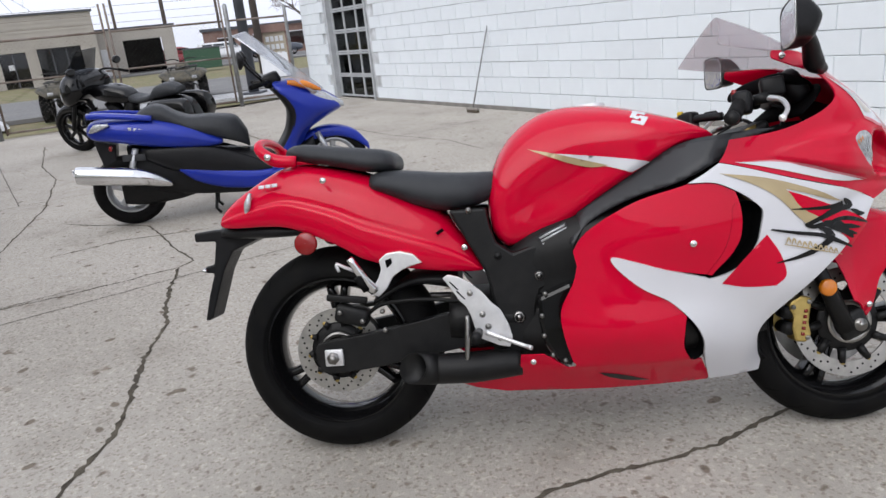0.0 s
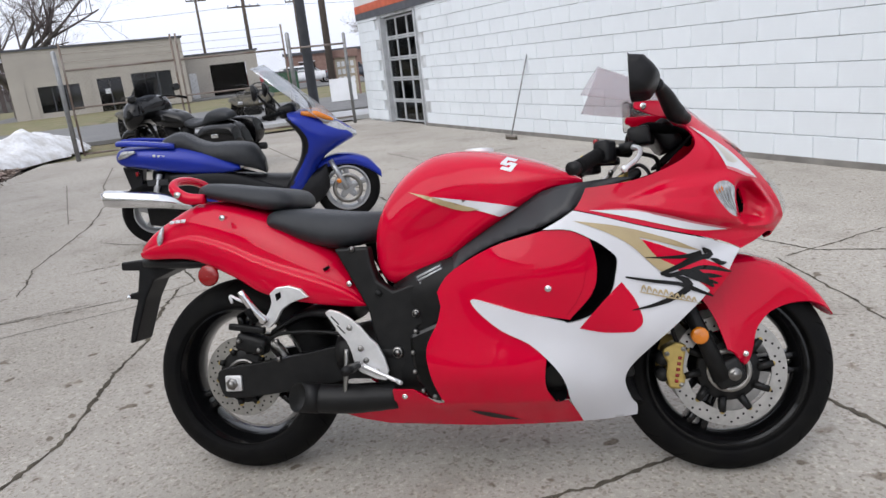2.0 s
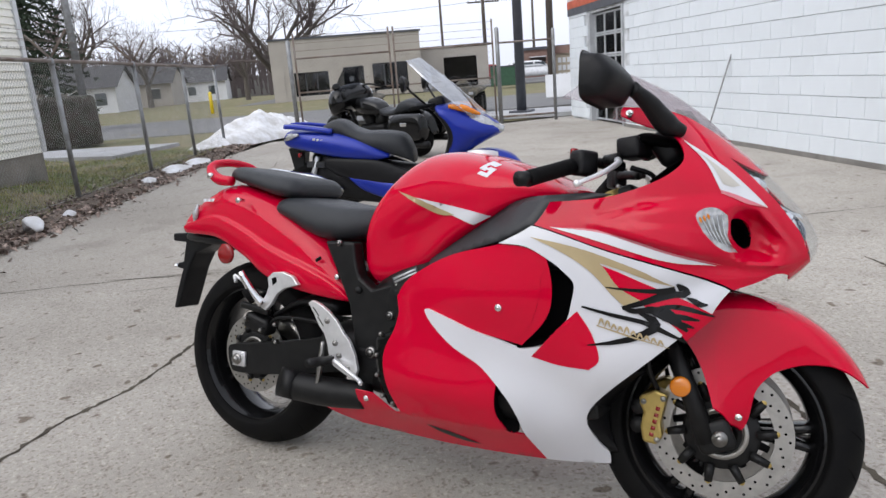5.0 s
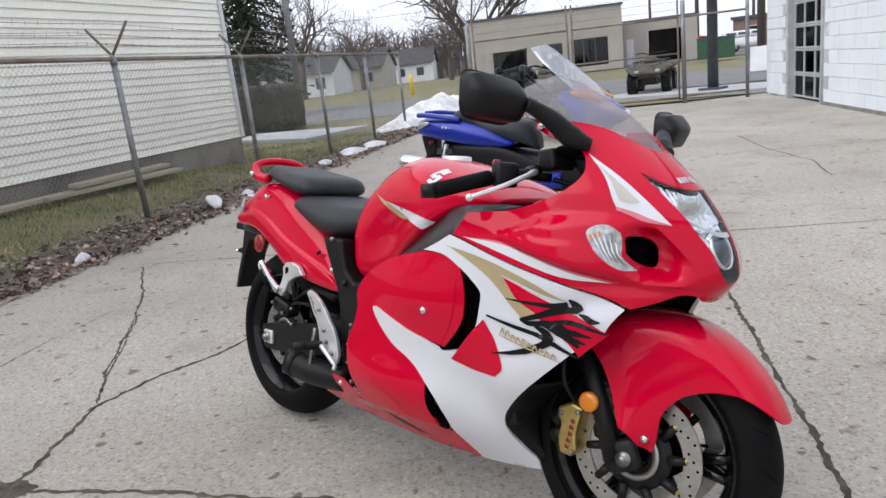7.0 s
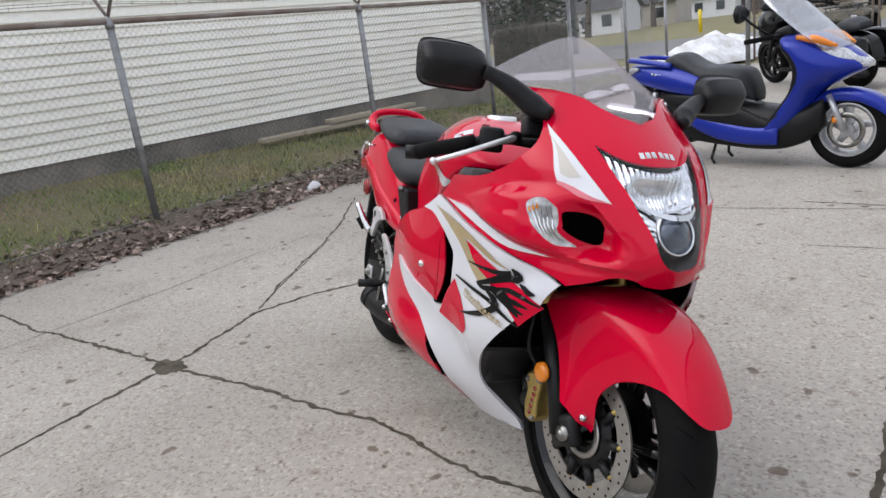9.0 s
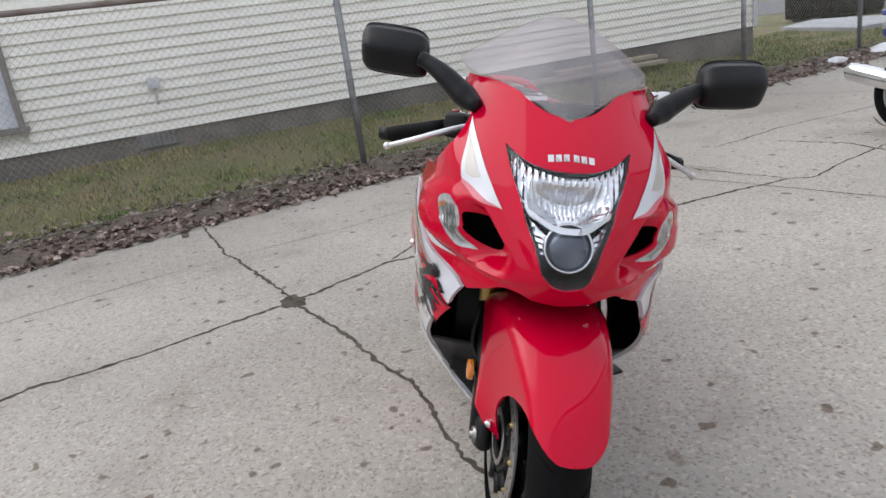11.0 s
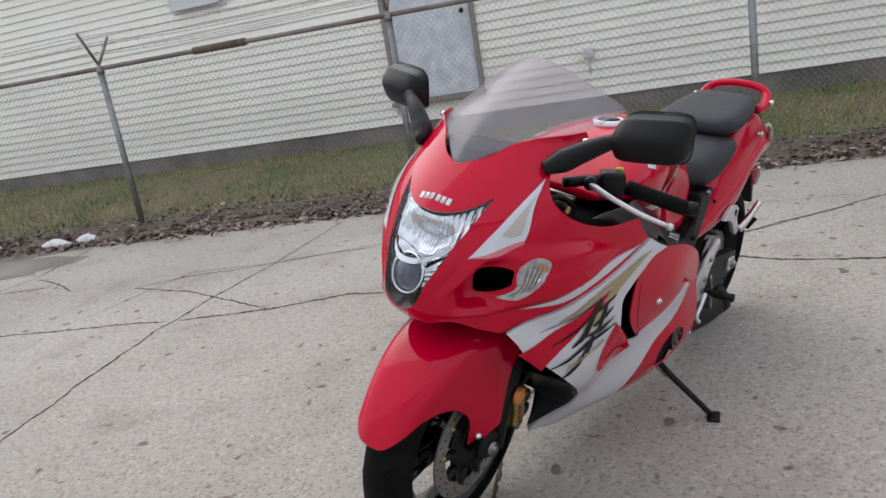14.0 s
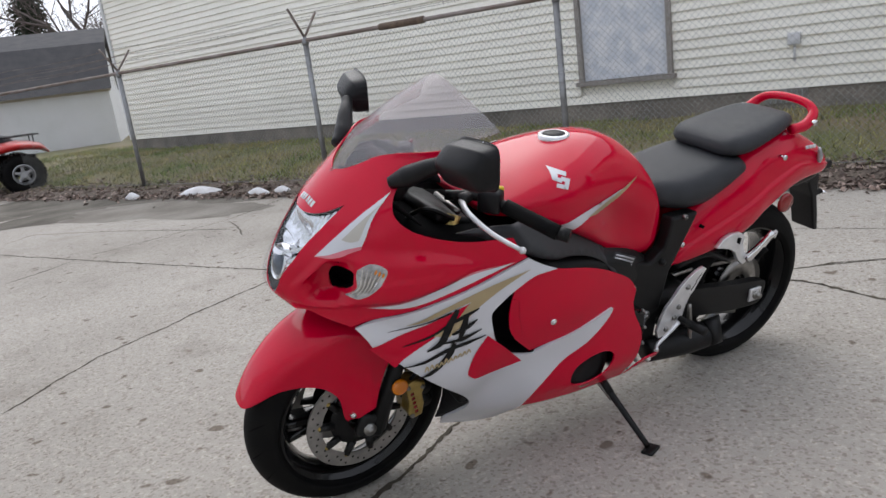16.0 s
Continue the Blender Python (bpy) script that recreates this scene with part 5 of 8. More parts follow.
for s in (-1, 1):
    fr = [(.372, .712), (.478, .712), (.485, .66), (.50, .612), (.545, .580), (.615, .602), (.70, .65), (.73, .60), (.70, .55), (.665, .49), (.615, .47), (.600, .42), (.60, .30), (.50, .30), (.49, .40), (.465, .53), (.44, .58)]
    part("frame_spar", flat(fr, .05, Matrix.Translation((0, s * .148, 0)), .008), M["black_metal"], bike, "black frame spar", smooth=False)
    part("engine_cover", flat([(.60, .46), (.70, .50), (.72, .30), (.69, .262), (.645, .275), (.612, .33), (.60, .40)], .06, Matrix.Translation((0, s * .205, 0)), .012), M["black_gloss"], bike, smooth=False)
    for x, z in ((.622, .47), (.610, .41), (.612, .355), (.632, .30), (.665, .283), (.688, .272)):
        part("cover_bolt", bolt_bm((x, s * .236, z), (0, s, 0), .007), M["steel"], bike)
    kc = [(.70, .60), (.728, .675), (.765, .722), (.83, .760), (.95, .820), (1.03, .848), (1.11, .856), (1.19, .862), (1.24, .860), (1.18, .838), (1.09, .790), (1.0, .748), (.87, .71), (.76, .655), (.705, .59)]

    def knee(u, v):
        y = .212 + .055 * np.clip((u - .7) / .3, 0, 1) - .75 * np.clip(v - (.58 + .6 * (u - .7)), 0, 1)
        skin = fair_y(np.sqrt(np.maximum(nose_x(v) - u, 0)), v) - .014 - .022 * smooth(u, 1.02, 1.12)
        w = smooth(u, .86, 1.04)
        return np.stack([u, y + w * (np.minimum(y, skin) - y), v], -1)
    me = sheet(knee, curve_loop([kc[0]] + [(*p, S) for p in kc[1:7]] + [kc[7], kc[8]] + [(*p, S) for p in kc[9:14]] + [kc[14]]), (), .015)
    me = flip(me)
    ob = part("knee_cover", me if s > 0 else mirrored(me), M["grey_plastic"], bike, "satin dark grey side cover")
    thicken(ob, .006)
    tilt = Matrix.Translation((.668, s * .176, .606)) @ pose(0, 0, 0, 0, -24, 0)
    part("label_plate", box_bm((.088, .002, .072), m=tilt), M["grey_plastic"], bike)
    for k in range(3):
        part("label_bar", box_bm((.078, .001, .0062), m=tilt @ Matrix.Translation((0, s * .0015, .028 - .0092 * k))), M["silver_decal"], bike)
    for k in range(6):
        part("label_bar", box_bm((.0074, .001, .020), m=tilt @ Matrix.Translation((-.026 + .0105 * k, s * .0015, -.020)) @ pose(0, 0, 0, 0, 12, 0)), M["silver_decal"], bike)
    for x, y, z, r in ((.43, .175, .708, .010), (.612, .176, .512, .014), (.549, .176, .399, .020), (.502, .176, .575, .012)):
        b = part("frame_bolt", bolt_bm((x, s * y, z), (0, s, 0), r, .007), M["black_metal"] if x == .502 else M["steel"], bike)
        part("bolt_socket", lathe([(0, r * .62), (s * .0085, r * .62), (s * .0085, .0005)], 6 if r > .018 else 12, "y", (x, s * y, z)), M["black_metal"], b, "dark hexagon socket")
    part("fairing_bolt", bolt_bm((1.001, s * .303, .584), (0, s, 0), .011), M["chrome"], bike)
    part("belly_bolt", bolt_bm((.578, s * .236, .285), (0, s, 0), .010), M["chrome"], bike)
    # foot controls
    hp = [(.345, .528), (.360, .537), (.388, .529), (.420, .510), (.450, .484), (.476, .450), (.498, .430), (.517, .390), (.527, .352), (.518, .324), (.488, .330), (.440, .352), (.424, .382), (.416, .418), (.404, .445), (.386, .464), (.366, .498)]
    part("heel_plate", flat(hp, .012, Matrix.Translation((0, s * .205, 0)), .002), M["alu"], bike, "cast aluminium heel plate", smooth=False)
    for x, z in ((.375, .505), (.392, .478)):
        part("heel_plate_slot", box_bm((.038, .0125, .009), bevel=.003, m=Matrix.Translation((x, s * .205, z)) @ pose(0, 0, 0, 0, 48, 0)), M["black_metal"], bike)
    for x, z in ((.418, .482), (.448, .42), (.462, .385), (.492, .352)):
        part("heel_plate_bolt", bolt_bm((x, s * .211, z), (0, s, 0), .010), M["steel"], bike)
    part("rider_peg", merge(tube([(.435, s * .21, .372), (.43, s * .30, .376)], .011, 10), tube([(.432, s * .24, .372), (.43, s * .31, .376)], .014, 10)), M["black_metal"], bike)
    part("foot_lever", tube([(.455, s * .225, .372), (.50, s * .235, .355), (.555, s * .245, .334), (.575, s * .262, .330)], [.008, .006, .006, .007], 8, 14), M["alu"], bike, "polished foot lever")
    part("brake_rod", tube([(.405, s * .215, .42), (.403, s * .222, .36), (.395, s * .228, .285)], [.006, .009, .006], 8, 10), M["steel"], bike)
    hg = [(.168, .590), (.190, .607), (.228, .611), (.266, .600), (.290, .574), (.262, .568), (.232, .558), (.204, .540), (.184, .508), (.160, .486), (.138, .494), (.146, .516), (.162, .538), (.172, .562)]
    part("pillion_bracket", flat(hg, .016, Matrix.Translation((0, s * .185, 0)), .003), M["alu"], bike, "silver pillion footrest bracket", smooth=False)
    part("bracket_hole", flat([(.186, .588), (.204, .594), (.206, .578), (.190, .566)], .018, Matrix.Translation((0, s * .185, 0))), M["dark"], bike, smooth=False)
    part("pillion_peg", merge(tube([(.15, s * .195, .505), (.125, s * .215, .545), (.095, s * .235, .605)], [.016, .014, .010], 8, 10)), M["chrome"], bike, "folded chrome pillion peg")
    part("peg_rubber", tube([(.13, s * .212, .512), (.112, s * .232, .55)], .012, 8), M["rubber"], bike)
    part("peg_hook", tube([(.10, s * .20, .565), (.075, s * .21, .578), (.052, s * .215, .590), (.058, s * .215, .568)], .005, 6, 12), M["alu"], bike)
    # exhaust stub
    me = tube([(.545, s * .185, .272), (.48, s * .190, .272), (.40, s * .20, .270), (.30, s * .208, .273)], [.036, .042, .044, .042], 20, 14)
    part("silencer", me, M["black_metal"], bike, "short matt black slash-cut silencer")
    tip = tube([(.31, s * .207, .273), (.240, s * .214, .280)], .044, 24, 0, False)
    for i, v in enumerate(tip[0]):
        if i >= 24:
            v.x += (s * v.y - .214) * .85 + (v.z - .280) * .25
    ob = part("silencer_tip", tip, M["black_metal"], bike)
    thicken(ob, .003)
    part("silencer_bore", tube([(.30, s * .207, .2735), (.302, s * .207, .2735)], .041, 20), M["dark"], bike)
part("swingarm_brace", loft([[(x, -w, b), (x, w, b), (x, w, t), (x, -w, t)] for x, b, t, w in [(.35, .34, .44, .13), (.45, .34, .45, .14), (.56, .36, .43, .14)]], 20, 10), M["black_metal"], bike)
for s in (-1, 1):
    sa = [(-.055, .335), (-.02, .352), (.12, .372), (.25, .395), (.39, .42), (.47, .40), (.47, .33), (.385, .312), (.25, .29), (.12, .268), (-.012, .258), (-.045, .275)]
    part("swingarm", flat([tuple(p) for p in resample(spline(sa, 60, True), .02)], .035, Matrix.Translation((0, s * .118, 0)), .006), M["black_metal"], bike, "black box-section swingarm", smooth=False)
    part("chain_adjuster", box_bm((.055, .012, .05), bevel=.004, m=Matrix.Translation((.0, s * .139, .306))), M["alu"], bike)
    part("axle_nut", merge(tube([(-.002, s * .14, .306), (-.002, s * .152, .306)], .019, 6), tube([(-.002, s * .14, .306), (-.002, s * .162, .306)], .011, 12)), M["steel"], bike)
    part("adjuster_bolt", tube([(.03, s * .125, .302), (.07, s * .128, .305)], .005, 6), M["steel"], bike)
me = loft([[(.13, -.10, .45), (.13, .10, .45), (.13, .10, .47), (.13, -.10, .47)], [(.25, -.105, .50), (.25, .105, .50), (.25, .10, .53), (.25, -.10, .53)], [(.38, -.10, .48), (.38, .10, .48), (.38, .10, .53), (.38, -.10, .53)]], 20, 12)
part("hugger", me, M["black_plastic"], bike, "black wheel hugger")
part("brake_hose", tube([(.10, -.11, .42), (.16, -.13, .455), (.28, -.13, .46), (.42, -.12, .44)], .006, 8, 24), M["black_metal"], bike)
part("rear_caliper", merge(bm_data(box_bm((.10, .06, .055), bevel=.012, m=pose(.06, -.105, .425, 0, 15, 0))), bm_data(box_bm((.12, .02, .02), bevel=.004, m=pose(.05, -.12, .475, 0, 8, 0)))), M["black_metal"], bike, "black rear brake caliper")
for p in ((.095, -.139, .41), (.03, -.139, .44), (.155, -.139, .435), (.16, -.14, .38)):
    part("caliper_bolt", bolt_bm(p, (0, -1, 0), .008, .01), M["steel"], bike)
# side stand
part("side_stand", merge(tube([(.735, .16, .275), (.722, .215, .222), (.69, .385, .098)], [.015, .011, .009], 10, 16), tube([(.728, .19, .245), (.718, .235, .205)], .013, 8),
     bm_data(box_bm((.055, .038, .009), bevel=.004, m=Matrix.Translation((.688, .394, .092)) @ pose(0, 0, 0, 12.3, 0, 20)))), M["black_metal"], bike, "black side stand with flat foot")
part("stand_spring", tube([(.745, .18, .245), (.722, .245, .190)], .006, 8), M["steel"], bike)
part("clutch_cover", lathe([(.205, .084), (.252, .080), (.262, .070), (.265, .045), (.262, .042), (.262, .0005)], 36, "y", (.842, 0, .366)), M["black_plastic"], bike, "black round engine cover")


# ---- wheels ----
def wheel(name, at, R, width, rim_r, label, steer=None, discs=(1, -1), disc_r=0.155, spokes=3, turn=0.0):
    w = width / 2
    prof = []
    for a in np.linspace(-96, 96, 27):
        c, s = math.cos(radians(a)), math.sin(radians(a))
        prof.append((w * s, R - (R - rim_r) * 0.92 * (1 - abs(c) ** .85) if c > 0 else rim_r + .01))
    prof = [(-w * .80, rim_r)] + prof + [(w * .80, rim_r)]
    rimp = [(-w * .82, rim_r + .008), (-w * .84, rim_r - .004), (-w * .74, rim_r - .010), (-w * .5, rim_r - .026), (0, rim_r - .034), (w * .5, rim_r - .026), (w * .74, rim_r - .010), (w * .84, rim_r - .004), (w * .82, rim_r + .008)]
    arms = []
    rim = [lathe(rimp, 72, "y"), lathe([(-.055, .026), (-.055, .045), (-.03, .052), (.03, .052), (.055, .045), (.055, .026)], 36, "y")]
    for k in range(spokes):
        for d in (-.105, .105):
            a = 2 * math.pi * k / spokes + turn
            r1 = rim_r - .024
            p = np.array([(.046 * math.cos(a + d * 1.6), .046 * math.sin(a + d * 1.6)), (.5 * r1 * math.cos(a + d * .7), .5 * r1 * math.sin(a + d * .7)), (r1 * math.cos(a + d * 1.15), r1 * math.sin(a + d * 1.15))])
            secs = []
            for (x, z), hw, hd in zip(spline(p, 7), np.linspace(.017, .0115, 7), np.linspace(.026, .032, 7)):
                t = np.array([math.cos(a), math.sin(a)])
                nrm = np.array([-t[1], t[0]])
                secs.append([(x + nrm[0] * u * hw, v * hd, z + nrm[1] * u * hw) for u, v in ((-1, -.6), (-.6, -1), (.6, -1), (1, -.6), (1, .6), (.6, 1), (-.6, 1), (-1, .6))])
            arms.append(loft(secs, 16, 10))
    base = Matrix.Translation(at)
    if steer is not None:
        base = steer @ base
    ob = part(name, merge(*rim), M["black_gloss"], bike, label)
    ob.matrix_local = base
    sharp(ob, 50)
    for a in arms:
        part("spoke", a, M["black_gloss"], ob)
    part("tyre", lathe(prof, 96, "y"), M["rubber"], ob, "black road tyre with sparse grooves")
    part("valve", tube([(rim_r - .03, .01, 0), (rim_r - .07, .02, 0)], .005, 6), M["steel"], ob)
    groove = []
    for k in range(20):
        for s in (-1, 1):
            a0 = 2 * math.pi * (k + (.5 if s > 0 else 0)) / 20
            pts = []
            for f in np.linspace(0, 1, 6):
                lat = 12 + 50 * f
                c, si = math.cos(radians(lat)), math.sin(radians(lat))
                r = R - (R - rim_r) * .92 * (1 - c ** .85) - .0014
                a = a0 + .17 * f
                pts.append((r * math.cos(a), s * w * si, r * math.sin(a)))
            groove.append(tube(pts, [.0006, .0022, .0022, .0006], 5))
    part("tread_groove", merge(*groove), M["dark"], ob, kind="stuff")
    for s in discs:
        ri, n = disc_r - .042, 72
        vs, fs = [], []
        me = lathe([(s * .064, ri), (s * .064, disc_r), (s * .069, disc_r), (s * .069, ri)], n, "y", closed=True)
        d = part("brake_disc", me, M["disc"], ob, "drilled steel brake disc")
        sharp(d, 40)
        part("disc_carrier", lathe([(s * .055, .03), (s * .066, .035), (s * .068, .040), (s * .0675, .082), (s * .060, .088)], 36, "y"), M["black_metal"], ob)
        for arm in [tube([(.080 * math.cos(a + .05), s * .064, .080 * math.sin(a + .05)), ((ri + .006) * math.cos(a + .12), s * .067, (ri + .006) * math.sin(a + .12))], [.013, .010], 6) for a in np.arange(10) * math.pi / 5]:
            part("carrier_arm", arm, M["black_metal"], ob)
        holes = []
        for i in range(48):
            a = 2 * math.pi * i / 48
            r = disc_r - .010 - .009 * (i % 3)
            holes.append(lathe([(s * .0695, .0001), (s * .0695, .0034)], 8, "y", (r * math.cos(a), 0, r * math.sin(a))))
        part("disc_drilling", merge(*holes), M["dark"], ob, kind="stuff")
        for a in np.arange(10) * math.pi / 5:
            part("disc_button", bolt_bm(((ri + .005) * math.cos(a + .12), s * .069, (ri + .005) * math.sin(a + .12)), (0, s, 0), .008, .003), M["gold"], ob)
    return ob


rear = wheel("rear_wheel", (0, 0, .311), .314, .190, .222, "black three-spoke rear wheel", None, (-1,), .130, turn=-.52)
part("sprocket", lathe([(.062, .04), (.062, .108), (.068, .108), (.068, .04)], 48, "y", closed=True), M["steel"], rear)
part("abs_ring", lathe([(-.072, .045), (-.072, .058), (-.075, .058), (-.075, .045)], 40, "y", closed=True), M["steel"], rear)
front = wheel("front_wheel", (1.475, 0, .30), .303, .122, .222, "black three-spoke front wheel", STEER, (-1, 1), .158, turn=.03)
part("abs_ring", lathe([(-.072, .048), (-.072, .062), (-.075, .062), (-.075, .048)], 40, "y", closed=True), M["disc"], front)
part("chain", merge(tube([(0, .066, .418), (.25, .066, .44), (.53, .066, .43)], .010, 6), tube([(0, .066, .202), (.25, .066, .27), (.53, .066, .34)], .010, 6)), M["steel"], bike)


# ---- front end ----
def steered(ob):
    ob.matrix_local = STEER
    return ob


def fx(z):
    return 1.475 + (.30 - z) * .435


for s in (-1, 1):
    y = s * .108
    steered(part("fork_outer", tube([(fx(.56) - .03, y, .56), (fx(.865) - .03, y, .865)], [.025, .027], 18), M["gold"], bike, "gold fork tube"))
    steered(part("fork_leg", merge(tube([(fx(.30) - .028, y, .285), (fx(.40) - .03, y, .40), (fx(.56) - .03, y, .56)], [.027, .022, .020], 16), bm_data(box_bm((.085, .035, .075), bevel=.014, m=Matrix.Translation((1.462, y * 1.0, .30)) @ pose(0, 0, 0, 0, -23.5, 0)))), M["black_metal"], bike, "black fork leg"))
    steered(part("front_axle", merge(tube([(1.475, s * .10, .30), (1.475, s * .132, .30)], .018, 16), tube([(1.475, s * .10, .30), (1.475, s * .138, .30)], .010, 6)), M["steel"], bike))
    cal = [(1.288, .372), (1.325, .392), (1.356, .382), (1.348, .345), (1.342, .312), (1.348, .280), (1.334, .258), (1.302, .262), (1.294, .30), (1.300, .335), (1.290, .352)]
    c = steered(part("front_caliper", flat(cal, .055, Matrix.Translation((.0, s * .085, .0)), .007), M["gold"], bike, "gold anodised brake caliper", smooth=False))
    for z in (.300, .345):
        part("caliper_piston", tube([(1.288, s * .06, z), (1.288, s * .108, z)], .019, 14), M["black_metal"], c)
    for k in range(5):
        part("caliper_bar", box_bm((.010, .002, .009), m=Matrix.Translation((1.322 + .003 * k, s * .1135, .283 + .016 * k)) @ pose(0, 0, 0, 0, 10, 0)), M["red_lens"], c)
    for x, z in ((1.30, .360), (1.345, .372), (1.335, .272)):
        part("caliper_bolt", bolt_bm((x, s * .113, z), (0, s, 0), .008, .004), M["steel"], c)
    steered(part("fork_reflector", lathe([(s * .0, .0235), (s * .009, .0235), (s * .012, .020), (s * .0135, .010), (s * .014, .0005)], 28, "y", (1.385, s * .135, .412)), M["amber"], bike, "round amber reflector"))
    steered(part("reflector_arm", tube([(1.385, s * .137, .412), (1.40, s * .11, .42)], .006, 8), M["black_plastic"], bike))
    steered(part("brake_line", tube([(1.33, s * .10, .39), (1.31, s * .13, .45), (1.30, s * .12, .54), (1.26, s * .10, .66)], .006, 8, 24), M["black_metal"], bike))
    # bars, grips, levers
    hb = [(1.225, s * .12, .925), (1.15, s * .20, .925), (1.06, s * .365, .873)]
    steered(part("clip_on", tube(hb, .013, 10, 10), M["black_metal"], bike))
    steered(part("grip", tube([(1.128, s * .238, .914), (1.062, s * .362, .874)], [.019, .0185, .019], 14, 6), M["rubber"], bike, "black rubber grip"))
    steered(part("bar_end", tube([(1.064, s * .358, .875), (1.048, s * .385, .872)], .017, 14), M["black_metal"], bike))
    sw = steered(part("switchgear", box_bm((.045, .06, .06), bevel=.01, m=Matrix.Translation((1.15, s * .208, .924)) @ pose(0, 0, 0, 0, 0, s * 32)), M["black_plastic"], bike))
    part("switch_button", box_bm((.012, .02, .018), bevel=.004, m=Matrix.Translation((1.128, s * .215, .950)) @ pose(0, 0, 0, 0, 0, s * 32)), M["yellow"] if s > 0 else M["red_lens"], sw)
    steered(part("lever", tube([(1.222, s * .185, .935), (1.236, s * .24, .922), (1.218, s * .31, .893), (1.180, s * .368, .866)], [.009, .007, .006, .0055], 8, 20), M["alu"], bike, "silver hand lever"))
    steered(part("lever_ball", lathe([(-.009, .0005), (-.006, .007), (0, .009), (.006, .007), (.009, .0005)], 12, "z", (1.176, s * .371, .864)), M["alu"], bike))
    steered(part("lever_mount", tube([(1.195, s * .175, .932), (1.23, s * .19, .937)], .015, 10), M["black_metal"], bike))
    # mirrors
    part("mirror_stem", tube([(1.384, s * .178, 1.002), (1.352, s * .204, 1.018), (1.325, s * .250, 1.055 if s < 0 else 1.045), (1.305, s * .285, 1.076 if s < 0 else 1.062), (1.297, s * .302, 1.083 if s < 0 else 1.064)], [.014, .026, .021, .016, .017], 14, 24), M["black_plastic"], bike, "black mirror stem")
    mv = []
    for yy, z, h, d in ((.286, 1.084, .014, .034), (.291, 1.085, .036, .052), (.312, 1.089, .046, .064), (.36, 1.093, .048, .066), (.408, 1.096, .047, .060), (.427, 1.098, .040, .048), (.434, 1.099, .024, .03)):
        mv.append([(1.238, s * yy, z - h), (1.237, s * yy, z - h * .96), (1.237, s * yy, z + h * .96), (1.238, s * yy, z + h), (1.238 + d * .5, s * yy, z + h * .92), (1.238 + d * .62, s * yy, z + h * .84), (1.238 + d * .97, s * yy, z + h * .30), (1.238 + d, s * yy, z - h * .1), (1.238 + d * .72, s * yy, z - h * .82), (1.238 + d * .5, s * yy, z - h * .98)])
    mv = [[(x - (abs(y) - .31) * .12, y, z) for x, y, z in sec] for sec in mv]
    drop = Vector((.032, .006, -.015)) if s > 0 else Vector()
    mv = [[tuple(Vector(p) + drop) for p in sec] for sec in mv]
    mh = part("mirror_housing", loft(mv, 26, 26), M["black_plastic"], bike, "black mirror housing")
    part("mirror_glass", loft([[tuple(Vector((x - (yy - .31) * .12, s * yy, z + k * h)) + drop) for x, k in ((1.2375, -1), (1.2375, 1), (1.2355, 1), (1.2355, -1))] for yy, z, h in ((.296, 1.086, .024), (.32, 1.09, .038), (.40, 1.096, .040), (.425, 1.098, .030))], 16, 8), M["mirror"], mh)
    part("cowl_screw", bolt_bm((1.27, s * .208, 1.043), (0, s, .3), .010), M["chrome"], bike)
# master cylinders and dash
steered(part("brake_reservoir", box_bm((.06, .07, .05), bevel=.008, m=pose(1.255, -.15, .965, 0, -5, -20)), M["black_plastic"], bike, "black brake fluid reservoir"))
steered(part("hose", tube([(1.25, -.15, .92), (1.30, -.12, .90), (1.30, -.06, .84), (1.24, -.03, .78)], .006, 8, 20), M["black_metal"], bike))
steered(part("hose", tube([(1.22, .15, .87), (1.29, .14, .91), (1.31, .07, .86), (1.24, .02, .79)], .006, 8, 20), M["black_metal"], bike))
steered(part("top_yoke", box_bm((.12, .26, .03), bevel=.012, m=pose(1.20, 0, .85, 0, -23, 0)), M["black_metal"], bike))
steered(part("damper_rod", tube([(1.19, .02, .885), (1.20, .14, .88)], .008, 8), M["steel"], bike))
dash = part("dashboard", box_bm((.06, .27, .09), bevel=.02, m=pose(1.335, 0, .972, 0, -35, 0)), M["black_plastic"], bike, "black instrument cluster")
for y in (-.10, -.035, .035, .10):
    part("dial", lathe([(0, .03), (.006, .03), (.006, .026), (.004, .0005)], 24, "x", (0, 0, 0)), M["grey_plastic"], dash).matrix_local = Matrix.Translation((1.312, y, .992)) @ pose(0, 0, 0, 0, -35, 180)
part("gauge_shroud", loft([[(x, -w, z - .03), (x, w, z - .03), (x, w * .85, z), (x, -w * .85, z)] for x, z, w in ((1.24, .990, .13), (1.285, 1.008, .15), (1.34, 1.000, .13), (1.385, .988, .09), (1.41, .975, .05))], 20, 14), M["dark"], bike, "black gauge shroud")
part("dash_cover", loft([[(x, -w, z), (x, w, z), (x, w * .9, z + .012), (x, -w * .9, z + .012)] for x, z, w in ((1.32, .885, .17), (1.36, .920, .155), (1.395, .950, .115), (1.425, .966, .05))], 20, 12), M["dark"], bike)

# front mudguard: a crown with skirts down to the fork legs
FR = .334


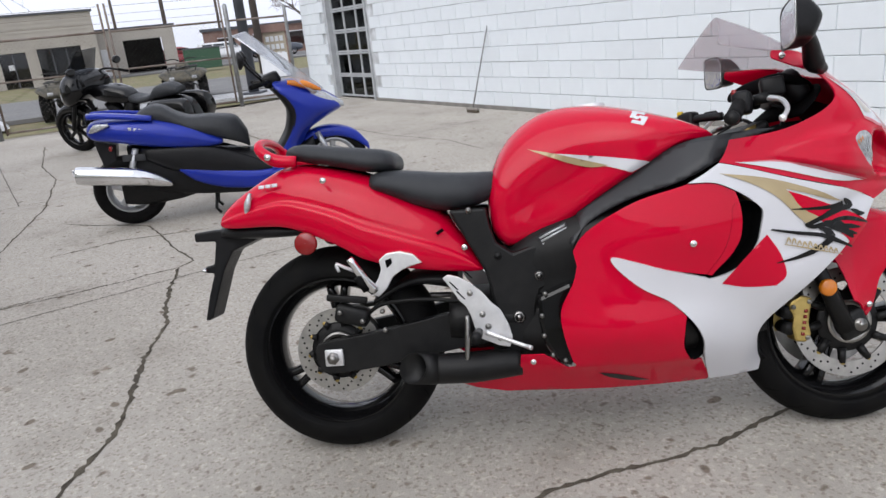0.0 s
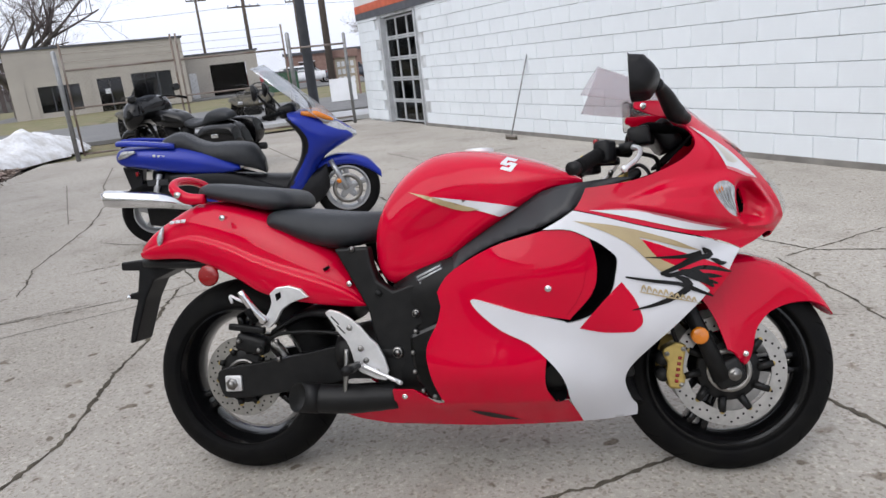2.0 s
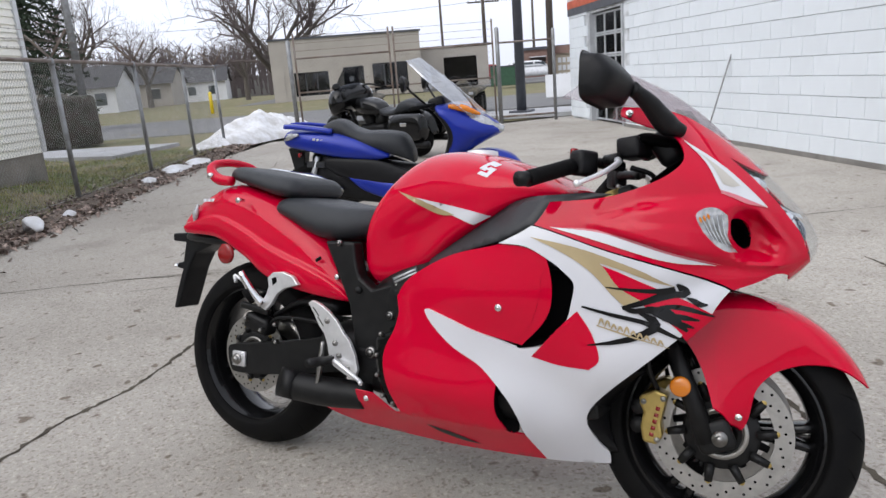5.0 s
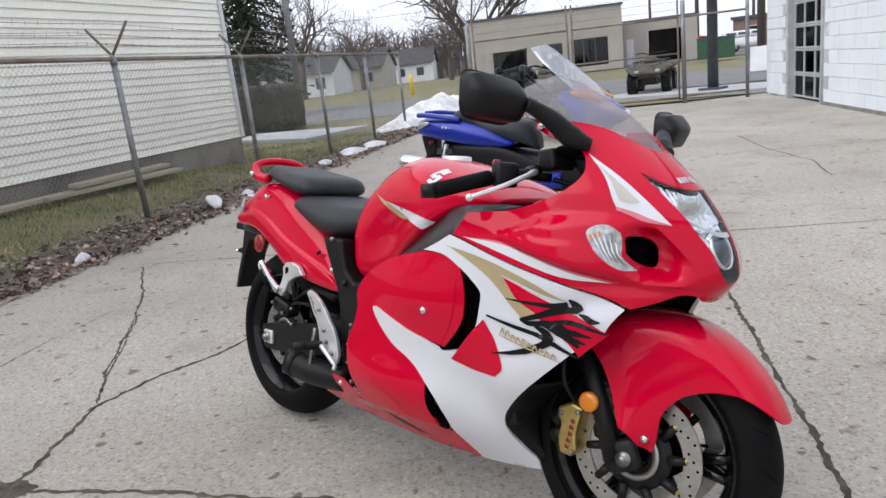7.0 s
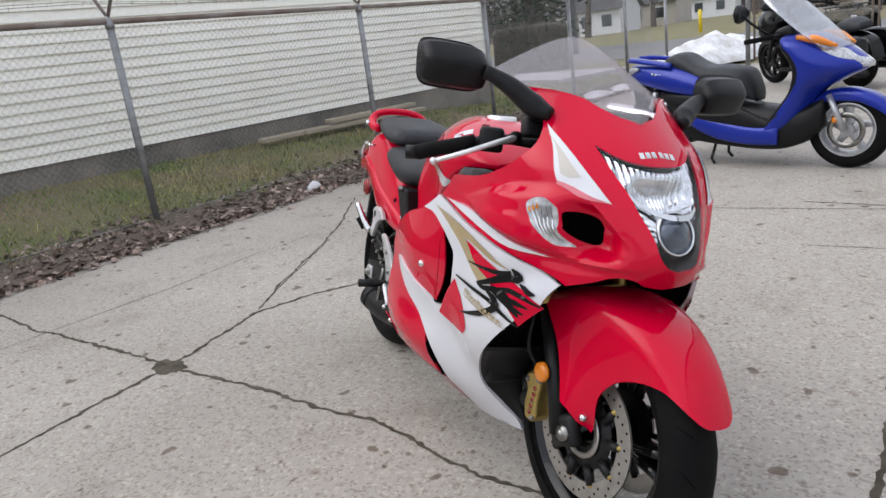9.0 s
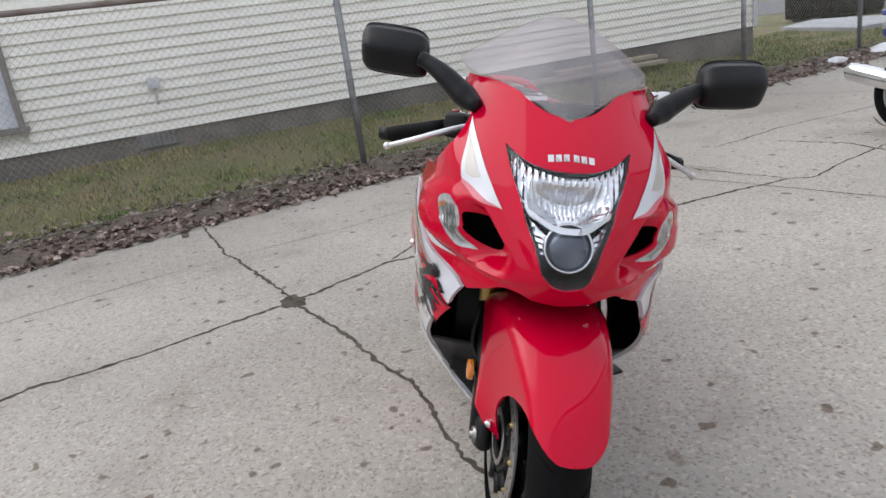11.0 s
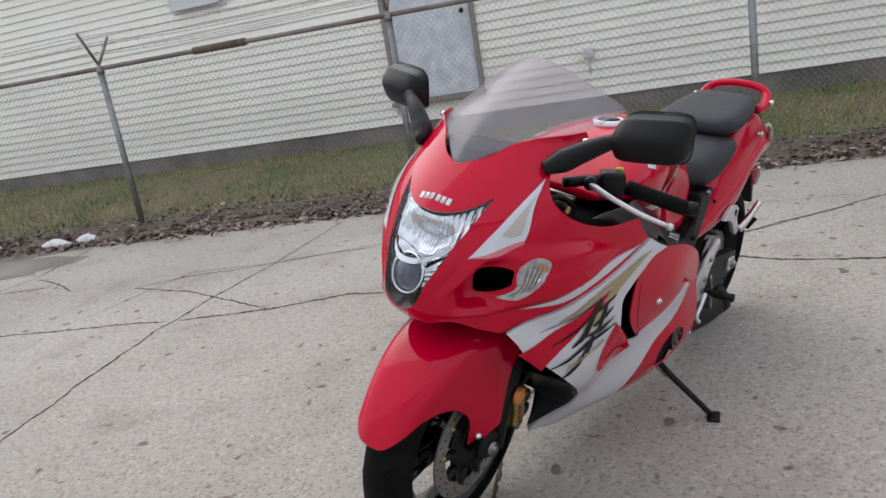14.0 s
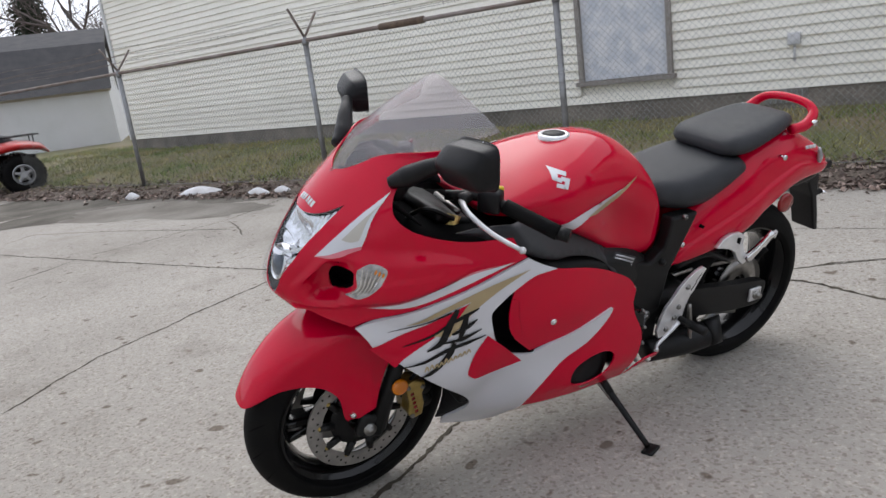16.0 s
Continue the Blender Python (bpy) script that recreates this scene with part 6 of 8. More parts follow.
def guard(u, d, off=0.0):
    """u: arc along the crown from the front, metres; d: distance down from the crown's middle."""
    th = np.asarray(u) / FR
    d = np.asarray(d, float)
    f = np.clip(d / .125, 0, 1)
    wide = .102 * np.interp(np.degrees(th), [24, 40, 60, 95, 119], [.69, .77, .93, 1.17, 1.21])
    y = wide * np.sin(f * math.pi / 2) ** .80 + np.clip(d - .125, 0, 1) * .06
    r = FR - .052 * (1 - np.maximum(np.cos(f * math.pi / 2), 0) ** .72) - np.clip(d - .125, 0, 1) + off
    y = y + off * np.sin(f * math.pi / 2)
    return np.stack([1.475 + r * np.cos(th), y, .30 + r * np.sin(th)], -1)


def gd(deg, d, *k):
    return (radians(deg) * FR, d, *k)


go = [gd(24, 0), gd(25, .03, S), gd(29, .062, S), gd(36, .100, S), gd(44, .138, S), gd(51, .178, S), gd(57, .222, S), gd(58, .277, S), gd(45, .322, S), gd(21, .360), gd(60, .366, S), gd(104, .334), gd(106, .255, S), gd(109, .20, S), gd(113, .155, S), gd(116, .115, S), gd(118, .07), gd(119, .035, S), gd(119, 0)]
me = sheet(guard, curve_loop(go), (), .012, lambda u, d: guard(u, d, -.004))
me = flip(me)
ob = steered(part("front_mudguard", merge(me, mirrored(me)), M["red"], bike, "red front mudguard"))
bm = bmesh.new()
bm.from_mesh(ob.data)
bmesh.ops.remove_doubles(bm, verts=[v for v in bm.verts if abs(v.co.y) < .0005], dist=.0005)
bm.to_mesh(ob.data)
bm.free()
for s in (-1, 1):
    for x, y, z in ((1.505, .104, .405), (1.512, .107, .352)):
        steered(part("mudguard_bolt", bolt_bm((x, s * y, z), (0, s, 0), .010), M["chrome"], bike))


# ---- gate, near fence and their neighbours ----
def rail(a, b, r=.02, n=8):
    return tube([tuple(a), tuple(b)], r, n)


GP, GE = Vector((-8.45, 10.25, 0)), Vector((-4.75, 12.6, 0))
gdir = (GE - GP).normalized()
gate = thing("metal_gate", "closed chain-link gate with rusty rails and barbed wire on top", "gate")
for k, (a, b) in enumerate(((GP + gdir * .12, GP + gdir * 2.1), (GP + gdir * 2.2, GE - gdir * .1))):
    up = Vector((0, 0, 1))
    part("gate_frame", merge(rail(a + up * .12, b + up * .12), rail(a + up * 1.0, b + up * 1.0, .016), rail(a + up * 1.7, b + up * 1.7), rail(a + up * .08, a + up * 2.2), rail(b + up * .08, b + up * 2.2)), M["rust"], gate)
    for h in (1.85, 2.0, 2.15):
        part("barbed_wire", rail(a + up * h, b + up * h, .004, 4), M["rust"], gate)
    L = (b - a).length
    v, f = [], []
    for d in (-1, 1):
        for i in range(int((L + 1.6) / .085)):
            s0 = -1.6 + .085 * i if d > 0 else .085 * i
            z0, z1, s1 = .12, 1.7, s0 + d * 1.58
            sa, za, sb, zb = s0, z0, s1, z1
            for lim in (0, L):
                if (sa - lim) * (sb - lim) < 0:
                    zc = za + (zb - za) * (lim - sa) / (sb - sa)
                    if (sa < lim) == (lim == 0):
                        sa, za = lim, zc
                    else:
                        sb, zb = lim, zc
            if not (-.001 <= min(sa, sb) and max(sa, sb) <= L + .001):
                continue
            m = tube([tuple(a + gdir * sa + up * za), tuple(a + gdir * sb + up * zb)], .0010, 4, 0, False)
            i0 = len(v)
            v += m[0]
            f += [tuple(x + i0 for x in q) for q in m[1]]
    part("chain_link", (v, f), M["old_wire"], gate, kind="stuff")
for p, h, r in ((GP, 2.05, .045), (GE, 2.0, .045), (GE + gdir * 1.2, 1.9, .035)):
    tagged(part("gate_post", tube([(p.x, p.y, -.05), (p.x, p.y, h), (p.x, p.y, h + .03)], [r, r, .01], 12), M["galv"]), "weathered galvanised steel gate post", "post", "gate posts")
nf = thing("fence_panel", "short chain-link fence panel beside the building", "fence")
part("top_rail", rail(GE + Vector((0, 0, 1.7)), GE + gdir * 1.2 + Vector((0, 0, 1.7))), M["rust"], nf)
part("bottom_rail", rail(GE + Vector((0, 0, .15)), GE + gdir * 1.2 + Vector((0, 0, .15))), M["rust"], nf)


# ---- scooter ----
M["blue"] = mat("metallic_blue_paint", (0.008, 0.026, 0.31), 0.3, 0.15, (0.007, 0.022, 0.26), 3, coat=0.6, rvar=0.04, spec=0.2)
M["silver"] = mat("silver_wheel_paint", (0.50, 0.51, 0.53), 0.35, 0.6, rvar=0.08)
M["dark_screen"] = glass_mat("dark_smoked_screen", (0.45, 0.46, 0.48), 0.05)
M["clear"] = glass_mat("clear_screen", (0.86, 0.88, 0.9), 0.28)


def simple_wheel(parent, at, R, w, rim_r, rim_mat, spokes, name="wheel", tread=False):
    prof = [(-w * .4, rim_r), (-w * .5, rim_r + (R - rim_r) * .45), (-w * .42, R - (R - rim_r) * .2), (-w * .2, R - .003), (0, R), (w * .2, R - .003), (w * .42, R - (R - rim_r) * .2), (w * .5, rim_r + (R - rim_r) * .45), (w * .4, rim_r)]
    rim = [lathe([(-w * .4, rim_r + .004), (-w * .42, rim_r - .008), (-w * .2, rim_r - .03), (w * .2, rim_r - .03), (w * .42, rim_r - .008), (w * .4, rim_r + .004)], 40, "y"), lathe([(-w * .42, .001), (-w * .42, .045), (w * .42, .045), (w * .42, .001)], 20, "y")]
    for k in range(spokes):
        a = 2 * math.pi * k / spokes + .3
        c, s = math.cos(a), math.sin(a)
        secs = [[(r * c - s * u * h, v * .022, r * s + c * u * h) for u, v in ((-1, -1), (1, -1), (1, 1), (-1, 1))] for r, h in ((.04, .026), (rim_r * .55, .017), (rim_r - .02, .024))]
        rim.append(loft(secs, 12, 6))
    ob = part(name, merge(*rim), rim_mat, parent)
    ob.matrix_local = Matrix.Translation(at)
    sharp(ob, 45)
    part("tyre", lathe(prof, 48, "y"), M["rubber"], ob)
    if tread:
        kn = []
        for k in range(18):
            for j in (-1, 0, 1):
                a = 2 * math.pi * (k + .5 * (j % 2)) / 18
                kn.append(bm_data(box_bm((.03, w * .26, .035), bevel=.004, m=Matrix.Rotation(-a, 4, "Y") @ Matrix.Translation((R - .004, j * w * .3, 0)))))
        part("tread_block", merge(*kn), M["rubber"], ob, kind="stuff")
    return ob


def body_loft(rows, top=.9, n=20, along=30):
    """Rows (x, bottom, top, half width)."""
    secs = []
    for x, b, t, w in rows:
        h = t - b
        secs.append([(x, 0, b), (x, w * .8, b), (x, w, b + .25 * h), (x, w * .98, b + .6 * h), (x, w * .75, b + top * h), (x, w * .3, t), (x, 0, t)])
    return half_loft(secs, n, along)


def scooter(m):
    t = thing("scooter", "metallic blue maxi scooter with clear windscreen and black seat", "scooter", m)
    simple_wheel(t, (0, 0, .265), .265, .14, .165, M["silver"], 5, "rear_wheel")
    fw = simple_wheel(t, (1.56, 0, .27), .27, .115, .185, M["silver"], 5, "front_wheel")
    part("brake_disc", lathe([(-.055, .09), (-.055, .125), (-.06, .125), (-.06, .09)], 32, "y", closed=True), M["steel"], fw)
    part("tail_body", body_loft([(-.20, .70, .76, .05), (-.15, .67, .80, .10), (0, .64, .81, .17), (.25, .58, .79, .20), (.5, .54, .72, .205), (.66, .53, .63, .195), (.74, .54, .58, .17)]), M["blue"], t, "blue tail bodywork")
    for s in (-1, 1):
        part("grab_wing", loft([[(x, s * y0, z), (x, s * y1, z - .01), (x, s * y1, z + .02), (x, s * y0, z + .03)] for x, y0, y1, z in ((-.17, .06, .10, .835), (-.05, .11, .155, .83), (.12, .13, .175, .805), (.28, .14, .18, .775))], 14, 14), M["blue"], t)
        part("tail_light", tube([(-.17, s * .07, .73), (-.11, s * .125, .76), (-.02, s * .17, .775)], [.015, .03, .01], 10, 10), M["clear_lens"], t, "clear rear lamp cluster")
        for k in range(6):
            part("script_bar", box_bm((.022, .002, .02), m=Matrix.Translation((.12 + .035 * k, s * (.186 + .002 * k), .73 - .008 * k)) @ pose(0, 0, 0, s * 10, 6, 0)), M["silver_decal"], t)
        part("side_panel", loft([[(x, s * (y - .04), b), (x, s * y, b), (x, s * (y + .006), (b + tt) / 2), (x, s * (y - .01), tt), (x, s * (y - .04), tt)] for x, b, tt, y in ((.16, .50, .57, .15), (.36, .40, .55, .19), (.62, .33, .52, .205), (.85, .29, .44, .20), (1.02, .29, .37, .195), (1.12, .30, .34, .18))], 18, 20), M["black_plastic"], t, "black side panel")
        part("lower_blue_strip", loft([[(x, s * (y - .03), b), (x, s * y, b), (x, s * (y + .008), (b + tt) / 2), (x, s * (y - .004), tt), (x, s * (y - .03), tt)] for x, b, tt, y in ((.40, .38, .41, .19), (.52, .29, .39, .205), (.72, .22, .34, .215), (.95, .19, .30, .218), (1.15, .19, .30, .21))], 18, 18), M["blue"], t)
        part("cover_bar", box_bm((.16, .004, .05), bevel=.006, m=Matrix.Translation((.10, s * .158, .52)) @ pose(0, 0, 0, 0, 4, s * 3)), M["grey_plastic"], t)
        part("fork_leg", tube([(1.45, s * .085, .52), (1.555, s * .085, .27)], [.02, .024], 10), M["silver"], t)
        part("front_signal", tube([(1.28, s * .20, .925), (1.40, s * .19, .90), (1.52, s * .14, .845)], [.018, .032, .012], 10, 12), M["amber"], t, "amber indicator strip")
        part("mirror_stalk", tube([(1.10, s * .24, .96), (1.02, s * .34, 1.06), (1.0, s * .37, 1.10)], .009, 8, 8), M["black_plastic"], t)
        part("mirror_head", loft([[(.96 + d, s * y, 1.12 - h), (.96 + d + .03, s * y, 1.12 - h * .8), (.96 + d + .035, s * y, 1.12 + h * .8), (.96 + d, s * y, 1.12 + h)] for y, h, d in ((.31, .02, .01), (.34, .05, 0), (.42, .052, 0), (.46, .02, .01))], 14, 12), M["black_plastic"], t)
        part("grip", tube([(1.12, s * .22, .94), (1.02, s * .40, .93)], .018, 10), M["rubber"], t)
        part("side_reflector", lathe([(s * .0, .022), (s * .01, .02), (s * .011, .0005)], 16, "y", (1.50, s * .095, .345)), M["amber"], t)
    part("under_body", body_loft([(.05, .33, .60, .11), (.3, .22, .56, .15), (.7, .16, .50, .17), (1.1, .14, .44, .18), (1.32, .20, .46, .15), (1.42, .30, .52, .10)]), M["black_plastic"], t, "black under-body and footboards")
    part("seat", body_loft([(.13, .76, .79, .06), (.19, .76, .84, .11), (.27, .75, .872, .135), (.35, .73, .862, .145), (.44, .69, .80, .155), (.54, .63, .762, .165), (.66, .60, .757, .17), (.78, .56, .742, .165), (.87, .52, .71, .13), (.93, .48, .60, .08)]), M["vinyl"], t, "black stepped seat with a rear hump")
    rows = [(.17, 1.16, .98, .17), (.24, 1.22, 1.00, .205), (.34, 1.28, 1.09, .215), (.45, 1.34, 1.17, .21), (.55, 1.41, 1.24, .215), (.63, 1.56, 1.27, .235), (.69, 1.68, 1.28, .25), (.75, 1.66, 1.27, .26), (.82, 1.57, 1.23, .26), (.885, 1.47, 1.18, .25), (.93, 1.38, 1.17, .20), (.945, 1.32, 1.20, .12)]
    part("front_cowl", loft([[(xr, -w * .86, z), (xr + (xf - xr) * .18, -w, z), (xr + (xf - xr) * .55, -w * .84, z), (xr + (xf - xr) * .88, -w * .42, z), (xf, 0, z), (xr + (xf - xr) * .88, w * .42, z), (xr + (xf - xr) * .55, w * .84, z), (xr + (xf - xr) * .18, w, z), (xr, w * .86, z), (xr + .05, 0, z)] for z, xf, xr, w in rows], 40, 36), M["blue"], t, "blue front cowl and leg shield")
    part("inner_shield", loft([[(xr - .02, -w * .88, z), (xr + .06, -w * .90, z), (xr + .08, 0, z), (xr + .06, w * .90, z), (xr - .02, w * .88, z), (xr - .035, 0, z)] for z, xf, xr, w in [(.20, 0, 1.00, .19)] + rows[2:10]], 24, 24), M["black_plastic"], t, "black concave leg shield lining")
    part("headlight", body_loft([(1.44, .76, .87, .20), (1.54, .70, .83, .165), (1.62, .69, .775, .11), (1.69, .69, .73, .05)]), M["clear_lens"], t, "clear headlight")
    part("front_fender", body_loft([(1.30, .42, .46, .05), (1.40, .46, .535, .075), (1.52, .47, .56, .085), (1.64, .46, .545, .085), (1.76, .40, .49, .07), (1.85, .32, .38, .04)]), M["blue"], t, "blue front mudguard")
    part("handlebar", merge(tube([(1.03, -.38, .93), (1.12, -.2, .94), (1.20, 0, .96), (1.12, .2, .94), (1.03, .38, .93)], .016, 10, 20), bm_data(box_bm((.14, .30, .10), bevel=.03, m=pose(1.17, 0, .95, 0, -15, 0)))), M["black_plastic"], t)
    v = []
    for f in np.linspace(0, 1, 14):
        for g in np.linspace(-1, 1, 13):
            x, z = 1.56 - .52 * f, .84 + .53 * f - .05 * f * f
            w = .15 + .11 * math.sin(math.pi * min(1, f * .75 + .15))
            w *= 1 - .45 * max(0, f - .75) / .25
            v.append(Vector((x - .10 * g * g, w * g, z - .02 * g * g)))
    ob = part("windscreen", (v, grid_faces(14, 13)), M["clear"], t, "clear windscreen")
    thicken(ob, .004)
    part("silencer", merge(tube([(-.29, -.235, .455), (-.27, -.235, .452), (-.05, -.235, .415), (.12, -.232, .385), (.25, -.21, .335), (.33, -.17, .29)], [.05, .066, .068, .066, .045, .02], 18, 20)), M["chrome"], t, "chrome silencer")
    part("plate_bracket", flat([(-.17, .66), (-.02, .62), (-.06, .42), (-.18, .30), (-.20, .33), (-.14, .48)], .12, None, .008), M["black_plastic"], t, smooth=False)
    part("rear_reflector", box_bm((.02, .07, .035), bevel=.006, m=Matrix.Translation((-.05, -.10, .60))), M["red_lens"], t)
    for s in (-1, 1):
        part("stand_leg", tube([(.62, s * .10, .16), (.60, s * .13, .05), (.63, s * .14, .012)], .012, 8), M["black_metal"], t)
    part("engine_case", body_loft([(-.05, .17, .36, .07), (.1, .15, .40, .10), (.35, .16, .42, .12), (.55, .2, .4, .12)]), M["black_metal"], t)
    part("rear_shock", tube([(.02, -.14, .32), (.12, -.14, .58)], .022, 10), M["silver"], t)
    return t


scooter(Matrix.Translation((-2.30, 3.17, 0)) @ pose(0, 0, 0, 0, 0, 18))


# ---- black touring motorcycle ----
def bagger(m):
    t = thing("touring_motorcycle", "black touring motorcycle with fairing, dark windscreen and hard saddlebags", "motorcycle", m)
    simple_wheel(t, (0, 0, .31), .31, .16, .20, M["black_gloss"], 7, "rear_wheel")
    simple_wheel(t, (1.70, 0, .325), .325, .13, .23, M["black_gloss"], 7, "front_wheel")
    part("rear_fender", body_loft([(-.40, .34, .40, .07), (-.33, .44, .60, .10), (-.1, .52, .69, .11), (.2, .52, .68, .11), (.35, .46, .60, .10)]), M["black_gloss"], t)
    part("front_fender", body_loft([(1.36, .38, .44, .06), (1.45, .52, .62, .085), (1.62, .58, .69, .09), (1.80, .56, .66, .09), (1.95, .44, .55, .075), (2.02, .36, .42, .05)]), M["black_gloss"], t, "deep black front mudguard")
    part("fuel_tank", body_loft([(.55, .68, .76, .10), (.65, .66, .84, .15), (.85, .68, .90, .18), (1.05, .72, .91, .15), (1.18, .76, .86, .09)]), M["black_gloss"], t, "black fuel tank")
    part("seat", body_loft([(-.20, .72, .80, .10), (-.05, .70, .86, .15), (.12, .68, .84, .16), (.22, .66, .75, .17), (.40, .64, .72, .17), (.58, .66, .76, .12)]), M["vinyl"], t, "black vinyl seat")
    part("engine", merge(bm_data(box_bm((.55, .30, .30), bevel=.05, m=pose(.80, 0, .37))), tube([(.72, 0, .45), (.62, 0, .68)], .10, 14), tube([(.88, 0, .45), (.98, 0, .68)], .10, 14)), M["black_metal"], t)
    part("air_cleaner", lathe([(-.24, .001), (-.24, .07), (-.19, .085), (-.1, .085)], 20, "y", (.80, 0, .60)), M["chrome"], t)
    part("fairing", body_loft([(1.12, .84, 1.02, .30), (1.22, .76, 1.10, .40), (1.36, .70, 1.12, .40), (1.50, .70, 1.04, .30), (1.60, .74, .94, .16), (1.63, .80, .88, .08)]), M["black_gloss"], t, "black batwing fairing")
    v = []
    for f in np.linspace(0, 1, 8):
        for g in np.linspace(-1, 1, 9):
            v.append(Vector((1.44 - .24 * f - .08 * g * g, (.30 - .10 * f) * g, 1.05 + .33 * f)))
    thicken(part("windscreen", (v, grid_faces(8, 9)), M["dark_screen"], t, "dark smoked windscreen"), .004)
    part("headlight", lathe([(0, .095), (.03, .09), (.05, .06), (.055, .0005)], 28, "x", (1.58, 0, .86)), M["clear_lens"], t)
    for s in (-1, 1):
        part("saddlebag", loft([[(x, s * .16, b), (x, s * .33, b + .02), (x, s * .34, (b + tt) / 2), (x, s * .31, tt), (x, s * .16, tt)] for x, b, tt in ((-.42, .40, .56), (-.36, .32, .64), (-.1, .30, .66), (.15, .32, .64), (.22, .40, .56))], 24, 20), M["black_gloss"], t, "glossy black hard saddlebag")
        part("bag_latch", box_bm((.12, .012, .05), bevel=.005, m=Matrix.Translation((-.10, s * .335, .55)) @ pose(0, 0, 0, 0, 0, 0)), M["chrome"], t)
        part("exhaust", tube([(.75, s * .20, .30), (.3, s * .24, .24), (-.45, s * .24, .24)], [.03, .05, .05], 14, 14), M["black_metal"], t)
        part("fork_leg", tube([(1.68, s * .10, .33), (1.46, s * .10, .80)], .028, 10), M["black_metal"], t)
        part("handlebar", tube([(1.25, s * .05, 1.0), (1.15, s * .25, 1.08), (.95, s * .42, 1.0)], .015, 8, 14), M["black_metal"], t)
        part("grip", tube([(1.02, s * .37, 1.035), (.92, s * .45, .985)], .02, 8), M["rubber"], t)
        part("mirror", loft([[(1.05 + d, s * y, 1.16 - h), (1.08 + d, s * y, 1.16 - h), (1.08 + d, s * y, 1.16 + h), (1.05 + d, s * y, 1.16 + h)] for y, h, d in ((.38, .02, 0), (.41, .04, 0), (.48, .04, 0), (.51, .015, 0))], 12, 10), M["black_gloss"], t)
        part("footboard", box_bm((.30, .12, .03), bevel=.008, m=Matrix.Translation((1.0, s * .28, .28))), M["black_metal"], t)
        part("turn_signal", tube([(1.50, s * .10, .72), (1.54, s * .18, .70)], .03, 10), M["amber"], t)
        part("crash_bar", tube([(1.15, s * .10, .62), (1.22, s * .30, .55), (1.18, s * .30, .30), (1.10, s * .12, .22)], .016, 8, 16), M["black_gloss"], t)
    part("frame", tube([(.30, 0, .60), (.5, 0, .25), (1.1, 0, .22), (1.38, 0, .78)], .03, 8, 16), M["black_metal"], t)
    part("kickstand", tube([(.7, .12, .22), (.72, .30, .01)], .013, 8), M["black_metal"], t)
    return t


bagger(Matrix.Translation((-3.78, 7.45, 0)) @ pose(0, 0, 0, 0, 0, 167) @ pose(0, 0, 0, -7, 0, 0))


# ---- quad bikes ----
M["atv_red"] = mat("red_quad_plastic", (0.50, 0.012, 0.012), 0.35, coat=0.3)
M["camo"] = mat("camouflage_plastic", (0.10, 0.085, 0.055), 0.6, 0, (0.03, 0.03, 0.025), 9)


def quad(m, paint, label):
    t = thing("quad_bike", label, "quad bike", m, "quad bikes")
    for x in (0, 1.22):
        for s in (-1, 1):
            simple_wheel(t, (x, s * .42, .30), .30, .24, .15, M["silver"], 5, "wheel", True)
    for x, a in ((0, "rear_fender"), (1.22, "front_fender")):
        part(a, body_loft([(x - .42, .56, .62, .34), (x - .30, .62, .74, .52), (x, .66, .80, .56), (x + .28, .62, .76, .52), (x + .40, .52, .60, .34)]), paint, t)
        part("luggage_rack", merge(*[tube([(x - .32 + .16 * k, -.34, .86), (x - .32 + .16 * k, .34, .86)], .010, 6) for k in range(5)], tube([(x - .34, -.35, .86), (x + .34, -.35, .86)], .012, 6), tube([(x - .34, .35, .86), (x + .34, .35, .86)], .012, 6), *[tube([(x + i * .25, j * .3, .74), (x + i * .25, j * .33, .86)], .01, 6) for i in (-1, 1) for j in (-1, 1)]), M["black_metal"], t)
    part("chassis", body_loft([(-.25, .28, .56, .16), (.2, .26, .60, .20), (.9, .26, .62, .20), (1.5, .30, .56, .18)]), M["black_metal"], t)
    part("seat", body_loft([(.0, .74, .82, .12), (.12, .72, .90, .17), (.45, .70, .85, .16), (.7, .70, .86, .11)]), M["vinyl"], t)
    part("tank_cover", body_loft([(.65, .62, .86, .14), (.85, .66, .96, .18), (1.02, .70, .92, .14)]), paint, t)
    part("handlebar", tube([(.72, -.38, 1.05), (.88, -.16, 1.06), (.92, 0, 1.0), (.88, .16, 1.06), (.72, .38, 1.05)], .014, 8, 20), M["black_metal"], t)
    for s in (-1, 1):
        part("headlamp", box_bm((.05, .12, .08), bevel=.015, m=pose(1.62, s * .26, .62)), M["clear_lens"], t)
    part("bumper", tube([(1.55, -.28, .35), (1.72, -.26, .45), (1.74, 0, .50), (1.72, .26, .45), (1.55, .28, .35)], .016, 8, 18), M["black_metal"], t)
    return t


quad(Matrix.Translation((-7.6, 16.6, -.02)) @ pose(0, 0, 0, 0, 0, 292), M["camo"], "dark camouflage quad bike parked behind the gate")
quad(Matrix.Translation((-9.9, 14.9, -.02)) @ pose(0, 0, 0, 0, 0, 300), M["camo"], "dark camouflage quad bike parked beyond the fence")
quad(Matrix.Translation((3.11, -12.34, 0)) @ pose(0, 0, 0, 0, 0, 8) @ Matrix.Scale(1.12, 4), M["atv_red"], "red quad bike with wide black tyres and racks")

